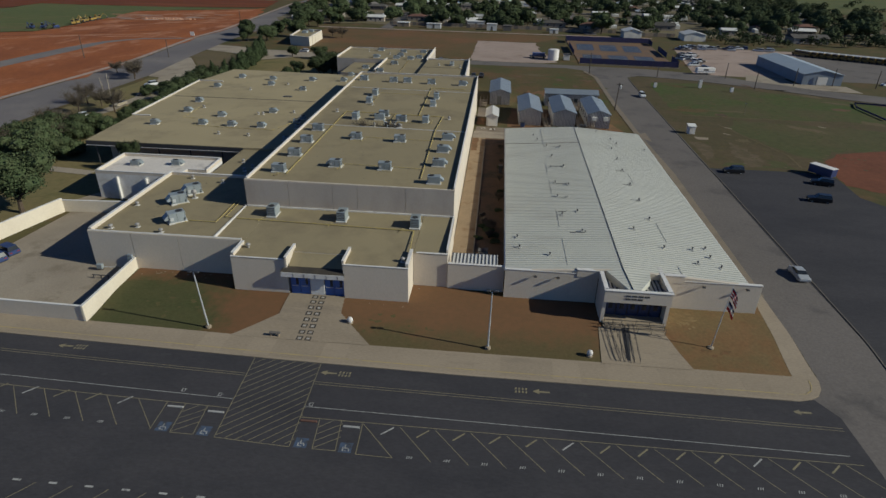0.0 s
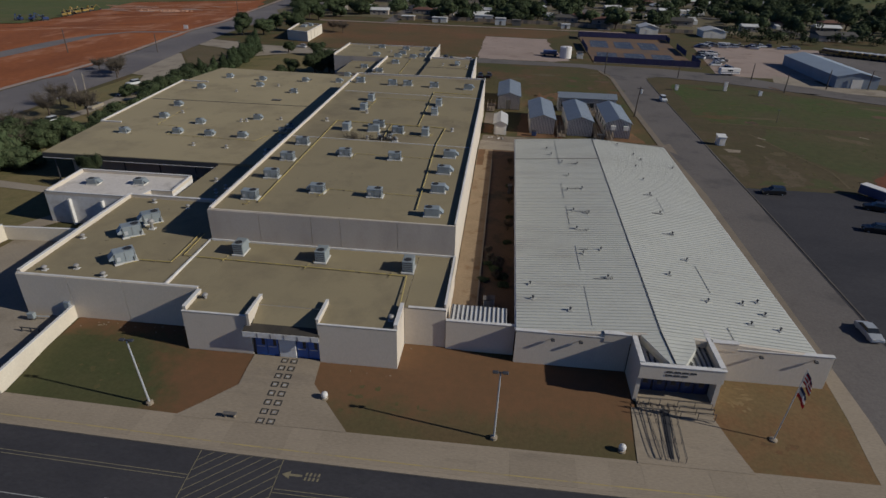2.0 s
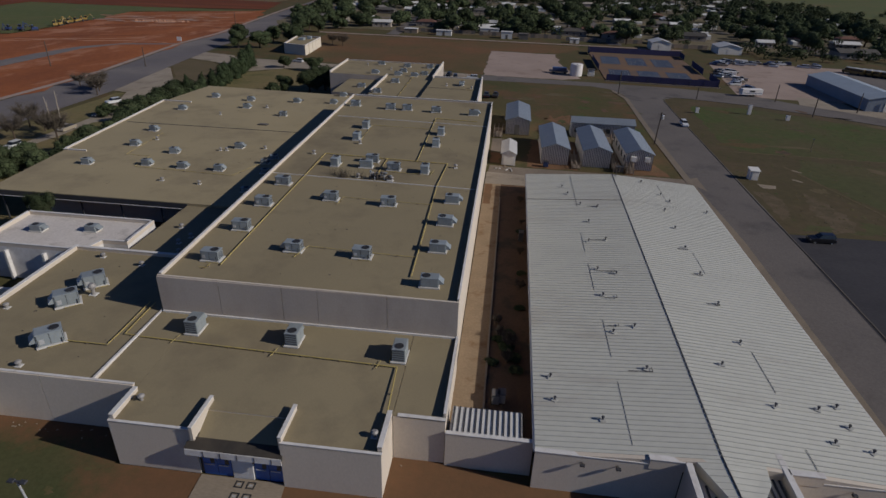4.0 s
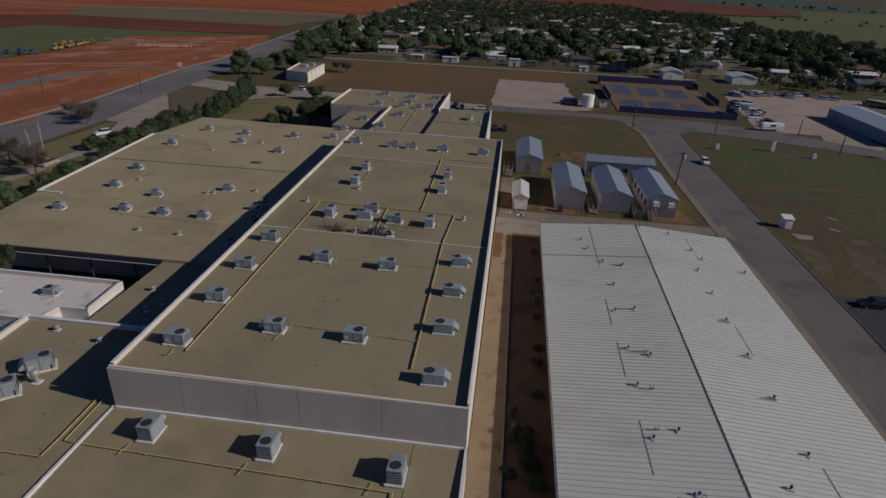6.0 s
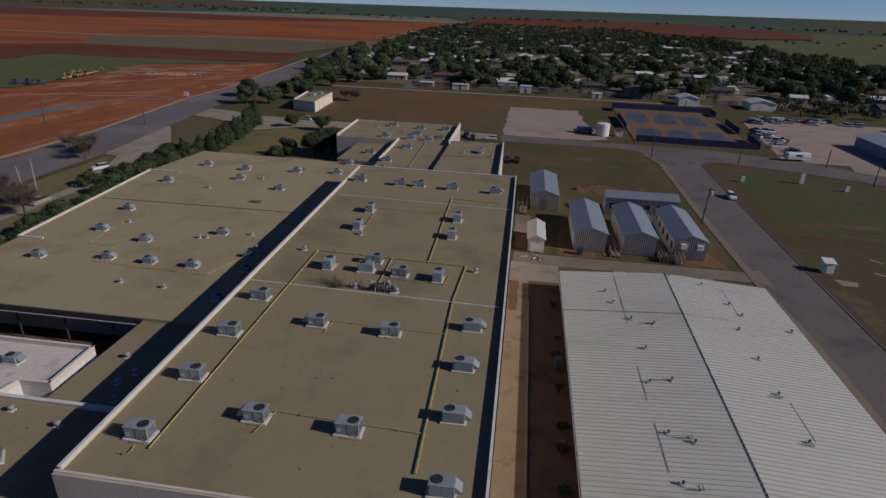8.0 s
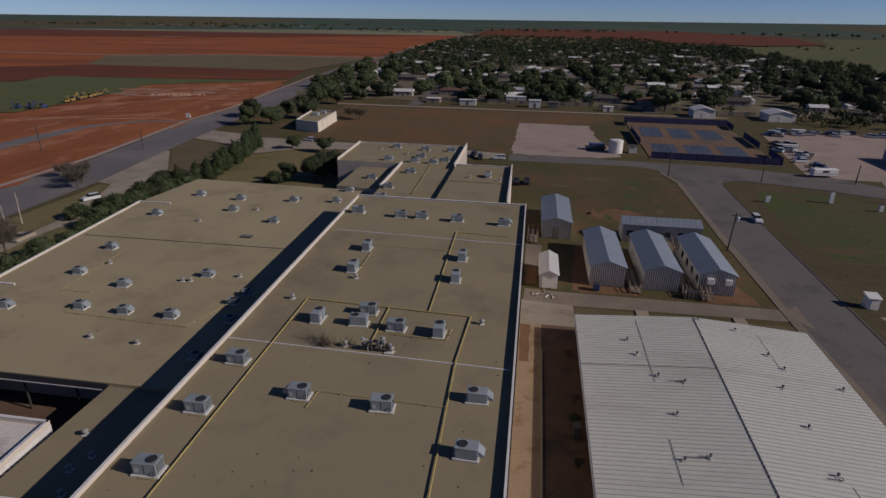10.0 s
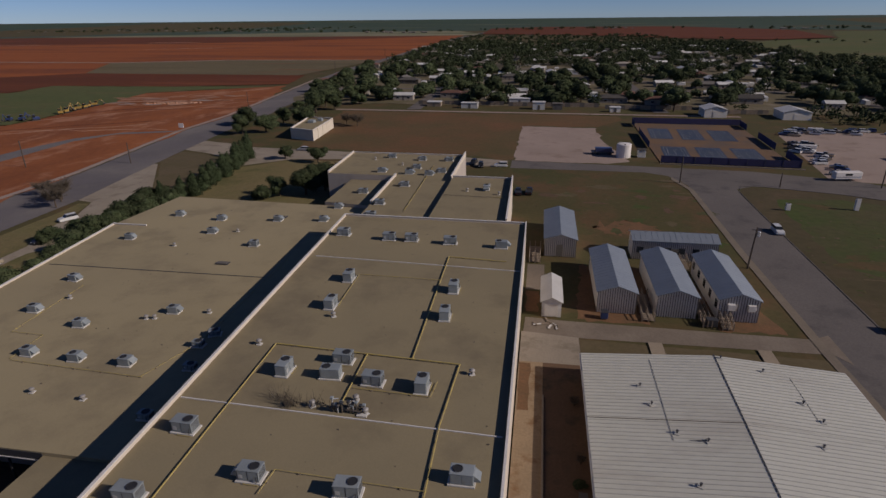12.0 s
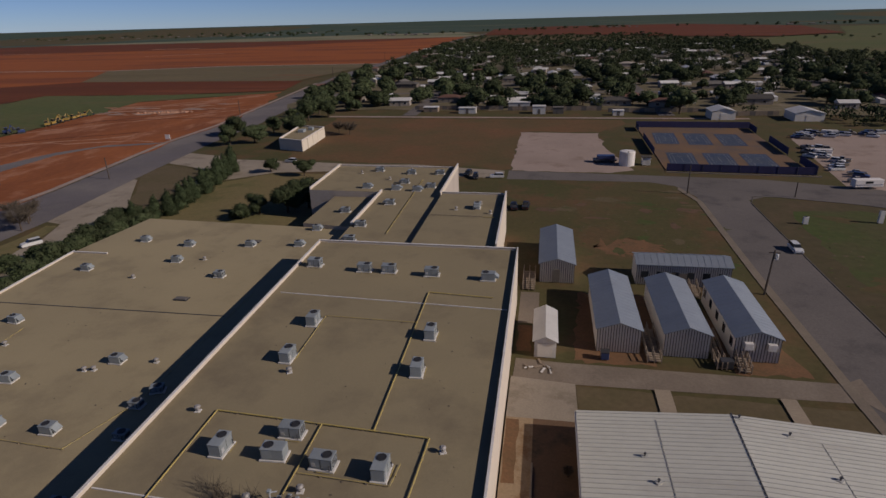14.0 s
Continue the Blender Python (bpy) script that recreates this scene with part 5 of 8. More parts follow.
boxes("porch_back", DARK_STEEL, annex, (11.6, 50.95, GZ, 17.5, 51.1, 2.95))
for k in range(5):
    x = 11.8 + 1.13 * k
    d = boxes("door", DIM_DOOR, annex, (x, 50.85, 0.75, x + 1.0, 50.95, 2.75), label="blue metal door with glass, darkened for the dim porch")
    boxes("door_pane", WINDOW, d, (x + 0.3, 50.83, 1.5, x + 0.7, 50.85, 2.45))
boxes("porch_floor", CONCRETE, annex, (11.3, 49.9, GZ - 0.2, 17.8, 52.6, 0.75))
for k in range(3):
    boxes("step", CONCRETE, annex, (11.5, 49.6 - 0.33 * k - 0.33, -0.1, 17.6, 49.9 - 0.33 * k, 0.62 - 0.13 * k), bevel=0.015)
for z in (3.72, 3.38):                   # raised lettering too small to read
    for k in range(4 if z > 3.5 else 3):
        boxes("worn_lettering", DARK_STEEL, annex, (13.3 + 0.62 * k, 49.52, z, 13.3 + 0.62 * k + 0.48, 49.56, z + 0.16))
for xa, xb, y1 in ((11.95, 12.4, 43.9), (12.55, 12.85, 43.9), (13.9, 13.6, 43.8), (14.4, 14.15, 43.8)):
    rail = thing("handrail", "thin dark steel handrail running down the annex walk", "handrail", "step handrails")
    y0 = 49.2
    n = 4
    for k in range(n):
        x, y = xa + (xb - xa) * k / (n - 1), y0 + (y1 - y0) * k / (n - 1)
        bm = bmesh.new()
        tube(bm, (x, y, g(y) - 0.05), (x, y, g(y) + 0.5), 0.02)
        part("post", bm, DARK_STEEL, rail)
    for z in (0.28, 0.5):
        bm = bmesh.new()
        tube(bm, (xa, y0, g(y0) + z), (xb, y1, g(y1) + z), 0.022)
        part("rail", bm, DARK_STEEL, rail)
for x0, x1 in ((11.55, 13.3), (14.7, 17.4)):
    for k in range(3):
        rail = thing("handrail", "short steel barrier rail across the annex steps", "handrail", "step handrails")
        y = 49.25 - 0.55 * k
        for x in (x0, (x0 + x1) / 2, x1):
            bm = bmesh.new()
            tube(bm, (x, y, g(y) - 0.05), (x, y, g(y) + 0.75), 0.025)
            part("post", bm, DARK_STEEL, rail)
        bm = bmesh.new()
        tube(bm, (x0, y, g(y) + 0.75), (x1, y, g(y) + 0.75), 0.025)
        part("rail", bm, DARK_STEEL, rail)
setting(sheet("drain_strip", [(13.25, 49.2), (14.0, 49.2), (13.4, 44.1), (13.05, 44.1)], STAIN, 0.024), "dark stained strip down the middle of the walk", "path")
rng = random.Random(41)
for k in range(22):
    x = rng.choice([rng.uniform(-40, -29), rng.uniform(-15, -5), rng.uniform(-38, -34)])
    y = 54.1 - rng.random() if x < -29 else (50.6 if x < -8.9 else 54.2) - rng.random() * 0.7
    d = tagged(boxes("litter_scrap", CONCRETE, None, (-0.06, -0.03, 0, 0.06, 0.03, 0.02)), "small pale scrap of litter on the lawn", "litter", "lawn litter")
    d.matrix_basis = pose(x, y, g(y) - 0.028, 0, 0, rng.uniform(0, 180)) @ Matrix.Scale(rng.uniform(0.6, 1.6), 4)
# service fittings in the yard and on the kitchen wall
meter = thing("gas_meter", "grey gas meter with short pipes in the service yard", "meter")
boxes("body", UNIT, meter, (-45.2, 53.3, 0.55, -44.5, 53.75, 1.15), bevel=0.05)
for x in (-45.1, -44.6):
    bm = bmesh.new()
    tube(bm, (x, 53.5, 0.3), (x, 53.5, 0.56), 0.04, n=7)
    part("pipe", bm, DARK_STEEL, meter)
bm = bmesh.new()
tube(bm, (-44.5, 53.6, 0.75), (-43.2, 53.7, 0.75), 0.05, n=7)
part("outlet_pipe", bm, STEEL, meter)
pallet = thing("barrier_rail", "low dark barrier rail standing in the service yard", "barrier")
boxes("rail", DARK_STEEL, pallet, (-44.6, 51.6, 0.75, -42.6, 51.7, 0.85), bevel=0.02)
for x in (-44.5, -43.6, -42.75):
    boxes("post", DARK_STEEL, pallet, (x, 51.6, 0.3, x + 0.08, 51.7, 0.76))
cabinet = thing("electric_cabinet", "blue-grey electric cabinet fixed to the kitchen wall", "cabinet")
boxes("body", BLUE_METAL, cabinet, (-41.8, 54.2, 1.2, -41.2, 54.47, 2.2), bevel=0.03)
boxes("door", UNIT, cabinet, (-41.75, 54.18, 1.25, -41.25, 54.2, 2.15))
# slim wall lamps on the front
for x in (4.6, 7.0, 22.0, 26.4):
    lampw = thing("wall_lamp", "small dark floodlight on the annex front wall", "lamp", "front wall lamps")
    boxes("arm", DARK_STEEL, lampw, (x - 0.03, 53.2, 3.32, x + 0.03, 53.4, 3.37))
    boxes("head", DARK_STEEL, lampw, (x - 0.17, 53.0, 3.26, x + 0.17, 53.26, 3.42), bevel=0.03)


# ---- rooftop plant ----
def ac_unit(name, label, length, width, height, hood):
    """A packaged unit on a white curb, origin at its base."""
    ob = thing(name, label, "air conditioner", "rooftop air conditioners")
    l, w = length / 2, width / 2
    boxes("curb", CURB_WHITE, ob, (-l - 0.12, -w - 0.14, 0, l + 0.16, w + 0.1, 0.16), bevel=0.02)
    boxes("cabinet", UNIT, ob, (-l, -w, 0.16, l, w, height), bevel=0.03)
    for y in (-w - 0.012, w):
        boxes("side_panel", UNIT, ob, (-l + 0.1, y, 0.28, -0.05, y + 0.012, height - 0.1), (0.05, y, 0.28, l - 0.1, y + 0.012, height - 0.1))
    bm = bmesh.new()
    lathe(bm, [(0.40, 0.0), (0.42, 0.05), (0.36, 0.06), (0.36, 0.012)], 16, (l - 0.55, 0, height - 0.002))
    part("fan_ring", bm, DARK_STEEL, ob)
    bm = bmesh.new()
    lathe(bm, [(0.33, 0.0), (0.33, 0.03)], 14, (l - 0.55, 0, height))
    part("fan_grille", bm, DARK, ob, "black fan opening")
    if hood:
        bm = bmesh.new()
        prism(bm, [(-l - 0.5, -w + 0.1), (-l, -w + 0.1), (-l, w - 0.1), (-l - 0.5, w - 0.1)], height * 0.42, height, top=[height * 0.55, height * 0.92, height * 0.92, height * 0.55])
        part("intake_hood", bm, UNIT, ob)
    boxes("top_flange", UNIT, ob, (-l - 0.025, -w - 0.025, height - 0.06, l + 0.025, w + 0.025, height - 0.02))
    for k in range(5):
        z = 0.32 + (height - 0.55) * k / 4
        boxes("louvre", DARK_STEEL, ob, (l, -w + 0.1, z, l + 0.015, w - 0.1, z + 0.07))
    for x in (-0.03, l - 0.09, -l + 0.06):
        boxes("panel_gap", DARK_STEEL, ob, (x, -w - 0.016, 0.26, x + 0.03, -w - 0.002, height - 0.08))
    boxes("access_hatch", STEEL, ob, (-l + 0.18, -w - 0.03, 0.4, -l * 0.45, -w - 0.012, height * 0.62))
    bm = bmesh.new()
    tube(bm, (l + 0.05, -w - 0.25, 0.1), (-l * 0.3, -w - 0.25, 0.1), 0.025, n=6)
    tube(bm, (-l * 0.3, -w - 0.25, 0.1), (-l * 0.3, -w - 0.02, 0.1), 0.025, n=6)
    part("gas_stub", bm, PIPE_YELLOW, ob, "yellow gas stub pipe")
    bm = bmesh.new()
    tube(bm, (l - 0.2, -w - 0.1, 0.05), (l - 0.2, -w - 0.1, 0.6), 0.035)
    tube(bm, (l - 0.2, -w - 0.1, 0.6), (l - 0.2, -w, 0.6), 0.035)
    part("pipe_stub", bm, DARK_STEEL, ob)
    return ob


def spin(ob, places, z, turns, size=0.88):
    first = True
    for (x, y), a in zip(places, turns):
        m = pose(x, y, z, 0, 0, a)
        if first:
            ob.matrix_basis = m @ Matrix.Diagonal((size, size, size, 1))
            first = False
        else:
            copy_thing(ob, m)


big = ac_unit("rooftop_air_conditioner", "grey boxy air conditioner with black fan on a white curb", 1.9, 1.15, 1.2, False)
spin(big, [(-28.2, 68.5), (-28.3, 75.2), (-28.6, 81.7), (-28.8, 88.4), (-14.9, 84.2), (-14.8, 71.3), (-16.6, 96.2), (-23.6, 129.3), (-20.5, 129.3), (-15.1, 128.9), (-30.4, 130.2), (-20.1, 99.0), (-20.4, 96.6)],
     GYM_Z, [0, 2, 0, -2, 3, 0, -2, 0, 0, 2, -3, 0, 183])
hooded = ac_unit("rooftop_air_conditioner", "grey air conditioner with sloped intake hood on white curb", 1.8, 1.15, 1.15, True)
spin(hooded, [(-21.7, 84.6), (-21.5, 71.5), (-7.8, 67.1), (-7.9, 73.8), (-7.9, 80.1), (-7.8, 86.4), (-8.2, 128.4)], GYM_Z, [0, 0, 182, 180, 178, 180, 180])
upright = ac_unit("rooftop_air_conditioner", "tall narrow grey air conditioner set across the tan roof", 1.9, 1.1, 1.3, False)
spin(upright, [(-24.6, 96.7), (-12.4, 96.0), (-25.0, 115.8), (-24.8, 109.0), (-12.5, 114.6), (-12.5, 108.3)], GYM_Z, [88, 90, 90, 88, 90, 92])
low = ac_unit("rooftop_air_conditioner", "tall grey air conditioner on the entrance roof", 1.8, 1.2, 1.5, True)
spin(low, [(-27.0, 62.1), (-18.3, 61.8), (-9.3, 61.1)], ent_z(61.4), [-90, -90, -90])
wingu = ac_unit("rooftop_air_conditioner", "squat grey air conditioner on the west wing roof", 1.55, 1.15, 1.15, True)
spin(wingu, [(-62.9, 99.2), (-63.3, 117.5), (-61.5, 109.0), (-53.5, 106.6), (-44.9, 111.1), (-54.4, 100.5), (-48.8, 100.3), (-43.2, 100.3), (-65.0, 144.3), (-54.8, 136.9), (-56.6, 143.1), (-46.8, 144.0), (-45.5, 132.5), (-66.2, 132.6), (-39.1, 144.9), (-39.0, 152.2)],
     LOW_Z, [180, 175, 180, 182, 180, 178, 180, 180, 180, 182, 180, 178, 0, 180, 180, 180], 0.8)
leftu = ac_unit("rooftop_air_conditioner", "wide grey air conditioner on the kitchen roof", 2.0, 1.35, 1.35, True)
spin(leftu, [(-37.6, 58.7), (-40.2, 64.2), (-39.9, 67.6)], LOW_Z, [42, 40, 40], 0.95)
whiteu = ac_unit("rooftop_air_conditioner", "grey air conditioner on the white flat roof", 1.5, 1.1, 0.9, True)
spin(whiteu, [(-54.2, 78.2), (-48.3, 79.2)], 4.25, [180, 180])
faru = ac_unit("rooftop_air_conditioner", "grey air conditioner on the far wing roof", 1.8, 1.15, 1.05, True)
spin(faru, [(-37.1, 185.3), (-36.1, 172.0), (-29.7, 183.4), (-23.6, 183.5), (-29.4, 175.8), (-30.1, 171.2), (-25.9, 170.7), (-23.6, 173.1), (-28.9, 161.8), (-30.7, 150.0), (-30.3, 143.2)], FAR_Z, [0, 180, 0, 0, 0, 180, 180, 0, 0, 0, 0])
spin(copy_thing(faru, pose(0, 0, 0)), [(-36.6, 160.0)], 5.3, [0])
spin(copy_thing(faru, pose(0, 0, 0)), [(-13.0, 158.4)], FAR_Z + 0.85, [90])


def roof_vent(label, tall):
    ob = thing("roof_vent", label, "roof vent", "roof vents")
    boxes("base", CURB_WHITE, ob, (-0.28, -0.28, 0, 0.28, 0.28, 0.08), bevel=0.02)
    bm = bmesh.new()
    lathe(bm, [(0.14, 0.08), (0.14, tall * 0.6), (0.28, tall * 0.62), (0.3, tall * 0.8), (0.16, tall)], 12)
    part("cowl", bm, VENT_GREY, ob, smooth=False)
    return ob


spin(roof_vent("small mushroom exhaust vent on the tan gym roof", 0.65), [(-28.9, 100.7), (-17.3, 93.7), (-8.6, 98.7), (-23.8, 106.9), (-20.5, 92.5), (-16.1, 92.2)], GYM_Z, [0, 10, 20, 30, 40, 50])
spin(roof_vent("small mushroom exhaust vent on the west wing roof", 0.6), [(-47.2, 109.2), (-46.3, 109.4), (-40.8, 111.6), (-59.9, 112.6), (-48.8, 94.8), (-43.3, 94.5), (-57.5, 130.8), (-51, 138)], LOW_Z, [0] * 8)
spin(roof_vent("low exhaust vent on the kitchen roof", 0.6), [(-37.8, 55.5), (-41.2, 56.5), (-44.0, 55.8), (-44.8, 62.6), (-37.8, 71.8), (-42.6, 72.8)], LOW_Z, [0] * 6)
spin(roof_vent("round galvanised exhaust fan between the kitchen roof units", 1.0), [(-38.9, 65.9)], LOW_Z, [0], 1.2)
spin(roof_vent("exhaust vent beside the parapet of the entrance roof", 0.7), [(-9.5, 52.6), (-26.8, 53.6)], ENT_Z, [0, 0])
spin(roof_vent("exhaust vent on the narrow corridor roof", 0.65), [(-37.2, 77.8), (-36.6, 79.4), (-38.9, 81.6), (-36.0, 75.6)], LOW_Z - 0.35, [0] * 4)
spin(roof_vent("exhaust vent on the far wing roof", 0.7), [(-40.5, 183), (-33.2, 178.5), (-30.2, 186)], FAR_Z, [0, 0, 0])
spin(roof_vent("exhaust vent on the far wing lower roof", 0.7), [(-16.3, 157.0), (-10.5, 155.5), (-12.6, 160.5)], FAR_Z + 0.85, [0, 0, 0])
# a flat hatch and skylights
for x, y in ((-46.8, 125.5), (-47.0, 145.9)):
    hatch = thing("roof_hatch", "low dark roof hatch", "hatch")
    boxes("frame", DARK_STEEL, hatch, (x - 0.9, y - 0.5, LOW_Z, x + 0.9, y + 0.5, LOW_Z + 0.12))
    boxes("lid", BATTEN, hatch, (x - 0.8, y - 0.4, LOW_Z + 0.12, x + 0.8, y + 0.4, LOW_Z + 0.2), bevel=0.02)
# units in the shade below the gym wall
shade_u = ac_unit("rooftop_air_conditioner", "small grey air conditioner in the shade of the gym wall", 1.3, 0.9, 0.8, False)
spin(shade_u, [(-36.0, 93.0), (-36.4, 100.5), (-37.5, 107.0), (-38.0, 104.6)], LOW_Z, [0, 0, 20, 0])


def pipe_run(pts, z, material, label, r=0.05, kind="gas_pipe"):
    """A pipe along a roof on small blocks."""
    ob = thing(kind, label, "pipe", "rooftop pipes")
    for (x0, y0), (x1, y1) in zip(pts, pts[1:]):
        bm = bmesh.new()
        tube(bm, (x0, y0, z + 0.14), (x1, y1, z + 0.14), r * 0.8, n=6)
        part("pipe", bm, material, ob)
        n = max(1, int(math.hypot(x1 - x0, y1 - y0) / 3))
        bm = bmesh.new()
        for k in range(n):
            t = (k + 0.5) / n
            x, y = x0 + (x1 - x0) * t, y0 + (y1 - y0) * t
            box(bm, x - 0.07, y - 0.07, z, x + 0.07, y + 0.07, z + 0.10)
        tagged(part("pipe_support", bm, WOOD, ob), kind="stuff")
    return ob


Y = "faded yellow gas pipe on blocks along the tan roof"
pipe_run([(-26.9, 67.4), (-27.3, 100.9), (-9.8, 99.9), (-10.2, 91.5), (-9.6, 68.2)], GYM_Z, PIPE_YELLOW, Y, 0.07)
pipe_run([(-14.1, 100.2), (-14.5, 124.1), (-7.2, 123.5)], GYM_Z, PIPE_YELLOW, Y, 0.07)
pipe_run([(-18.3, 100.4), (-18.3, 93.2)], GYM_Z, PIPE_YELLOW, Y, 0.06)
pipe_run([(-18.1, 95.2), (-11.5, 94.9), (-11.3, 97)], GYM_Z, PIPE_YELLOW, Y, 0.035)
pipe_run([(-24.1, 109.2), (-24.2, 117.3), (-14.3, 117.0)], GYM_Z, PIPE_YELLOW, Y, 0.035)
pipe_run([(-21.0, 70.0), (-20.4, 72.4), (-9.9, 71.9)], GYM_Z, PIPE_YELLOW, Y, 0.035)
pipe_run([(-20.6, 83.2), (-20.4, 85.4), (-9.9, 85.0)], GYM_Z, PIPE_YELLOW, Y, 0.03)
pipe_run([(-28.6, 66.7), (-27.9, 66.7), (-27.9, 67.5)], GYM_Z, PIPE_YELLOW, Y, 0.03)
pipe_run([(-55.4, 99.2), (-40.2, 98.4)], LOW_Z, PIPE_YELLOW, Y, 0.035)
pipe_run([(-60.9, 116.2), (-60.0, 104.2), (-56.0, 104.1), (-55.6, 99.4)], LOW_Z, PIPE_YELLOW, Y, 0.03)
pipe_run([(-40.4, 98.4), (-38.2, 105.0), (-38.2, 128)], LOW_Z, PIPE_YELLOW, Y, 0.03)
pipe_run([(-33.1, 65.4), (-32.9, 60.6), (-32.9, 58.9), (-36.4, 58.9)], LOW_Z, PIPE_YELLOW, Y, 0.06)
pipe_run([(-31.0, 60.4), (-9.3, 59.7), (-9.0, 53.8)], ent_z(59.8), PIPE_YELLOW, Y, 0.06)
pipe_run([(-32.6, 65.4), (-32.4, 60.5), (-31.3, 60.4)], LOW_Z, PIPE_YELLOW, Y, 0.05)
pipe_run([(-26.3, 178.5), (-25.6, 146.7)], FAR_Z, PIPE_YELLOW, Y, 0.06)
pipe_run([(-11.6, 153.5), (-9.5, 153.2)], FAR_Z + 0.85, PIPE_YELLOW, Y, 0.05)
pipe_run([(-20.0, 153.8), (-9.5, 153.4)], FAR_Z + 0.85, PIPE_DARK, "thin brown pipe across the far roof", 0.04)
for x, y in ((-27.0, 61.0), (-18.4, 60.6), (-9.8, 60.3)):
    pipe_run([(x - 0.9, y), (x - 1.1, y - 1.1)], ent_z(60.4), PIPE_YELLOW, Y, 0.03)

# a pipe manifold and dead weeds on the gym roof
mani = thing("pipe_manifold", "rusty cluster of valves and pipes on the gym roof", "pipework")
rng = random.Random(5)
for k in range(13):
    bm = bmesh.new()
    x, y, h = -18.9 + 0.21 * k + rng.uniform(-0.08, 0.08), 92.35 + rng.uniform(-0.3, 0.45), GYM_Z + rng.uniform(0.4, 1.0)
    tube(bm, (x, y, GYM_Z), (x, y, h), 0.06, n=8)
    tube(bm, (x, y, h - 0.1), (x + rng.uniform(-0.5, 0.5), y + rng.uniform(-0.4, 0.4), h - 0.12), 0.05, n=6)
    part("riser", bm, PIPE_DARK if k % 3 else STEEL, mani)
    boxes("valve", DARK_STEEL if k % 2 else UNIT, mani, (x - 0.13, y - 0.14, h - 0.05, x + 0.13, y + 0.14, h + 0.12), bevel=0.03)
for dy in (-0.2, 0.25):
    bm = bmesh.new()
    tube(bm, (-19.0, 92.4 + dy, GYM_Z + 0.3), (-16.2, 92.2 + dy, GYM_Z + 0.3), 0.08)
    part("header_pipe", bm, PIPE_DARK, mani)
boxes("skid", CURB_WHITE, mani, (-16.7, 91.75, GYM_Z, -15.9, 92.35, GYM_Z + 0.1))
for cx, cy, n in ((-22.3, 92.4, 70), (-20.1, 92.6, 30), (-23.4, 93.0, 28)):
    weed = thing("dead_weed", "dry leafless weed growing on the gym roof", "weed", "roof weeds")
    bm = bmesh.new()
    for k in range(n):
        a, b = rng.uniform(0, 6.28), rng.uniform(0.4, 1.25)
        x, y = cx + rng.gauss(0, 0.4), cy + rng.gauss(0, 0.3)
        w = rng.uniform(0.1, 0.7)
        p = Vector((x + w * 0.5 * math.cos(a), y + w * 0.5 * math.sin(a), GYM_Z + b * 0.6))
        tube(bm, (x, y, GYM_Z), p, 0.018, 0.012, 4, False)
        tube(bm, p, (x + w * math.cos(a), y + w * math.sin(a), GYM_Z + b), 0.012, 0.005, 4, False)
    part("stem", bm, TWIG, weed)


# dead leaves, gravel and scraps lying on the roofs
rng = random.Random(61)
for nm, x0, y0, x1, y1, z, n in (("gym", -30, 66, -6, 137, GYM_Z, 80), ("wing", -66, 92, -41, 150, LOW_Z, 60), ("kitchen", -45, 55.5, -32.5, 73, LOW_Z, 30)):
    bm = bmesh.new()
    for k in range(n):
        x, y, w = rng.uniform(x0, x1), rng.uniform(y0, y1), rng.uniform(0.02, 0.07)
        prism(bm, [(x, y - w), (x + w * 1.6, y - w * 0.3), (x + w, y + w), (x - w, y + w * 0.4)], z + 0.002, z + 0.02 + w * 0.3)
    tagged(part("roof_debris", bm, PIPE_DARK), "scattered dead leaves and scraps on the flat roof", "debris", kind="stuff")


# vents on the annex roof
def annex_vent():
    ob = thing("annex_roof_vent", "small dark flue with an elbow pipe on the ribbed metal roof", "roof vent", "annex roof vents")
    bm = bmesh.new()
    lathe(bm, [(0.06, -0.1), (0.06, 0.26), (0.12, 0.27), (0.1, 0.36)], 10)
    part("flue", bm, DARK_STEEL, ob)
    boxes("flashing", SEAM, ob, (-0.25, -0.2, -0.02, 0.25, 0.2, 0.07))
    return ob


av = annex_vent()
spots = [(6.5, 104.9), (7.1, 102.1), (8.5, 98.3), (10.7, 97.4), (9.0, 92.4), (8.4, 86.7), (10.4, 87.2), (8.6, 79.8), (10.4, 78.9), (8.5, 74.4), (18.4, 108.7), (20.3, 104.1), (21.0, 101.7), (19.6, 98.2), (19.6, 92.5), (19.4, 86.8), (19.4, 80.6), (19.5, 74.6), (25.4, 99.4), (14.9, 110.2), (2.8, 61.5), (3.0, 58.8), (6.3, 56.9), (19.5, 68.2), (16.8, 64.5), (19.4, 60.1), (22.7, 60.5), (24.3, 61.1), (24.2, 58.9), (22.3, 57.0), (24.7, 56.6), (10.5, 63.0), (10.6, 69.1), (8.6, 68.1)]
for k, (x, y) in enumerate(spots):
    z = TOP - abs(x - AXR) * (TOP - EAVE) / (AXR - AX0)
    m = pose(x, y, z, 0, 0, 37 * k % 360)
    if k == 0:
        av.matrix_basis = m
    else:
        copy_thing(av, m)
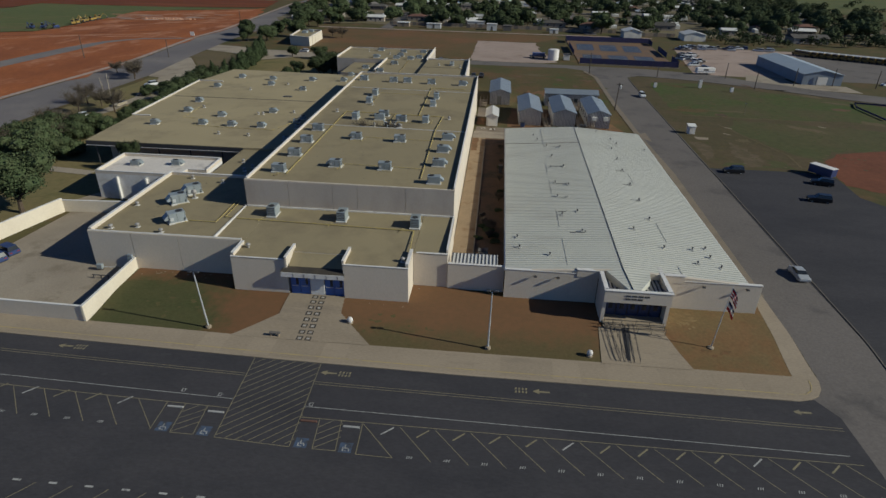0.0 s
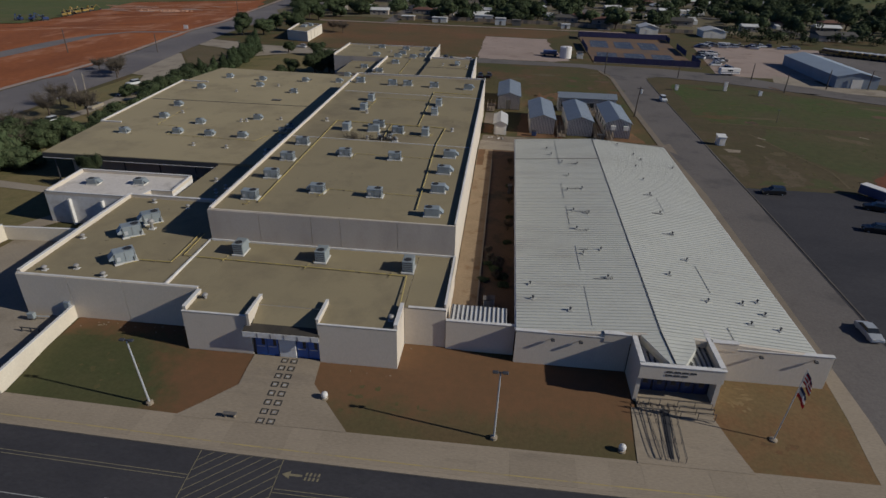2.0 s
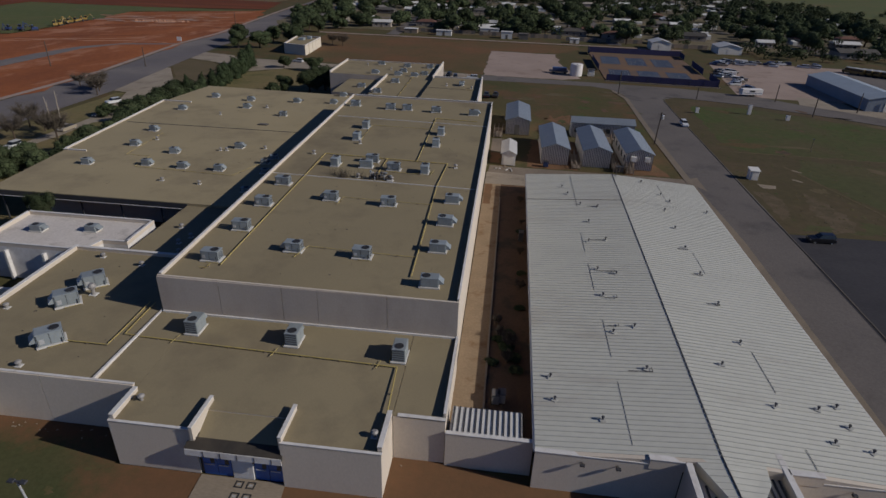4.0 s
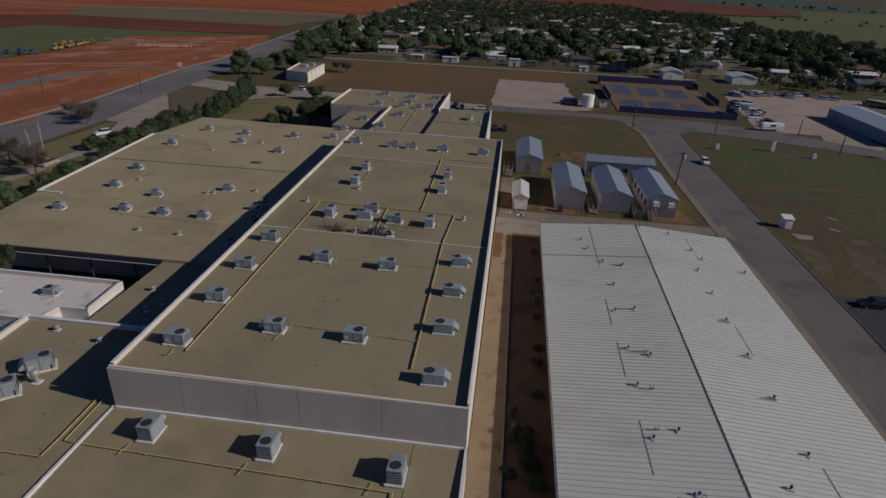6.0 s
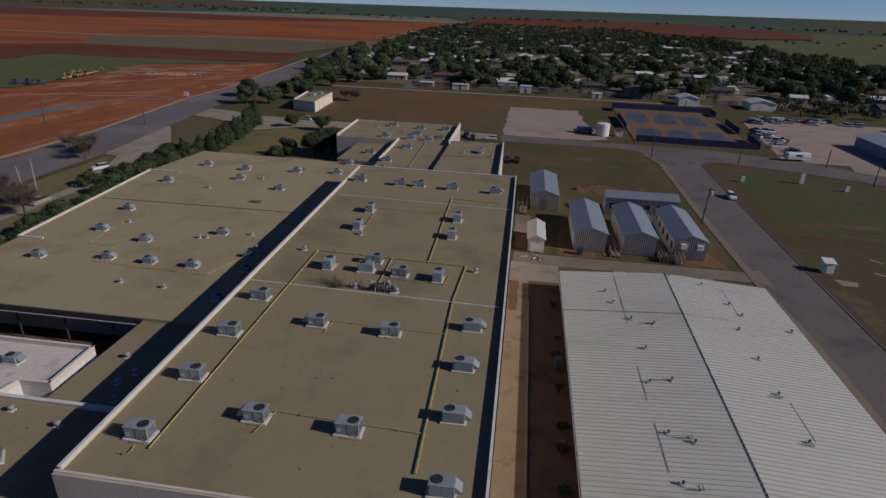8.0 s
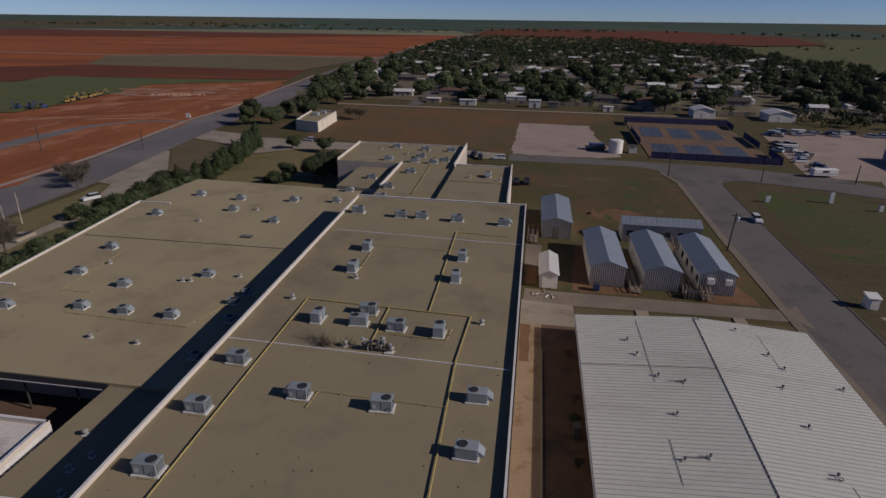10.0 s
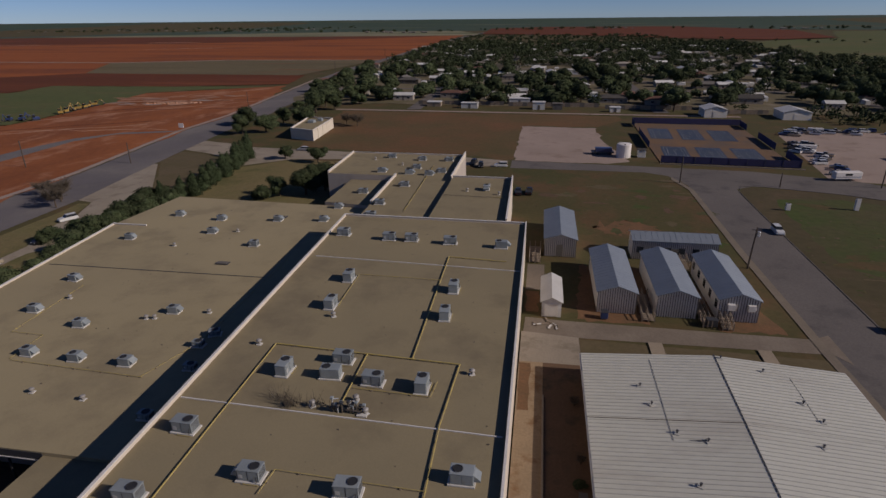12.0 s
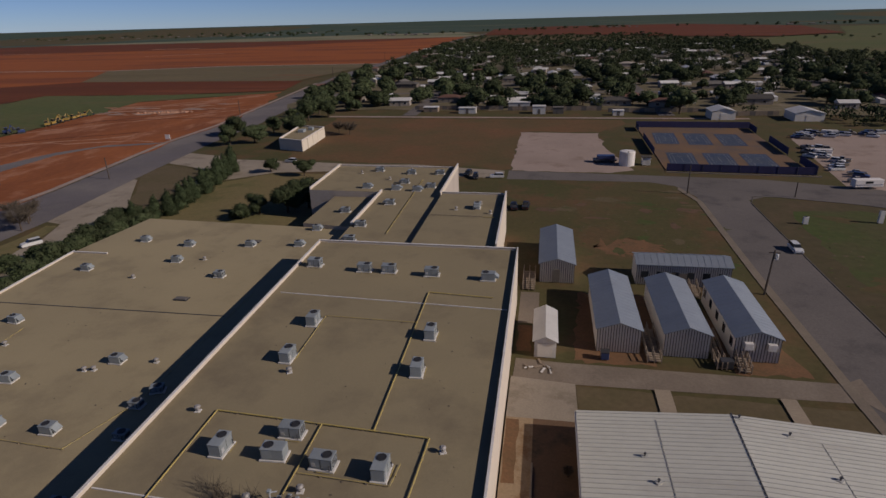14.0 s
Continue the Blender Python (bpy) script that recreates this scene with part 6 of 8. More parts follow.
for x, y, w, d in ((8.6, 87.0, 1.7, 0), (8.7, 79.3, 1.6, 0.4), (8.6, 73.9, 1.2, 0.5), (9.0, 62.6, 1.9, 0.5), (8.2, 69.0, 1.0, 0.3), (18.4, 86.3, 1.2, 0.3), (18.3, 80.2, 1.3, 0.3), (18.3, 74.3, 1.3, 0.2), (9.3, 97.4, 1.3, 0.2)):
    pr = thing("annex_roof_pipe", "thin dark pipe bracket on the ribbed metal roof", "pipe", "annex roof pipes")
    z = TOP - abs(x - AXR) * (TOP - EAVE) / (AXR - AX0)
    s = (TOP - EAVE) / (AXR - AX0) * (1 if x < AXR else -1)
    bm = bmesh.new()
    tube(bm, (x, y, z + 0.12), (x + w, y, z + w * s + 0.12), 0.03, n=6)
    tube(bm, (x + w, y, z + w * s + 0.12), (x + w, y + d + 0.05, z + w * s + 0.12), 0.03, n=6)
    part("pipe", bm, DARK_STEEL, pr)


# ---- portable classrooms ----
def classroom(x0, y0, x1, y1, along, eave, top, label, battens=True, windows=0):
    ob = thing("portable_classroom", label, "portable building", "portable classrooms")
    z0 = g(y0) - 0.05
    xm, ym = (x0 + x1) / 2, (y0 + y1) / 2
    i = 0.25
    bm = bmesh.new()
    if along == "y":
        prism(bm, rect(x0 + i, y0 + i, x1 - i, y1 - i), z0, eave)
        v = [bm.verts.new(p) for p in ((x0 + i, y0 + i, eave), (x1 - i, y0 + i, eave), (xm, y0 + i, top - 0.1), (x0 + i, y1 - i, eave), (x1 - i, y1 - i, eave), (xm, y1 - i, top - 0.1))]
        bm.faces.new(v[:3]), bm.faces.new(v[3:][::-1])
    else:
        prism(bm, rect(x0 + i, y0 + i, x1 - i, y1 - i), z0, eave)
    part("wall", bm, GREY_SIDING, ob)
    for s in (0, 1):
        bm = bmesh.new()
        if along == "y":
            xa = x0 if s == 0 else x1
            c = [(xa, y0, eave - 0.03), (xm, y0, top), (xm, y1, top), (xa, y1, eave - 0.03)]
        else:
            ya = y0 if s == 0 else y1
            c = [(x0, ya, eave - 0.03), (x1, ya, eave - 0.03), (x1, ym, top), (x0, ym, top)]
        lo = [bm.verts.new(p) for p in c]
        hi = [bm.verts.new((p[0], p[1], p[2] + 0.1)) for p in c]
        bm.faces.new(lo[::-1]), bm.faces.new(hi)
        for k in range(4):
            bm.faces.new((lo[k], lo[(k + 1) % 4], hi[(k + 1) % 4], hi[k]))
        roof = part("roof", bm, BLUE_METAL, ob)
        n = int((y1 - y0 if along == "y" else x1 - x0) / 0.9)
        bm = bmesh.new()
        for k in range(n):
            if along == "y":
                y = y0 + 0.45 + 0.9 * k
                tube(bm, (c[0][0], y, c[0][2] + 0.11), (xm, y, top + 0.11), 0.02, n=4)
            else:
                x = x0 + 0.45 + 0.9 * k
                tube(bm, (x, c[0][1], c[0][2] + 0.11), (x, ym, top + 0.11), 0.02, n=4)
        part("roof_ribs", bm, BLUE_METAL, roof)
    if battens:
        n = int((x1 - x0 - 2 * i) / 0.30)
        for k in range(n + 1):
            x = x0 + i + k * (x1 - x0 - 2 * i) / n
            zt = eave if along != "y" else eave + (top - 0.15 - eave) * (1 - abs(x - xm) / (xm - x0))
            boxes("batten", BATTEN, ob, (x - 0.042, y0 + i - 0.04, z0, x + 0.042, y0 + i, zt - 0.05))
    for k in range(windows):
        if along == "y":
            y = y0 + 1.6 + k * (y1 - y0 - 3) / max(1, windows - 1)
            w = boxes("window_frame", DARK_STEEL, ob, (x0 + i - 0.05, y - 0.5, 1.6, x0 + i, y + 0.5, 2.7))
            boxes("pane", WINDOW, w, (x0 + i - 0.06, y - 0.42, 1.68, x0 + i - 0.045, y + 0.42, 2.62))
        else:
            x = x0 + 1.4 + k * (x1 - x0 - 2.8) / max(1, windows - 1)
            w = boxes("window_frame", DARK_STEEL, ob, (x - 0.5, y0 + i - 0.06, 1.5, x + 0.5, y0 + i, 2.5))
            boxes("pane", WINDOW, w, (x - 0.42, y0 + i - 0.07, 1.58, x + 0.42, y0 + i - 0.055, 2.42))
    return ob


LAB = "grey portable classroom with blue-grey metal gable roof"
classroom(4.3, 126.4, 9.6, 141.7, "y", 3.35, 4.25, LAB + " and dark battens")
classroom(11.7, 126.2, 17.0, 141.5, "y", 3.35, 4.25, LAB + " and dark battens")
classroom(19.1, 126.2, 24.3, 141.4, "y", 3.35, 4.25, LAB + " and side windows", True, 5)
classroom(11.2, 145.6, 24.4, 150.4, "x", 3.5, 4.25, LAB + " set crosswise", True, 6)
classroom(-2.5, 144.8, 2.9, 160.0, "y", 3.35, 4.2, "grey portable classroom with blue-grey metal roof standing apart in grass")
cl = bpy.data.objects["portable_classroom.002"]
for x in (20.2, 22.6):
    boxes("wall_unit", COPING, cl, (x, 125.9, 2.1, x + 0.9, 126.45, 2.9), label="white wall air conditioner", bevel=0.03)
boxes("door", BATTEN, bpy.data.objects["portable_classroom.003"], (15.6, 145.36, 0.5, 16.6, 145.44, 2.5), (17.2, 145.36, 0.5, 18.2, 145.44, 2.5))
boxes("door", BATTEN, bpy.data.objects["portable_classroom.004"], (-0.4, 144.95, 0.5, 0.6, 145.03, 2.5), label="brown door")


def ramp(x0, y0, x1, y1, n):
    """A timber ramp of cross boards between two rails."""
    ob = thing("timber_ramp", "weathered timber ramp with rails beside a classroom", "ramp", "classroom ramps")
    for k in range(n):
        y = y0 + (y1 - y0) * (k + 0.5) / n
        z = g(y) + 0.12 + 0.5 * k / n
        boxes("board", WOOD, ob, (x0, y - 0.42 * (y1 - y0) / n, z - 0.05, x1, y + 0.42 * (y1 - y0) / n, z))
    for x in (x0, x1, (x0 + x1) / 2):
        bm = bmesh.new()
        tube(bm, (x, y0, g(y0) + 0.85), (x, y1, g(y1) + 1.5), 0.05, n=5)
        tube(bm, (x, y0, g(y0) + 0.45), (x, y1, g(y1) + 1.1), 0.05, n=5)
        part("rail", bm, WOOD, ob)
        for t in (0.0, 0.33, 0.66, 1.0):
            y = y0 + (y1 - y0) * t
            boxes("post", WOOD, ob, (x - 0.05, y - 0.05, g(y) - 0.05, x + 0.05, y + 0.05, g(y) + 0.9 + 0.6 * t))


ramp(10.0, 124.8, 11.5, 131.5, 14)
ramp(17.2, 124.3, 18.2, 131.0, 14)
ramp(19.4, 123.9, 20.6, 126.2, 6)
ramp(17.4, 142.0, 19.4, 145.2, 8)
ramp(-4.6, 142.0, -2.9, 147.5, 10)

shed = thing("garden_shed", "small white shed with pale metal gable roof beside the gym wall", "shed")
bm = bmesh.new()
prism(bm, rect(-2.55, 124.5, -0.1, 131.9), 0.35, 2.5)
v = [bm.verts.new(p) for p in ((-2.55, 124.5, 2.5), (-0.1, 124.5, 2.5), (-1.33, 124.5, 3.05))]
bm.faces.new(v)
part("wall", bm, COPING, shed)
for xa in (-2.8, 0.12):
    bm = bmesh.new()
    c = [(xa, 124.2, 2.45), (-1.34, 124.2, 3.15), (-1.34, 132.2, 3.15), (xa, 132.2, 2.45)]
    lo = [bm.verts.new(p) for p in c]
    hi = [bm.verts.new((p[0], p[1], p[2] + 0.08)) for p in c]
    bm.faces.new(lo[::-1]), bm.faces.new(hi)
    for k in range(4):
        bm.faces.new((lo[k], lo[(k + 1) % 4], hi[(k + 1) % 4], hi[k]))
    part("roof", bm, WHITE_METAL, shed)
boxes("door", GREY_SIDING, shed, (-2.2, 124.42, 0.45, -0.5, 124.5, 2.2), label="grey double door")
for x, y, w, h, m in ((4.9, 124.6, 0.9, 0.9, CAR_BLUE), (17.6, 124.4, 1.3, 0.9, DARK_STEEL)):
    b = thing("waste_bin", "dark blue wheeled waste bin on bare earth", "bin", "classroom bins")
    boxes("body", m, b, (x, y, g(y), x + w, y + 0.9, g(y) + h), bevel=0.06)
    boxes("lid", DARK_STEEL, b, (x - 0.03, y - 0.03, g(y) + h, x + w + 0.03, y + 0.93, g(y) + h + 0.08), bevel=0.02)
rng = random.Random(9)
for k in range(9):
    x, y = rng.uniform(-3.6, -0.2), rng.uniform(121.6, 123.6)
    d = tagged(boxes("scrap_board", COPING if k % 2 else WOOD, None, (-0.5, -0.12, 0, 0.5, 0.12, 0.06)), "pale scrap board lying on the drive", "scrap", "scrap boards")
    d.matrix_basis = pose(x, y, g(y) + 0.001, 0, 0, rng.uniform(0, 180))


# ---- posts, lamps, flags, poles ----
def lamp_post(x, y, h, lean):
    ob = thing("street_lamp", "slim pale steel lamp post with dark box head on the lawn", "street lamp", "lawn lamps")
    z = g(y)
    bm = bmesh.new()
    tube(bm, (x, y, z - 0.05), (x + lean[0], y + lean[1], h), 0.09, 0.06, 10)
    part("pole", bm, STEEL, ob)
    bm = bmesh.new()
    lathe(bm, [(0.28, 0), (0.28, 0.25), (0.18, 0.3)], 12, (x, y, z - 0.05))
    part("base", bm, CONCRETE, ob)
    x, y = x + lean[0], y + lean[1]
    for s in (-1, 1):
        boxes("head", DARK_STEEL, ob, (x + s * 0.36 - 0.21, y - 0.15, h - 0.03, x + s * 0.36 + 0.21, y + 0.15, h + 0.11), bevel=0.04)
    boxes("bracket", DARK_STEEL, ob, (x - 0.5, y - 0.05, h, x + 0.5, y + 0.05, h + 0.08))


lamp_post(-27.8, 44.5, 6.4, (-0.35, -0.22))
lamp_post(-0.03, 44.4, 6.4, (0.08, 0.0))
flagpole = thing("flagpole", "thin pale flagpole with two limp flags on the lawn", "flagpole")
bm = bmesh.new()
tube(bm, (21.45, 46.9, 0), (21.98, 46.95, 7.1), 0.05, 0.035, 8)
part("pole", bm, STEEL, flagpole)
bm = bmesh.new()
lathe(bm, [(0.3, 0), (0.3, 0.12), (0.1, 0.2)], 12, (21.45, 46.9, g(46.9) - 0.05))
part("base", bm, CONCRETE, flagpole)


def flag(z1, drop, colours):
    """Cloth hanging in folds from the pole, in strips of colour."""
    for k, m in enumerate(colours):
        bm = bmesh.new()
        z0 = z1 - drop * (k + 1) / len(colours)
        za = z1 - drop * k / len(colours)
        cols = []
        for i in range(9):
            s = i / 8
            y = 47.0 + 0.14 * math.sin(s * 9 + k * 0.4)
            droop = 1.15 * s ** 1.3
            cols.append((bm.verts.new((21.98 + s * 0.75, y, za - droop)), bm.verts.new((21.98 + s * 0.7, y + 0.02, z0 - droop))))
        for a, b in zip(cols, cols[1:]):
            bm.faces.new((a[0], b[0], b[1], a[1]))
        bmesh.ops.solidify(bm, geom=bm.faces[:], thickness=0.015)
        part("flag_strip", bm, m, flagpole)


flag(6.9, 1.0, [FLAG_BLUE, FLAG_RED, FLAG_WHITE, FLAG_RED, FLAG_WHITE, FLAG_RED])
flag(5.5, 0.95, [FLAG_BLUE, FLAG_WHITE, FLAG_RED])

for x, y, m in ((-14.0, 46.8, COPING), (9.6, 44.4, COPING)):
    b = thing("bollard_lamp", "stubby round-topped pale bollard light beside the walk", "bollard", "walk bollards")
    bm = bmesh.new()
    lathe(bm, [(0.2, -0.05), (0.2, 0.22), (0.27, 0.26), (0.29, 0.4), (0.22, 0.56), (0.08, 0.63)], 12, (x, y, g(y)))
    part("dome", bm, m, b)
    bm = bmesh.new()
    lathe(bm, [(0.3, -0.05), (0.3, 0.06), (0.22, 0.1)], 12, (x, y, g(y)))
    part("foot", bm, CONCRETE, b)


bench = thing("street_bench", "low dark bench on the entrance walk", "bench")
boxes("seat", BATTEN, bench, (-21.35, 43.75, 0.35, -20.25, 44.1, 0.43), bevel=0.02)
for x in (-21.2, -20.5):
    boxes("leg", CONCRETE, bench, (x, 43.8, 0.0, x + 0.12, 44.05, 0.35))


def utility_pole(x, y, h, lean=(0, 0), arm=True):
    ob = thing("utility_pole", "dark wooden utility pole beside the road", "utility pole", "utility poles")
    bm = bmesh.new()
    tube(bm, (x, y, g(y) - 0.2), (x + lean[0], y + lean[1], h), 0.16, 0.11, 8)
    part("pole", bm, POLE_WOOD, ob)
    if arm:
        bm = bmesh.new()
        lathe(bm, [(0.2, -0.45), (0.24, -0.4), (0.24, 0.3), (0.2, 0.35)], 10, (x + lean[0] * 0.88 + 0.38, y, h * 0.86))
        part("transformer", bm, STEEL, ob)
        boxes("crossarm", POLE_WOOD, ob, (x + lean[0] * 0.97 - 0.7, y - 0.06, h - 0.5, x + lean[0] * 0.97 + 0.7, y + 0.06, h - 0.38))


utility_pole(28.3, 144.4, 7.0, (0.3, 0))
for x, y, h in ((28.4, 193.9, 6.6), (49.5, 193.0, 3.6), (73.9, 178.6, 5.2), (71.0, 194.9, 5.0), (88, 186, 5.5), (100, 188, 5.5), (112, 187, 5.5), (-138, 188, 7.5), (-113, 196, 6.0), (-131, 300, 7.0), (-150, 470, 8), (-158, 640, 8)):
    utility_pole(x, y, h, (0, 0), False)


for x, y, lean in ((-93.0, 130.0, 0.5), (-95.2, 135.0, -0.2)):
    snag = thing("dead_tree", "pale bleached dead tree standing beside the drive", "tree", "dead trees")
    bm = bmesh.new()
    tube(bm, (x, y, 0.2), (x - lean, y, 6.2), 0.15, 0.08, 7)
    part("trunk", bm, PALE_TRUNK, snag)
    bm = bmesh.new()
    tube(bm, (x - 0.6 * lean, y, 4.0), (x - lean + 0.5, y, 5.6), 0.06, 0.03, 5)
    part("limb", bm, PALE_TRUNK, snag)


# ---- vehicles ----
def car(colour, label, kind="sedan", name="car"):
    """A car along +y, origin on the ground in its middle."""
    ob = thing(name, label, "car" if kind != "pickup" else "pickup truck", "parked cars")
    L, W = {"sedan": (4.6, 1.8), "suv": (4.8, 1.9), "pickup": (5.5, 1.95), "van": (5.4, 2.0)}[kind]
    l, w = L / 2, W / 2
    hood, roof = {"sedan": (0.95, 1.42), "suv": (1.08, 1.75), "pickup": (1.1, 1.8), "van": (1.15, 2.1)}[kind]
    side = [(-l, 0.45), (-l + 0.08, hood - 0.12), (-l + 0.5, hood), (l - 1.1, hood), (l - 0.12, hood - 0.2), (l, 0.5), (l - 0.05, 0.28), (-l + 0.05, 0.28)]
    bm = bmesh.new()
    rings = []
    for x, f in ((-w, 0.93), (-w * 0.9, 1.0), (w * 0.9, 1.0), (w, 0.93)):
        rings.append([bm.verts.new((x, y * (0.985 if abs(x) == w else 1), 0.28 + (z - 0.28) * f)) for y, z in side])
    for a, b in zip(rings, rings[1:]):
        for i in range(len(side)):
            bm.faces.new((a[i], a[(i + 1) % len(side)], b[(i + 1) % len(side)], b[i]))
    bm.faces.new(rings[0]), bm.faces.new(rings[-1][::-1])
    part("body", bm, colour, ob)
    cab = {"sedan": (-1.75, -1.0, 0.35, 1.05), "suv": (-2.3, -2.0, 0.35, 1.05), "pickup": (-0.5, -0.3, 0.9, 1.5), "van": (-2.6, -2.45, 1.0, 1.7)}[kind]
    bm = bmesh.new()
    v = []
    for x, t in ((-1, 0), (1, 0), (1, 1), (-1, 1)):
        wx = w * (0.9 if t == 0 else 0.9)
        v.append(x * wx)
    lo = [bm.verts.new(p) for p in ((-w * 0.9, cab[0], hood - 0.04), (w * 0.9, cab[0], hood - 0.04), (w * 0.9, cab[3], hood - 0.04), (-w * 0.9, cab[3], hood - 0.04))]
    hi = [bm.verts.new(p) for p in ((-w * 0.74, cab[1], roof - 0.05), (w * 0.74, cab[1], roof - 0.05), (w * 0.74, cab[2], roof - 0.05), (-w * 0.74, cab[2], roof - 0.05))]
    for i in range(4):
        bm.faces.new((lo[i], lo[(i + 1) % 4], hi[(i + 1) % 4], hi[i]))
    bm.faces.new(lo[::-1]), bm.faces.new(hi)
    part("cabin_glass", bm, CAR_GLASS, ob, "dark tinted glass")
    boxes("roof_panel", colour, ob, (-w * 0.76, cab[1] - 0.05, roof - 0.05, w * 0.76, cab[2] + 0.05, roof), bevel=0.025)
    if kind == "pickup":
        boxes("truck_bed", DARK_STEEL, ob, (-w * 0.8, -l + 0.15, hood - 0.01, w * 0.8, -0.65, hood + 0.015))
    for x in (-w + 0.02, w - 0.24):
        for y in (-l + 0.85, l - 0.9):
            bm = bmesh.new()
            tube(bm, (x, y, 0.33), (x + 0.22, y, 0.33), 0.33, n=14)
            wheel = part("wheel", bm, RUBBER, ob)
            bm = bmesh.new()
            tube(bm, (x - 0.01, y, 0.33), (x + 0.23, y, 0.33), 0.2, n=10)
            part("rim", bm, STEEL, wheel)
    for x in (-w + 0.15, w - 0.55):
        boxes("headlight", CURB_WHITE, ob, (x, l - 0.14, 0.62, x + 0.4, l - 0.02, 0.76))
        boxes("tail_light", CAR_RED, ob, (x, -l - 0.01, 0.66, x + 0.4, -l + 0.1, 0.8))
    return ob


TRUE = Matrix.Diagonal((1 / U, 1 / U, 1 / U, 1))


def park(ob, x, y, turn, z=None):
    ob.matrix_basis = pose(x, y, (g(y) - 0.1 if z is None else z), 0, 0, turn) @ TRUE
    return ob


silver = car(CAR_SILVER, "silver sedan parked at the kerb of the grey street")
park(silver, 36.3, 62.6, 180)
white = car(CAR_WHITE, "white saloon car parked at the street edge", "suv")
park(white, 38.4, 161.8, 180)
black = car(CAR_BLACK, "black car parked on dark asphalt", "suv")
park(black, 41.6, 100.6, 92)
for x, y, a in ((50.4, 88.3, 78), (54.6, 96.4, 70), (-18.6, 203.8, 185), (-20.8, 206.5, 170), (-118, 276, -3), (-89.0, 139.2, 168)):
    copy_thing(black, pose(x, y, g(y) - 0.09, 0, 0, a))
truck = car(CAR_BLACK, "dark pickup truck parked behind the school", "pickup", "pickup_truck")
park(truck, -8.0, 180.3, 5)
copy_thing(truck, pose(-5.6, 180.9, 0.35, 0, 0, -4))
for x, y, a in ((-13.5, 204.6, 95), (-72.3, 217.3, 80), (-93.6, 150.6, 150), (-89.6, 115.5, 175), (66.5, 231, 40), (75, 258, 80), (118, 192, 100)):
    copy_thing(white, pose(x, y, g(y) - 0.1, 0, 0, a))
blue = car(CAR_BLUE, "dark blue car parked in the concrete yard", "suv")
park(blue, -58.4, 56.0, 70, 0.36)
copy_thing(blue, pose(-58.4, 54.2, 0.36, 0, 0, 65))
tan = car(CAR_TAN, "tan pickup truck parked by the trees", "pickup", "pickup_truck")
park(tan, -88.6, 128.2, 178, 0.33)
for x, y, a in ((68, 236, 30), (70, 242, 200)):
    copy_thing(tan, pose(x, y, 0.33, 0, 0, a))

trailer = thing("box_trailer", "blue box trailer with white roof beside the ball field", "trailer")
boxes("body", CAR_BLUE, trailer, (-1.1, -2.9, 0.5, 1.1, 2.9, 2.45), bevel=0.05)
boxes("roof", TANK_WHITE, trailer, (-1.15, -2.95, 2.45, 1.15, 2.95, 2.55), bevel=0.02)
for x in (-1.05, 0.85):
    for y in (-0.5, 0.4):
        bm = bmesh.new()
        tube(bm, (x, y, 0.35), (x + 0.2, y, 0.35), 0.35, n=12)
        part("wheel", bm, RUBBER, trailer)
trailer.matrix_basis = pose(56.7, 101.2, g(101) - 0.09, 0, 0, 32) @ TRUE

booth = thing("ticket_booth", "small white booth with shallow roof on a concrete pad", "booth")
boxes("wall", TANK_WHITE, booth, (40.6, 125.4, 0.3, 42.0, 126.8, 1.95), bevel=0.02)
bm = bmesh.new()
prism(bm, rect(40.45, 125.25, 42.15, 126.95), 1.95, 2.2, top=[2.02, 2.02, 2.3, 2.3])
part("roof", bm, WHITE_METAL, booth)
boxes("door", GREY_SIDING, booth, (40.9, 125.34, 0.45, 41.5, 125.4, 1.8))
boxes("window", WINDOW, booth, (42.0, 125.7, 1.0, 42.05, 126.4, 1.6))
setting(sheet("booth_pad", [(41.2, 123.4), (44.2, 123.0), (43.6, 121.4), (41.5, 121.3)], CONCRETE, -0.09), "small concrete pad in the grass", "pad")
for x, y, h in ((44.9, 175.5, 1.3), (65.5, 172.8, 1.2), (58.0, 177.2, 2.3), (59.2, 145.6, 2.6)):
    b = thing("field_post", "short white marker box on the sports field", "marker", "field markers")
    boxes("body", TANK_WHITE if h < 2.5 else PAINT_YELLOW, b, (x - (0.4 if h < 2.5 else 0.06), y - 0.3, g(y) - 0.05, x + (0.4 if h < 2.5 else 0.06), y + (0.3 if h < 2.5 else -0.2), g(y) + h), bevel=0.02)
    boxes("cap", DARK_STEEL, b, (x - 0.25, y - 0.2, g(y) + h, x + 0.25, y + 0.2, g(y) + h + 0.06))

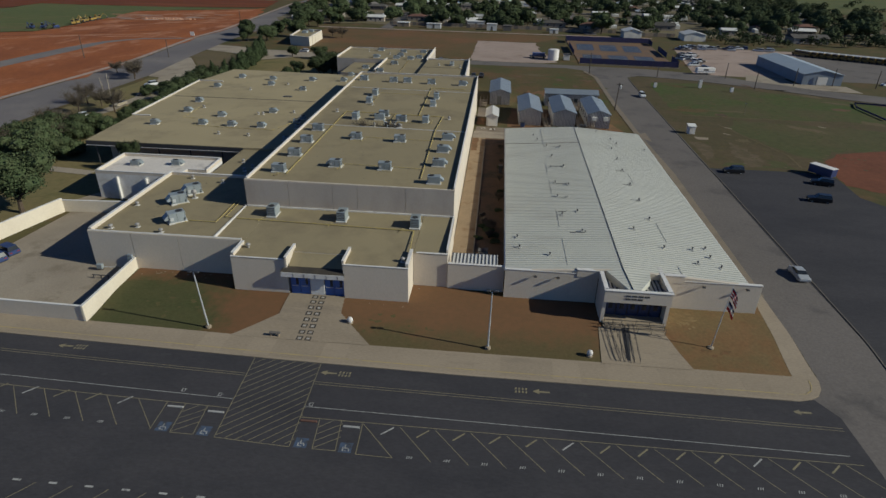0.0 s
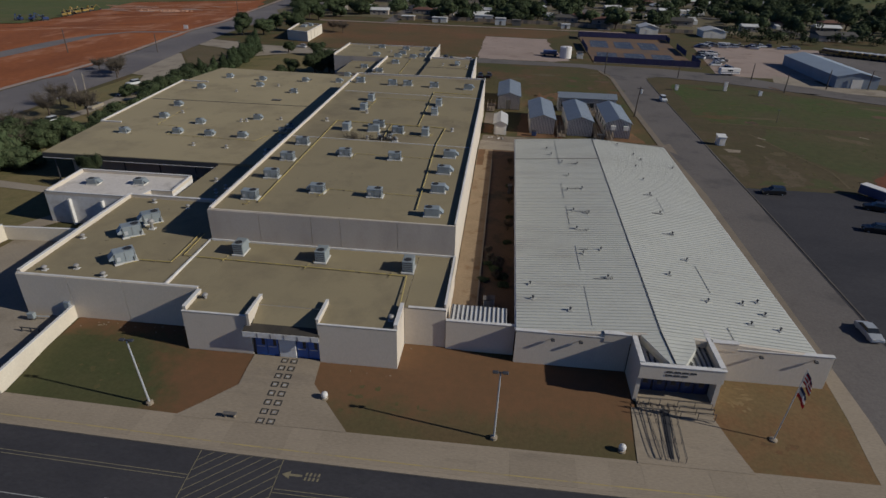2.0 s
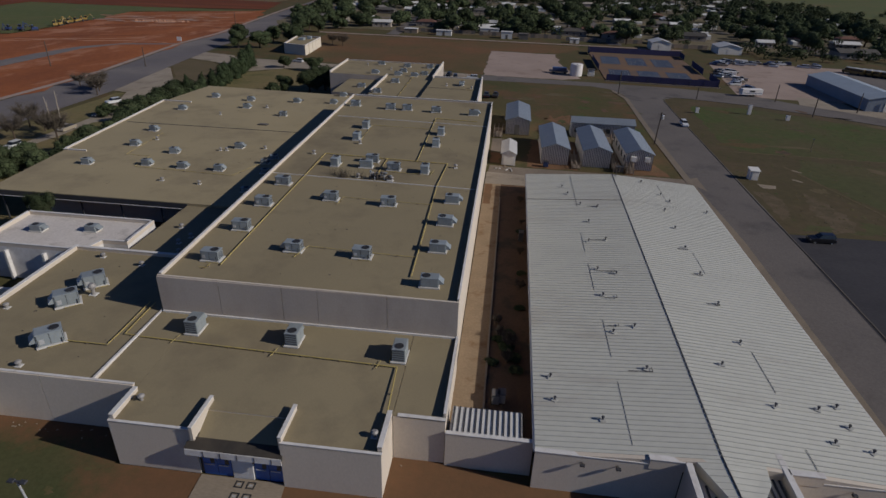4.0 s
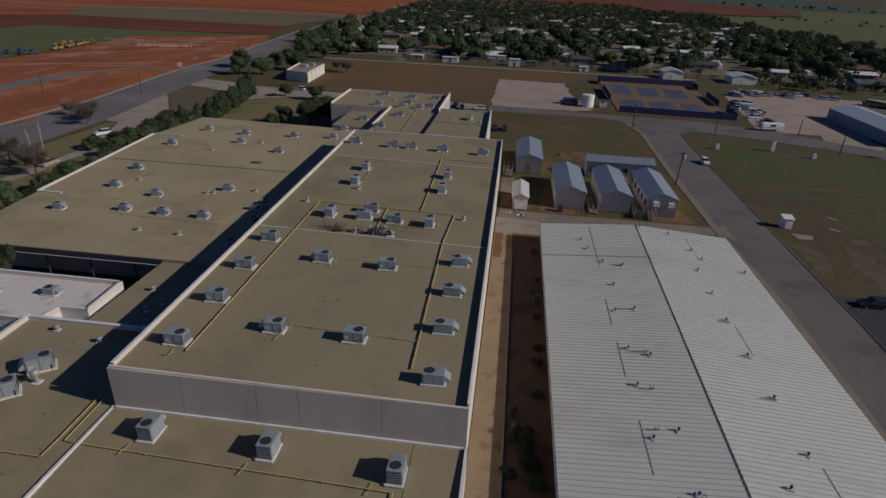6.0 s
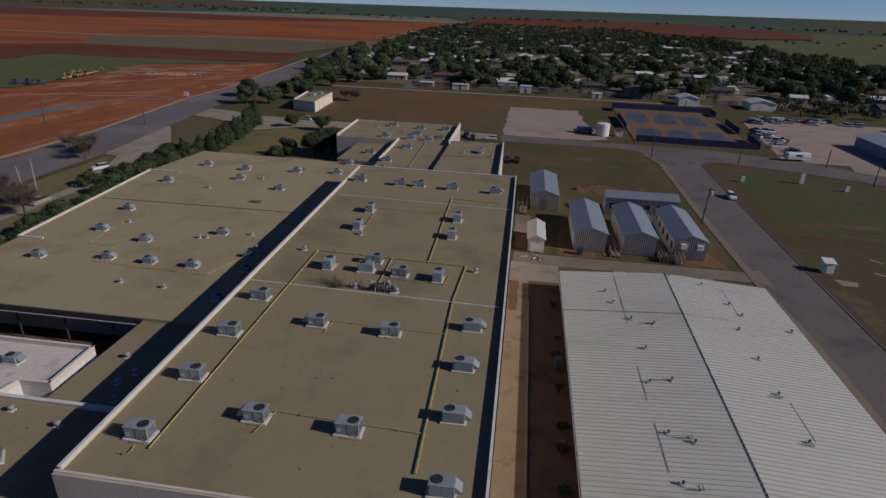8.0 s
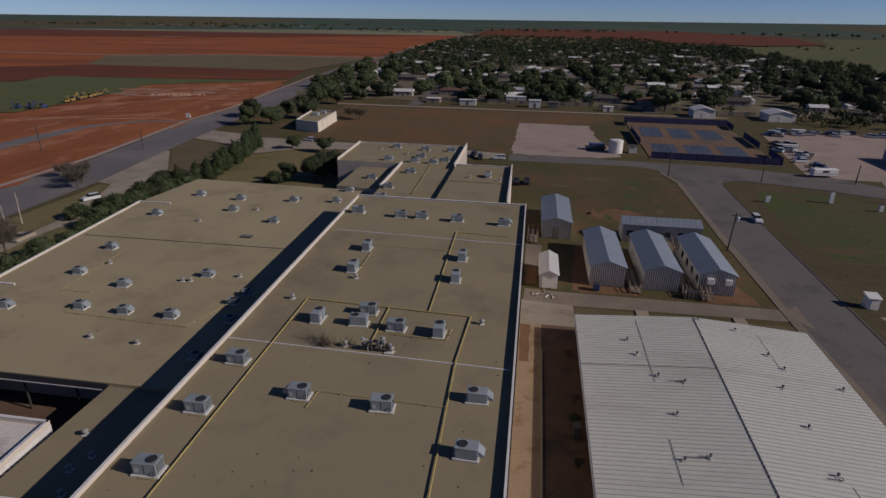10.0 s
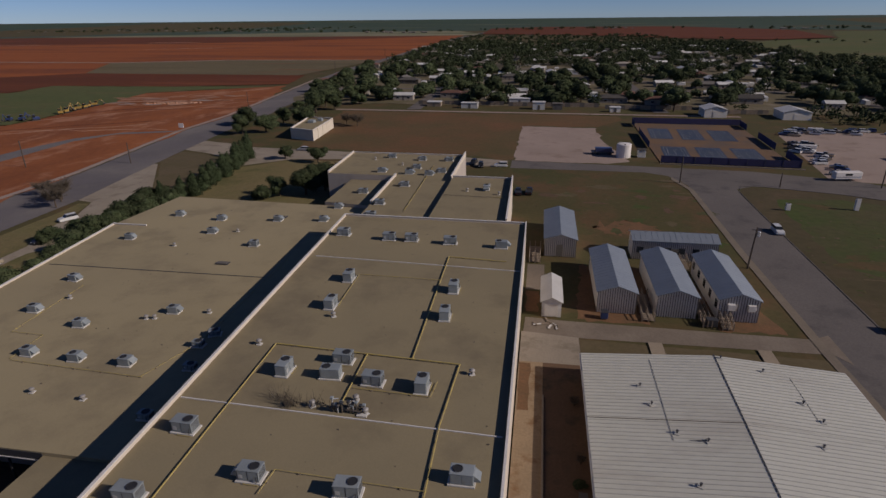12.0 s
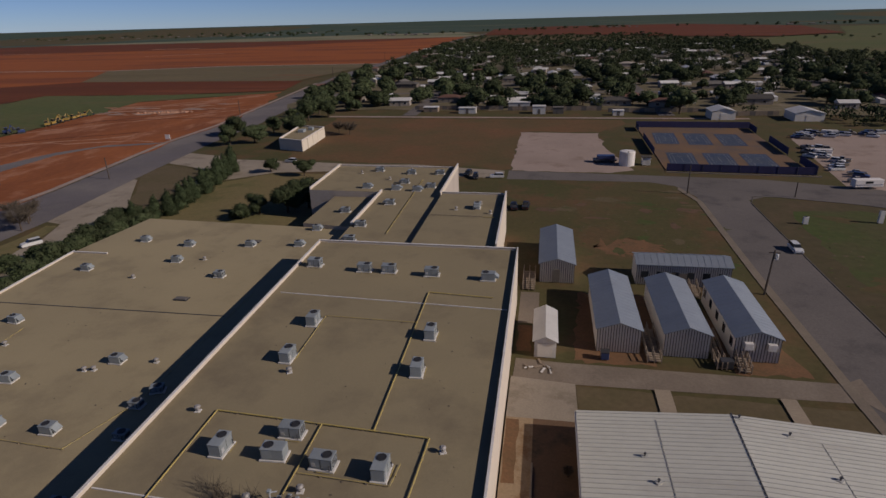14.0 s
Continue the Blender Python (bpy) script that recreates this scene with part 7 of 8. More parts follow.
# ---- courts, tank, back buildings ----
courts = setting(sheet("courts", [(27.6, 214.2), (60.2, 211.8), (63.6, 273.2), (28.6, 274.4)], COURT_TAN, 0.05, cuts=False), "ochre-surfaced hard courts with faded blue playing areas", "court")
for c in range(3):
    for x, y, dx, w, d in ((29.6 + 9.4 * c, 218.0 - 0.3 * c, 1.4, 6.9, 16.6), (30.4 + 9.2 * c, 246.6 - 1.0 * c, 1.5, 6.7, 18.0)):
        def at(u, v):
            return (x + dx * v + w * u, y - 0.3 * u + d * v)
        sheet("court_area", [at(0, 0), at(1, 0), at(1, 1), at(0, 1)], COURT_BLUE, 0.07, courts, cuts=False)
        for (ua, va), (ub, vb) in (((0.1, 0.08), (0.1, 0.92)), ((0.9, 0.08), (0.9, 0.92)), ((0.1, 0.08), (0.9, 0.08)), ((0.1, 0.92), (0.9, 0.92)), ((0.22, 0.3), (0.78, 0.3)), ((0.22, 0.7), (0.78, 0.7)), ((0.22, 0.08), (0.22, 0.92)), ((0.78, 0.08), (0.78, 0.92)), ((0.5, 0.3), (0.5, 0.7))):
            stripe("court_line", *at(ua, va), *at(ub, vb), 0.06, PAINT_WHITE, 0.09, courts)


def screen(pts, h, label="navy windscreen fence round the courts"):
    ob = thing("court_fence", label, "fence", "court fences")
    for (x0, y0), (x1, y1) in zip(pts, pts[1:]):
        d = Vector((x1 - x0, y1 - y0)).normalized()
        o = Vector((-d.y, d.x)) * 0.06
        bm = bmesh.new()
        prism(bm, [(x0, y0), (x1, y1), (x1 + o.x, y1 + o.y), (x0 + o.x, y0 + o.y)], 0.5, h)
        part("windscreen", bm, SCREEN, ob)
        n = max(1, int(math.hypot(x1 - x0, y1 - y0) / 4))
        for k in range(n + 1):
            x, y = x0 + (x1 - x0) * k / n, y0 + (y1 - y0) * k / n
            bm = bmesh.new()
            tube(bm, (x, y, 0.3), (x, y, h + 0.15), 0.05, n=6)
            part("post", bm, DARK_STEEL, ob)


screen([(27.6, 213.8), (60.6, 211.3)], 2.3)
screen([(64.0, 273.6), (28.3, 274.8), (28.1, 267)], 2.5)
screen([(27.9, 255), (27.5, 232)], 2.3)
screen([(63.9, 273), (63.4, 264)], 2.4)
screen([(62.9, 251), (61.9, 233)], 2.4)
screen([(61.5, 224), (60.8, 211.6)], 2.5)
screen([(91.6, 145), (91.6, 158), (93.7, 163), (105, 160)], 0.9, "navy windscreen fence of the ball field")
bm = bmesh.new()
prism(bm, [(27.2, 212.3), (61.2, 209.8), (61.2, 210.1), (27.2, 212.6)], 0.3, 0.62)
setting(part("court_kerb", bm, CONCRETE), "pale concrete edging before the courts", "kerb")

tank = thing("water_tank", "white cylindrical water tank behind the school", "tank")
bm = bmesh.new()
lathe(bm, [(1.95, 0.35), (1.95, 3.85), (1.8, 3.98), (0.3, 4.2)], 24, (18.8, 219.8, 0))
part("shell", bm, TANK_WHITE, tank)
boxes("ladder", DARK_STEEL, tank, (18.6, 218.0, 0.4, 19.0, 218.05, 4.2))
hut = thing("pump_hut", "small pale pump hut beside the white tank", "hut")
boxes("wall", CURB_WHITE, hut, (22.6, 219.2, 0.4, 24.6, 221.2, 2.4), bevel=0.03)
boxes("roof", SHINGLE, hut, (22.4, 219.0, 2.4, 24.8, 221.4, 2.55))
flat = thing("flatbed_trailer", "dark flatbed trailer parked beside the tank", "trailer")
boxes("deck", DARK_STEEL, flat, (10.5, 221.5, 0.9, 16.5, 224.0, 1.2))
boxes("load", CAR_BLUE, flat, (11.5, 221.8, 1.2, 16.0, 223.7, 2.2), bevel=0.1)
for x in (11.5, 15.2):
    boxes("axle", RUBBER, flat, (x, 221.4, 0.38, x + 0.8, 224.1, 0.9), bevel=0.1)


def metal_hall(name, x0, y0, x1, y1, eave, top, wallm, roofm, label):
    """A gabled metal hall with its ridge along y and a row of doors."""
    ob = thing(name, label, "building")
    xm = (x0 + x1) / 2
    bm = bmesh.new()
    prism(bm, rect(x0, y0, x1, y1), 0.3, eave)
    for y in (y0, y1):
        bm.faces.new([bm.verts.new(p) for p in ((x0, y, eave), (x1, y, eave), (xm, y, top))])
    part("wall", bm, wallm, ob)
    for xa in (x0 - 0.3, x1 + 0.3):
        bm = bmesh.new()
        c = [(xa, y0 - 0.3, eave), (xm, y0 - 0.3, top + 0.05), (xm, y1 + 0.3, top + 0.05), (xa, y1 + 0.3, eave)]
        lo = [bm.verts.new(p) for p in c]
        hi = [bm.verts.new((p[0], p[1], p[2] + 0.12)) for p in c]
        bm.faces.new(lo[::-1]), bm.faces.new(hi)
        for k in range(4):
            bm.faces.new((lo[k], lo[(k + 1) % 4], hi[(k + 1) % 4], hi[k]))
        part("roof", bm, roofm, ob)
    w = (x1 - x0) / 4
    boxes("door", GREY_SIDING, ob, (xm - w / 2, y0 - 0.06, 0.35, xm + w / 2, y0, eave * 0.8))
    return ob


metal_hall("workshop_hall", 91.5, 189, 103.0, 225, 3.4, 4.6, mat("blue-grey wall", (0.20, 0.23, 0.27), (0.17, 0.195, 0.23), 0.3, 3, 0.7, 0.03), mat("pale blue metal roof", (0.34, 0.38, 0.41), (0.30, 0.34, 0.37), 0.2, 3, 0.5, 0.02, 0.1), "long blue-grey metal workshop hall in the gravel yard")
setting(sheet("hall_apron", [(76.5, 192.5), (82, 188.6), (92, 181), (104, 178), (104, 188), (90, 189.5), (90, 200), (80, 203)], YARD_CONCRETE, -0.1, cuts=False), "pale concrete apron before the workshop hall", "yard")

office = thing("white_block_building", "cream flat-roofed block building by the drive", "building")
bm = bmesh.new()
prism(bm, [(-83.2, 234.2), (-74.4, 231.0), (-76.0, 254.5), (-86, 257)], 0.3, 3.3)
part("wall", bm, CREAM, office)
bm = bmesh.new()
prism(bm, [(-83.2, 234.2), (-74.4, 231.0), (-76.0, 254.5), (-86, 257)], 3.304, 3.35)
part("roof", bm, ROOF_TAN, office)
oc = [(-83.2, 234.2), (-74.4, 231.0), (-76.0, 254.5), (-86, 257)]
for a, b in zip(oc, oc[1:] + oc[:1]):
    parapet(*a, *b, 3.35, 3.8, 0.3, parent=office)
for k in range(4):
    y = 236 + 5.2 * k
    boxes("buttress", CREAM, office, (-75.0 - 0.078 * (y - 231), y, 0.3, -74.2 - 0.078 * (y - 231), y + 0.6, 3.7))
boxes("roof_unit", UNIT, office, (-82, 246, 3.35, -80, 248.5, 4.2), bevel=0.05)
boxes("roof_unit", UNIT, office, (-80, 250, 3.35, -78.5, 251.5, 4.3), bevel=0.05)

bus = thing("school_bus", "yellow school bus with pale roof in the bus yard", "bus", "parked buses")
boxes("body", BUS_SIDE, bus, (-1.2, -5.2, 0.6, 1.2, 4.2, 2.8), bevel=0.12)
boxes("roof", BUS_YELLOW, bus, (-1.15, -5.15, 2.72, 1.15, 4.1, 3.0), bevel=0.12)
boxes("bonnet", BUS_SIDE, bus, (-1.05, 4.2, 0.6, 1.05, 5.6, 1.7), bevel=0.12)
for x in (-1.22, 1.2):
    boxes("window_strip", CAR_GLASS, bus, (x, -4.8, 1.75, x + 0.02, 3.9, 2.4))
for x in (-1.22, 0.97):
    for y in (-3.0, 4.4):
        bm = bmesh.new()
        tube(bm, (x, y, 0.5), (x + 0.25, y, 0.5), 0.5, n=12)
        part("wheel", bm, RUBBER, bus)
for k in range(24):
    m = pose(119.0 + 1.95 * k, 252 - 1.35 * k, 0.35, 0, 0, 32)
    if k == 0:
        bus.matrix_basis = m @ TRUE
    else:
        copy_thing(bus, m)

rv = thing("camper_trailer", "long white camper trailer parked in the gravel yard", "trailer", "yard trailers")
boxes("body", TANK_WHITE, rv, (-1.2, -4.2, 0.7, 1.2, 4.2, 3.0), bevel=0.15)
boxes("stripe", CAR_BLUE, rv, (-1.215, -4.0, 1.3, 1.215, 4.0, 1.5))
boxes("window", CAR_GLASS, rv, (-1.22, -1.0, 1.8, 1.22, 1.2, 2.5))
for x in (-1.2, 1.0):
    bm = bmesh.new()
    tube(bm, (x, -0.6, 0.45), (x + 0.2, -0.6, 0.45), 0.42, n=12)
    part("wheel", bm, RUBBER, rv)
rv.matrix_basis = pose(66.4, 201.0, 0.345, 0, 0, 98) @ TRUE
rng = random.Random(21)
for x, y, a in ((70.9, 234.5, 85), (84, 263, 80)):
    c = copy_thing(rv, Matrix())
    c.matrix_basis = pose(x, y, 0.345, 0, 0, a) @ Matrix.Scale(0.72 / U, 4)
for i in range(44):
    y = rng.uniform(203, 262)
    x, y = rng.choice([(65.5 + (y - 203) * 0.12 + rng.uniform(0, 4.5), y), (rng.uniform(74, 112), rng.uniform(259, 266))])
    copy_thing(rng.choice([white, white, silver, tan, blue]), pose(x, y, 0.34, 0, 0, rng.choice([70, 80, 250, 255]) + rng.uniform(-20, 20)))


# ---- earth-moving machines ----
def machine(paintm, label):
    ob = thing("excavator", label, "construction machine", "earth movers")
    for x in (-1.3, 0.8):
        boxes("track", RUBBER, ob, (x, -2.0, 0.0, x + 0.6, 2.0, 0.8), bevel=0.15)
    boxes("body", paintm, ob, (-1.3, -1.9, 0.8, 1.3, 1.3, 1.9), bevel=0.1)
    boxes("cab", CAR_GLASS, ob, (-1.2, 0.1, 1.9, 0.0, 1.3, 3.1), bevel=0.08)
    boxes("cab_roof", paintm, ob, (-1.25, 0.05, 3.1, 0.05, 1.35, 3.2))
    bm = bmesh.new()
    tube(bm, (0.6, 1.0, 1.6), (0.6, 3.6, 4.2), 0.22, 0.18, 6)
    tube(bm, (0.6, 3.6, 4.2), (0.6, 5.4, 1.8), 0.18, 0.12, 6)
    part("boom", bm, paintm, ob)
    boxes("bucket", DARK_STEEL, ob, (0.1, 5.0, 0.9, 1.1, 5.9, 1.9), bevel=0.1)
    return ob


ex = machine(YELLOW_PAINT, "yellow excavator parked on red earth beside the green field")
ex.matrix_basis = pose(-200.4, 272.5, 0.46, 0, 0, 40) @ TRUE
for k, (x, y) in enumerate(((-201, 276), (-202, 281), (-202.8, 285), (-203, 289), (-203.5, 293), (-204, 297))):
    copy_thing(ex, pose(x, y, 0.46, 0, 0, 60 * k))
exb = machine(CAR_BLUE, "blue digging machine parked on red earth")
exb.matrix_basis = pose(-203, 256, 0.46, 0, 0, 20) @ TRUE
copy_thing(exb, pose(-198, 257, 0.46, 0, 0, 140))
copy_thing(exb, pose(-207, 254, 0.46, 0, 0, 200))
sign = thing("site_sign", "white site sign board beside the road", "sign")
boxes("board", TANK_WHITE, sign, (-130.0, 245.6, 1.0, -128.2, 245.8, 2.5))
for x in (-129.8, -128.5):
    boxes("post", WOOD, sign, (x, 245.8, 0.3, x + 0.12, 245.9, 2.4))


# ---- trees ----
def crown_mesh(bm, seed, blobs, leaf, n):
    """Many small leaf faces strewn over a set of uneven lumps (x, y, z, radius, flattening), with denser foliage inside."""
    r = random.Random(seed)
    total = sum(b[3] ** 2 for b in blobs)
    for bx, by, bz, br, bf in blobs:
        core = bmesh.ops.create_icosphere(bm, subdivisions=2 if br > 0.7 else 1, radius=br * 0.78)["verts"]
        for v in core:
            k = r.uniform(0.78, 1.12)
            v.co = Vector((bx + v.co.x * k, by + v.co.y * k, bz + v.co.z * k * bf))
        tufts = [Vector((r.gauss(0, 1), r.gauss(0, 1), r.gauss(0.25, 1))).normalized() for k in range(26)]
        for k in range(int(n * br ** 2 / total)):
            d = (r.choice(tufts) + Vector((r.gauss(0, 1), r.gauss(0, 1), r.gauss(0, 1))) * 0.22).normalized() if k % 3 else Vector((r.gauss(0, 1), r.gauss(0, 1), r.gauss(0, 1))).normalized()
            rad = br * (0.74 + (0.42 if k % 3 else 0.24) * r.random())
            c = Vector((bx, by, bz)) + Vector((d.x * rad, d.y * rad, d.z * rad * bf))
            q = (d + Vector((r.gauss(0, 0.6), r.gauss(0, 0.6), r.gauss(0, 0.6)))).to_track_quat("Z", "Y").to_matrix()
            s = leaf * (0.55 + 0.8 * r.random())
            pts = [(-s, -0.35 * s), (0.15 * s, -s * 0.7), (s, 0.1 * s), (0.1 * s, s * 0.75)]
            bm.faces.new([bm.verts.new(c + q @ Vector((u, v, 0.15 * s * r.uniform(-1, 1)))) for u, v in pts])


def tree(name, label, h, spread, seed, leaf=0.28, n=1500, shape="round", material=None, group="trees"):
    ob = thing(name, label, "tree", group)
    r = random.Random(seed)
    bm = bmesh.new()
    base = h * (0.24 if shape == "round" else 0.12)
    tube(bm, (0, 0, -0.3), (0.1, 0.05, base * 1.2), 0.05 * h, 0.03 * h, 8)
    blobs = []
    if shape == "round":
        for k in range(12):
            a = 6.28 * k / 12 * 1.7 + r.uniform(-0.4, 0.4)
            d, z = spread * r.uniform(0.25, 0.72), h * r.uniform(0.3, 0.8)
            x, y = d * math.cos(a), d * math.sin(a)
            tube(bm, (0.08, 0.04, base), (x, y, z), 0.022 * h, 0.008 * h, 5)
            blobs.append((x, y, z, spread * r.uniform(0.2, 0.42), r.uniform(0.6, 0.95)))
        blobs.append((0, 0, h * 0.78, spread * 0.5, 0.7))
        blobs.append((spread * 0.15, -spread * 0.1, h * 0.6, spread * 0.6, 0.7))
    else:
        tube(bm, (0.1, 0.05, base), (0, 0, h * 0.9), 0.03 * h, 0.01 * h, 6)
        for k in range(8):
            t = k / 7
            blobs.append((r.uniform(-0.2, 0.2) * spread, r.uniform(-0.2, 0.2) * spread, h * (0.16 + 0.78 * t), spread * (0.62 * (1 - t) ** 0.8 + 0.1), 1.1))
    part("trunk", bm, BARK, ob)
    bm = bmesh.new()
    crown_mesh(bm, seed + 1, blobs, leaf, n)
    me = bpy.data.meshes.new("crown")
    bm.to_mesh(me)
    bm.free()
    me.materials.append(material or LEAF)
    cr = new("crown", me)
    cr.parent = ob
    return ob


def bare_tree(h, seed):
    ob = thing("bare_tree", "leafless brown tree with a haze of fine twigs", "tree", "bare trees")
    r = random.Random(seed)
    bm = bmesh.new()
    tube(bm, (0, 0, -0.2), (0, 0, h * 0.3), 0.16, 0.11, 7)
    ends = []
    for k in range(7):
        a = 6.28 * k / 7
        e = Vector((h * 0.35 * math.cos(a), h * 0.35 * math.sin(a), h * r.uniform(0.5, 0.75)))
        tube(bm, (0, 0, h * 0.28), e, 0.08, 0.035, 5)
        ends.append(e)
    part("trunk", bm, BARK, ob)
    bm = bmesh.new()
    for k in range(900):
        e = r.choice(ends) * r.uniform(0.5, 1.0)
        q = e + Vector((r.gauss(0, 0.16), r.gauss(0, 0.16), r.uniform(0.02, 0.3))) * h * 0.8
        tube(bm, e, q, 0.02, 0.008, 3, False)
    part("twig", bm, TWIG, ob)
    return ob


def plant(proto, places, seed, z=None):
    r = random.Random(seed)
    for k, (x, y, s) in enumerate(places):
        m = pose(x, y, (g(y) - 0.14 if z is None else z), 0, 0, r.uniform(0, 360)) @ Matrix.Diagonal((s, s, s * r.uniform(0.9, 1.1), 1))
        if k == 0:
            proto.matrix_basis = m
        else:
            c = copy_thing(proto, Matrix())
            c.matrix_basis = m


broad = tree("broadleaf_tree", "dark green rounded tree beside the school", 6.2, 4.0, 11, 0.12, 8500)
plant(broad, [(-65.4, 67.4, 1.3), (-54.0, 173.5, 1.0), (-59.5, 172, 0.7), (-51.0, 177.5, 1.0), (-62.5, 203, 0.75), (-73, 206, 0.6), (-96, 243, 1.1), (-103, 240, 1.0), (-87, 256, 1.1), (-110, 256, 1.2)], 1)
slim = copy_thing(broad, Matrix())
slim.matrix_basis = pose(-60.2, 85.6, g(85.6) - 0.14, 0, 0, 40) @ Matrix.Diagonal((0.47, 0.47, 0.84, 1))
tagged(slim, "small green tree in the courtyard corner", "tree", "trees")
broad2 = tree("broadleaf_tree", "broad dark green tree with uneven crown", 6.2, 3.8, 31, 0.12, 8000)
plant(broad2, [(-95, 287, 1.3), (-97, 304, 1.4), (-100, 318, 1.3), (-90, 296, 1.2), (-92, 324, 1.2), (-104, 330, 1.3), (-98, 262, 1.0)], 2)
bush = tree("shrub", "dense low green shrub beside the west wing", 2.4, 2.3, 41, 0.085, 4500, group="shrubs")
plant(bush, [(-78, 152, 1.1), (-82, 147, 1.2), (-85.5, 144, 1.2), (-80, 156, 1.2), (-88, 140, 1.1), (-62, 169, 1.2), (-75.5, 145, 1.0), (-76.5, 132, 1.1), (-77.5, 126, 1.1), (-76, 118, 1.0), (-78, 139, 1.2), (-76, 111, 1.0), (-79, 162, 1.2), (-84, 112, 1.0), (-82, 165, 1.2), (-79, 135.5, 1.5), (-81, 142, 1.6), (-78, 130, 1.3), (-81, 147.5, 1.5), (-79.5, 122, 1.3), (-82.5, 151.5, 1.6), (-83, 158, 1.5), (-84.5, 162, 1.5), (-78.5, 115, 1.2), (-77.5, 106.5, 1.2), (-80, 101, 1.3), (-79, 90, 1.9), (-75.8, 91.5, 1.5), (-83, 95.5, 1.9), (-86, 102.5, 1.8), (-82, 104.5, 1.7), (-88, 96, 1.7), (-84.5, 89, 1.6)], 3)
jun = tree("juniper_tree", "tall pointed dark juniper in a row", 6.0, 2.4, 51, 0.095, 5000, "cone", LEAF_JUNIPER, "juniper row")
plant(jun, [(-80.5, 168, 0.9), (-78.6, 170, 1.0), (-78.5, 174, 1.05), (-79.3, 178, 0.95), (-80.2, 181.5, 1.0), (-80.1, 186, 1.1), (-81.4, 190, 1.0), (-81.4, 194, 1.1), (-82.6, 198, 1.0), (-83.6, 202, 1.1), (-83.9, 206, 1.25), (-82.3, 164, 0.8)], 4)
bare = bare_tree(5.0, 61)
plant(bare, [(-102.3, 157.5, 1.1), (-104.5, 161.5, 1.0), (-96.8, 128.5, 1.1), (-92, 126.5, 1.0), (-105.5, 163, 1.1), (-112.5, 165.5, 0.9), (-68.5, 258.5, 1.2), (-73.6, 262, 1.0), (-88, 92, 1.0), (-93, 120, 1.1), (-86, 90, 0.8), (-85, 104, 1.2), (-91, 108, 1.1), (-86, 122, 1.2), (-82.5, 97, 1.1)], 5)
# scrub and debris in the alley
scrub = bare_tree(1.8, 71)
tagged(scrub, "dry brown scrub in the shady alley", "shrub", "alley scrub")
plant(scrub, [(-1.2, 70, 0.7), (-0.6, 66.5, 0.7), (0.6, 79.4, 0.8), (-1.6, 72.3, 0.6), (0.7, 88, 0.6), (0.9, 97, 0.5), (0.7, 105, 0.6), (-0.4, 68.6, 0.9)], 6, 1.17)
for x, y, k in ((-0.6, 68.4, 0.36), (0.1, 66.9, 0.32), (-1.3, 69.6, 0.3), (-0.4, 70.6, 0.3), (-1.9, 66.0, 0.26), (0.3, 65.2, 0.28), (0.6, 75.5, 0.24), (0.8, 83.0, 0.24), (0.7, 94.5, 0.25)):
    c = copy_thing(bush, Matrix())
    c.matrix_basis = pose(x, y, 1.13, 0, 0, 70 * x) @ Matrix.Diagonal((k * 1.2, k * 1.2, k * 0.7, 1))
    tagged(c, "low dark shrub in the shady alley", "shrub", "alley scrub")
for k, (x, y) in enumerate(((-1.4, 61.0), (-0.9, 61.2), (0.75, 92))):
    b = thing("wall_equipment", "small grey equipment box on the annex side", "equipment", "alley equipment")
    boxes("body", DARK_STEEL if k > 1 else STEEL, b, (x - 0.3, y - 0.4, 1.2 - 0.02, x + 0.3, y + 0.4, 1.2 + (1.2 if k > 1 else 0.9)), bevel=0.04)
    boxes("cover", BATTEN, b, (x - 0.33, y - 0.43, 1.2 + (1.2 if k > 1 else 0.9), x + 0.33, y + 0.43, 1.2 + (1.26 if k > 1 else 0.96)))


# ---- the town ----
def house(w, d, h, rise, roofm, label, hip=True):
    """A low house, its ridge along x, origin in its middle on the ground."""
    ob = thing("house", label, "house", "town houses")
    x, y = w / 2, d / 2
    boxes("wall", HOUSE_WALL, ob, (-x, -y, -0.2, x, y, h))
    bm = bmesh.new()
    o = 0.5
    k = y if hip else 0
    e = [bm.verts.new(p) for p in ((-x - o, -y - o, h), (x + o, -y - o, h), (x + o, y + o, h), (-x - o, y + o, h))]
    r0, r1 = bm.verts.new((-x - o + k, 0, h + rise)), bm.verts.new((x + o - k, 0, h + rise))
    for f in ((e[0], e[1], r1, r0), (e[1], e[2], r1), (e[2], e[3], r0, r1), (e[3], e[0], r0), e[::-1]):
        bm.faces.new(f)
    part("roof", bm, roofm, ob)
    for i in (-1, 1):
        wd = boxes("window", CURB_WHITE, ob, (i * x * 0.55 - 0.8, -y - 0.05, 0.9, i * x * 0.55 + 0.8, -y, 2.1))
        boxes("pane", WINDOW, wd, (i * x * 0.55 - 0.7, -y - 0.07, 1.0, i * x * 0.55 + 0.7, -y - 0.05, 2.0))
    boxes("door", BATTEN, ob, (-0.5, -y - 0.06, 0, 0.5, -y, 2.1))
    return ob


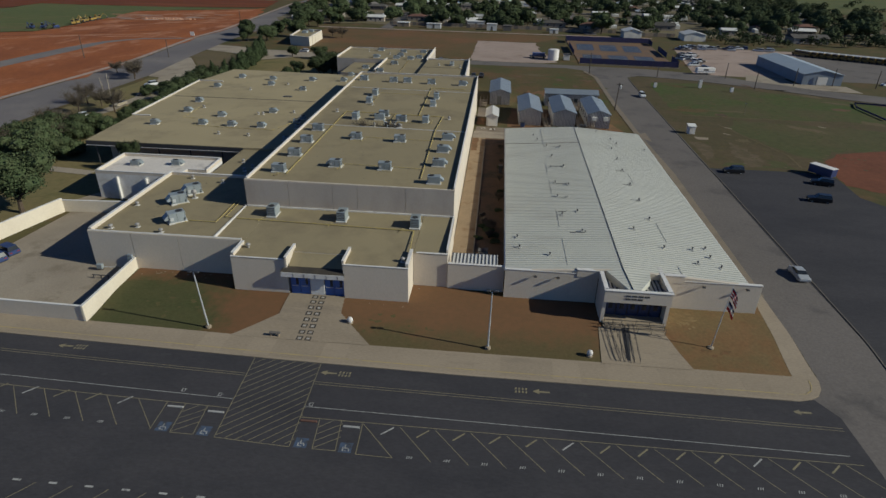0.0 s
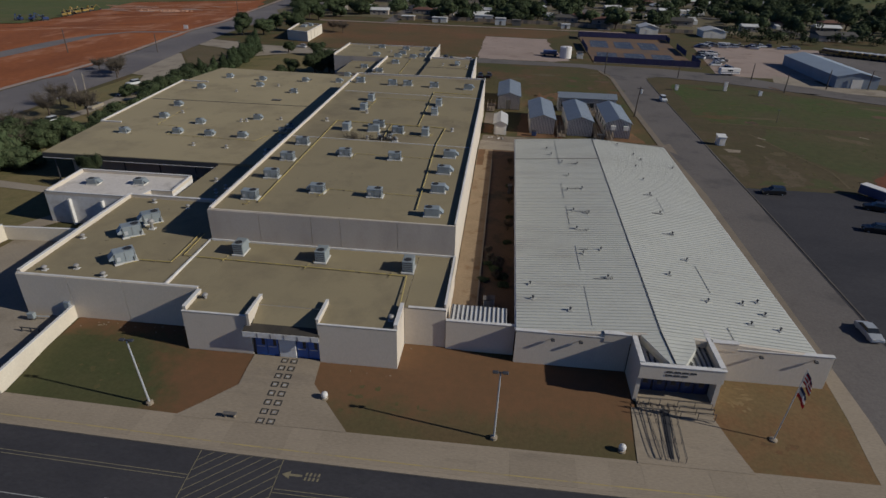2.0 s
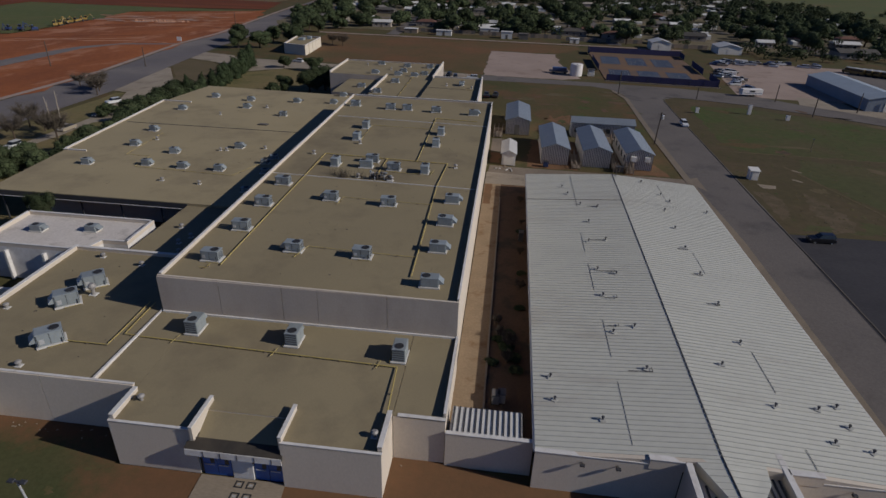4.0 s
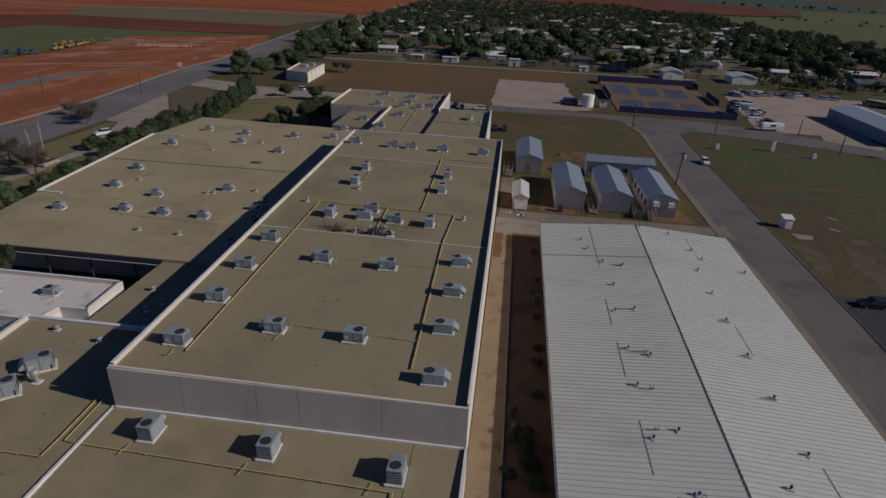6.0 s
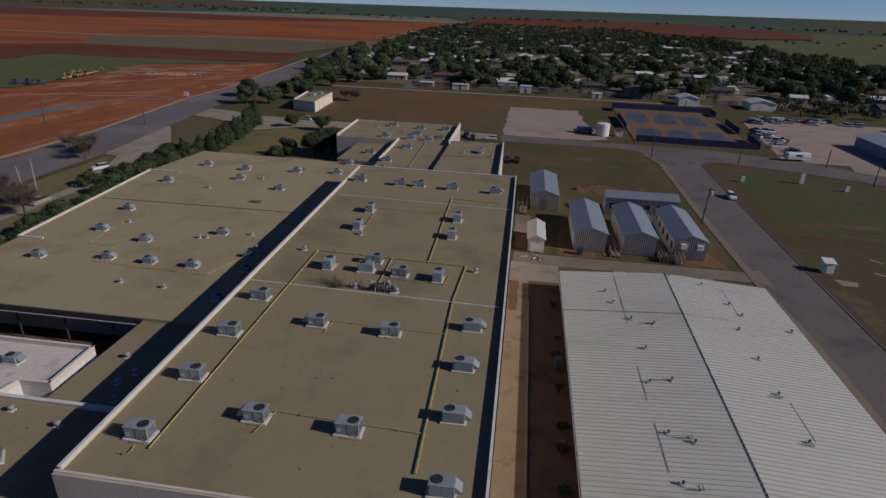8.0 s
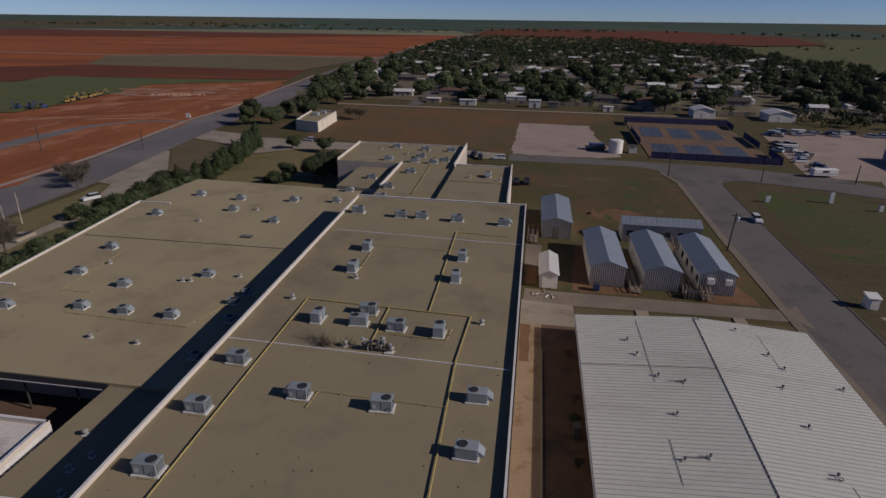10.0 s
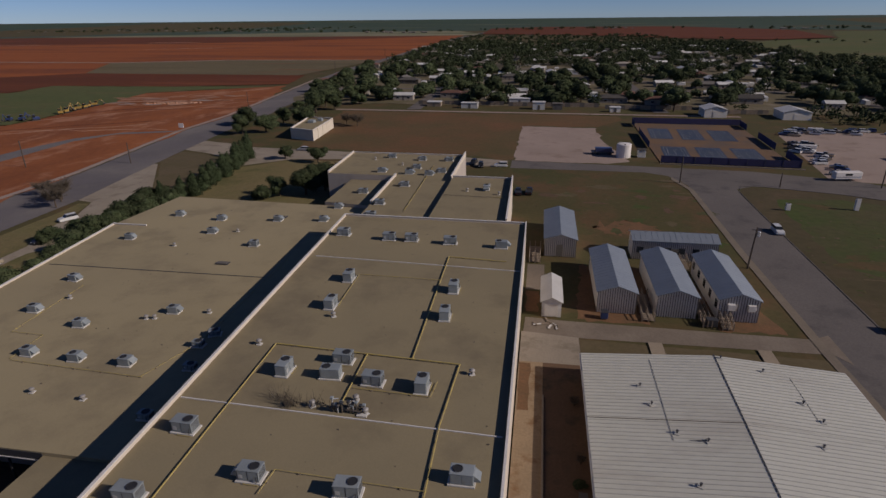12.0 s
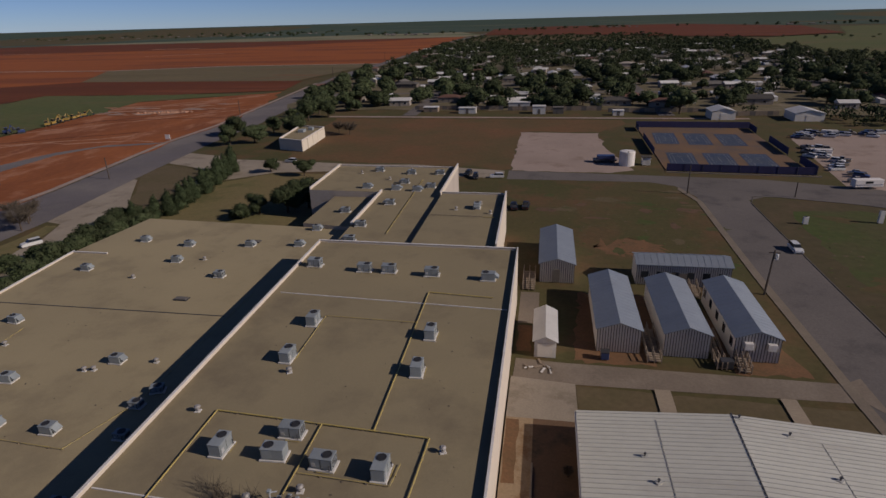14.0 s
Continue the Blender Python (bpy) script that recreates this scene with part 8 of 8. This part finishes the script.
protos = [house(13, 8, 2.7, 1.4, SHINGLE, "low house with grey shingle hip roof"), house(14, 8, 2.7, 1.2, BRICK_RED, "low house with brown-red roof among trees"),
          house(11, 7, 2.7, 1.2, WHITE_METAL, "small house with pale metal roof", False), house(16, 9, 2.8, 1.5, SHINGLE, "long house with grey gable roof", False)]
far_protos = []
for w, d, h, rise_, roofm, lab, hip in ((13, 8, 2.7, 1.4, SHINGLE, "distant low house with grey roof", True), (11, 7, 2.7, 1.2, WHITE_METAL, "distant small house with pale metal roof", False), (15, 8, 2.8, 1.3, BRICK_RED, "distant long house with brown-red roof", False), (12, 8, 2.7, 1.3, HOUSE_WALL, "distant house with faded tan roof", True)):
    ob = house(w, d, h, rise_, roofm, lab, hip)
    for o in list(ob.children_recursive):
        if o.name.split(".")[0] not in ("wall", "roof"):
            bpy.data.objects.remove(o)
    far_protos.append(ob)
used = set()


def put_house(k, x, y, a, s=1.0):
    m = pose(x, y, 0.32, 0, 0, a) @ Matrix.Diagonal((0.84 * s, 0.84 * s, 0.9, 1))
    ob = far_protos[k] if y > 520 else protos[k]
    if ob not in used:
        used.add(ob)
        ob.matrix_basis = m
    else:
        c = copy_thing(ob, Matrix())
        c.matrix_basis = m


for k, x, y, a, s in ((2, -68, 331, 3, 1.0), (2, -13, 331, -2, 1.25), (3, 6, 336, 0, 1.0), (1, -36, 338, 2, 1.0), (0, 27, 330, 0, 1.1), (1, 47, 326, -3, 1.2), (3, 82, 333, 0, 1.1), (2, 90, 388, 4, 1.0), (2, 173, 470, 0, 1.0), (3, 214, 620, 5, 1.4), (2, -62, 432, 0, 1.2), (2, -52, 450, 0, 1.1), (0, -81, 402, 0, 1.1)):
    put_house(k, x, y, a, s)
rng = random.Random(77)
lots = []
for row in range(16):
    y = 352 + 34 * row
    left, right = -122 - 0.05 * (y - 350), 190 + 0.12 * (y - 350) if y < 700 else 240
    x = left
    while x < right:
        if rng.random() < 0.72:
            lots.append((x + rng.uniform(-6, 6), y + rng.uniform(-11, 11)))
        x += rng.uniform(16, 32)
lots += [(112, 318), (151, 327), (184, 308), (140, 296)]
for x, y in lots:
    put_house(rng.choice([0, 1, 1, 2, 2, 2, 3]) if y < 520 else rng.choice([0, 1, 1, 1, 2, 3, 3]), x, y, rng.choice([0, 0, 90]) + rng.uniform(-8, 8), rng.uniform(0.75, 1.2))
setting(sheet("town_ground", ragged([(-120, 318), (60, 312), (70, 300), (215, 296), (240, 520), (238, 900), (-146, 915), (-134, 500)], 14, 3.0), TOWN_GROUND, 0.004, cuts=False), "dry pale yards and gardens between the houses", "ground")
rng2 = random.Random(88)
bm = bmesh.new()
for k in range(330):                     # sheds, carports and vehicles too many and far to count
    y = 330 + 560 * rng2.random()
    x = rng2.uniform(-118 - 0.045 * (y - 350), 225)
    w, d, h = rng2.uniform(0.9, 3.6), rng2.uniform(0.9, 2.2), rng2.uniform(1.1, 2.3)
    prism(bm, [(x - w, y - d), (x + w, y - d), (x + w, y + d), (x - w, y + d)], 0.25, h, top=[h, h, h + 0.35, h + 0.35])
tagged(part("town_sheds", bm, WHITE_METAL), "pale sheds and carports scattered among the houses", "sheds", kind="stuff")
for row in range(12):
    y = 372 + 44 * row
    setting(sheet("town_street", [(-125, y), (215, y), (215, y + 5), (-125, y + 5)], ROAD_GREY, 0.02, cuts=False), "pale worn residential street", "road")
for x in (-60, 40, 130):
    setting(sheet("town_street", [(x, 300), (x + 6, 300), (x + 6, 880), (x, 880)], ROAD_GREY, 0.03, cuts=False), "pale worn residential street", "road")

# sheds and garden walls along the lane
for x, y, w, d, h, m, lab in ((-34, 307.5, 7, 3, 2.5, CURB_WHITE, "white shed along the lane"), (-5, 307, 5, 4, 3.2, WHITE_METAL, "pale blue-white shed along the lane"), (-13.5, 322, 9, 5, 2.8, CURB_WHITE, "pale metal-roofed shed in a garden"),
                              (2.6, 307, 4, 3.5, 2.7, SHINGLE, "grey shingled garden shed by the lane"), (25.2, 302, 4, 2.5, 2.2, GREY_SIDING, "small brown shed by the lane"), (-50, 312, 6, 4, 2.2, WOOD, "timber shed by the lane")):
    sh = thing("lane_shed", lab, "shed", "lane sheds")
    boxes("wall", m, sh, (x - w / 2, y - d / 2, 0.3, x + w / 2, y + d / 2, h))
    boxes("roof", WHITE_METAL if m is not SHINGLE else SHINGLE, sh, (x - w / 2 - 0.2, y - d / 2 - 0.2, h, x + w / 2 + 0.2, y + d / 2 + 0.2, h + 0.18))
    boxes("door", BATTEN, sh, (x - 0.5, y - d / 2 - 0.05, 0.35, x + 0.5, y - d / 2, min(h - 0.3, 2.2)))
metal_hall("metal_shed", 56.5, 291, 64.5, 300, 3.2, 4.4, GREY_SIDING, WHITE_METAL, "grey metal shed with pale gable roof behind the courts")
metal_hall("metal_shed", 83, 288, 92.5, 298, 3.0, 4.2, GREY_SIDING, WHITE_METAL, "pale metal shed behind the storage yard")
fence = thing("garden_fence", "long weathered board fence behind the lane", "fence")
for x0, x1, y0 in ((-58, -20, 316), (-18, 20, 314), (22, 56, 309), (66, 82, 300)):
    for k in range(int((x1 - x0) / 2)):
        boxes("fence_panel", WOOD if k % 3 else BATTEN, fence, (x0 + 2 * k, y0, 0.3, x0 + 2 * k + 1.96, y0 + 0.08, 2.1))

town_a = tree("town_tree", "dark green shade tree among houses", 5.6, 4.9, 81, 0.23, 2000, group="town trees")
town_b = tree("town_tree", "rounded dark green town tree", 4.6, 4.2, 91, 0.21, 1800, group="town trees")
town_c = tree("town_tree", "tall dark green town tree", 6.4, 4.6, 101, 0.23, 2000, group="town trees")
rng = random.Random(5)
sets = {0: [], 1: [], 2: []}
far = []
tries = 0
while tries < 2300:
    tries += 1
    y = 298 + 620 * rng.random() ** 0.85
    left = -122 - 0.045 * (y - 350)
    right = 240
    x = rng.uniform(left, right)
    if y < 318 and x < 100 and rng.random() < 0.72:
        continue
    if any(abs((y - 374.5 - 44 * k)) < 5 for k in range(12)) and rng.random() < 0.8:
        continue
    s = rng.uniform(0.65, 1.45)
    if math.sin(x * 0.045 + 2.1 * math.sin(y * 0.021)) + math.sin(y * 0.06 + x * 0.013) < -0.9 and rng.random() < 0.75:
        continue
    if y < 480 and sum(len(v) for v in sets.values()) < 290:
        sets[rng.randrange(3)].append((x, y, s))
    else:
        far.append((x, y, s))
for p, k in ((town_a, 0), (town_b, 1), (town_c, 2)):
    plant(p, sets[k], 200 + k, 0.3)
rng = random.Random(15)
for k in range(40):                      # hedgerow and scattered field trees at the town's edge
    far.append((rng.uniform(200, 700), rng.uniform(840, 1010), rng.uniform(0.4, 0.8)))
for k in range(80):
    far.append((rng.uniform(190, 330), rng.uniform(300, 560), rng.uniform(0.6, 1.2)))
for k in range(46):
    far.append((rng.uniform(96, 210), rng.uniform(276, 300), rng.uniform(0.5, 1.1)))
for k in range(230):
    far.append((rng.uniform(-150, 190), rng.uniform(880, 1270), rng.uniform(0.7, 1.2)))
for k in range(90):
    far.append((rng.uniform(-2300, -700), rng.uniform(1900, 2300), rng.uniform(0.8, 2.0)))
for k in range(120):                     # shelter belts out on the plain
    cx, cy = ((-900, 1780), (-1500, 1850), (-420, 1640), (150, 1900), (620, 1750), (-60, 1820), (900, 1500))[k % 7]
    far.append((cx + rng.gauss(0, 90), cy + rng.gauss(0, 12), rng.uniform(0.8, 1.8)))


def far_woods(spots, seed):
    """Far trees, each a ragged crown of leaf clumps on a short trunk, in one mesh."""
    r = np.random.RandomState(seed)
    verts, faces = [], []
    for x, y, s in spots:
        n = 165 if y < 700 else 90
        lumps = r.normal(0, 1, (5, 3)) * (1.9, 1.9, 0.7) * s + (x, y, 0.3 + 2.9 * s)
        d = r.normal(0, 1, (n, 3))
        d /= np.linalg.norm(d, axis=1)[:, None]
        c = lumps[r.randint(0, 5, n)] + d * (1.9, 1.9, 1.5) * s * r.uniform(0.75, 1.1, n)[:, None]
        size = (0.46 if y < 700 else 0.72) * s
        for k in range(n):
            a, b = r.normal(0, 1, 3), r.normal(0, 1, 3)
            a -= d[k] * (a @ d[k]) * 0.7
            a /= np.linalg.norm(a)
            b = np.cross(d[k], a)
            i = len(verts)
            verts += [c[k] - a * size, c[k] - b * size * 0.8, c[k] + a * size, c[k] + b * size * 0.8]
            faces.append((i, i + 1, i + 2, i + 3))
        i = len(verts)
        verts += [(x - 0.25 * s, y, 0), (x + 0.25 * s, y, 0), (x, y + 0.3 * s, 0), (x, y, 3 * s)]
        faces += [(i, i + 1, i + 3), (i + 1, i + 2, i + 3), (i + 2, i, i + 3)]
    me = bpy.data.meshes.new("far_trees")
    me.from_pydata([tuple(map(float, v)) for v in verts], [], faces)
    me.materials.append(LEAF)
    return tagged(new("far_trees", me), "dark green shade trees filling the distant town", "trees", kind="stuff")


far_woods(far, 3)
# farmsteads and a distant settlement on the plain
rng = random.Random(23)
bm = bmesh.new()
for k in range(90):
    if k < 55:
        x, y = rng.uniform(-2300, -760), rng.uniform(1780, 2150)
    else:
        cx, cy = ((-420, 1620), (620, 1730), (180, 1880), (900, 1480), (-330, 1560))[k % 5]
        x, y = cx + rng.gauss(0, 25), cy + rng.gauss(0, 12)
    w, d, h = rng.uniform(2, 6), rng.uniform(2, 5), rng.uniform(2.0, 3.6)
    prism(bm, [(x - w, y - d), (x + w, y - d), (x + w, y + d), (x - w, y + d)], 0.2, h, top=[h, h, h + 1, h + 1])
tagged(part("far_farm_buildings", bm, HOUSE_WALL), "pale roofs of far farms on the plain", "buildings", kind="stuff")


# ---- bring the plan to metres ----
for ob in list(scene.objects):
    if ob.parent is None and ob.type in {"MESH", "EMPTY"}:
        ob.matrix_basis = Matrix.Scale(U, 4) @ ob.matrix_basis
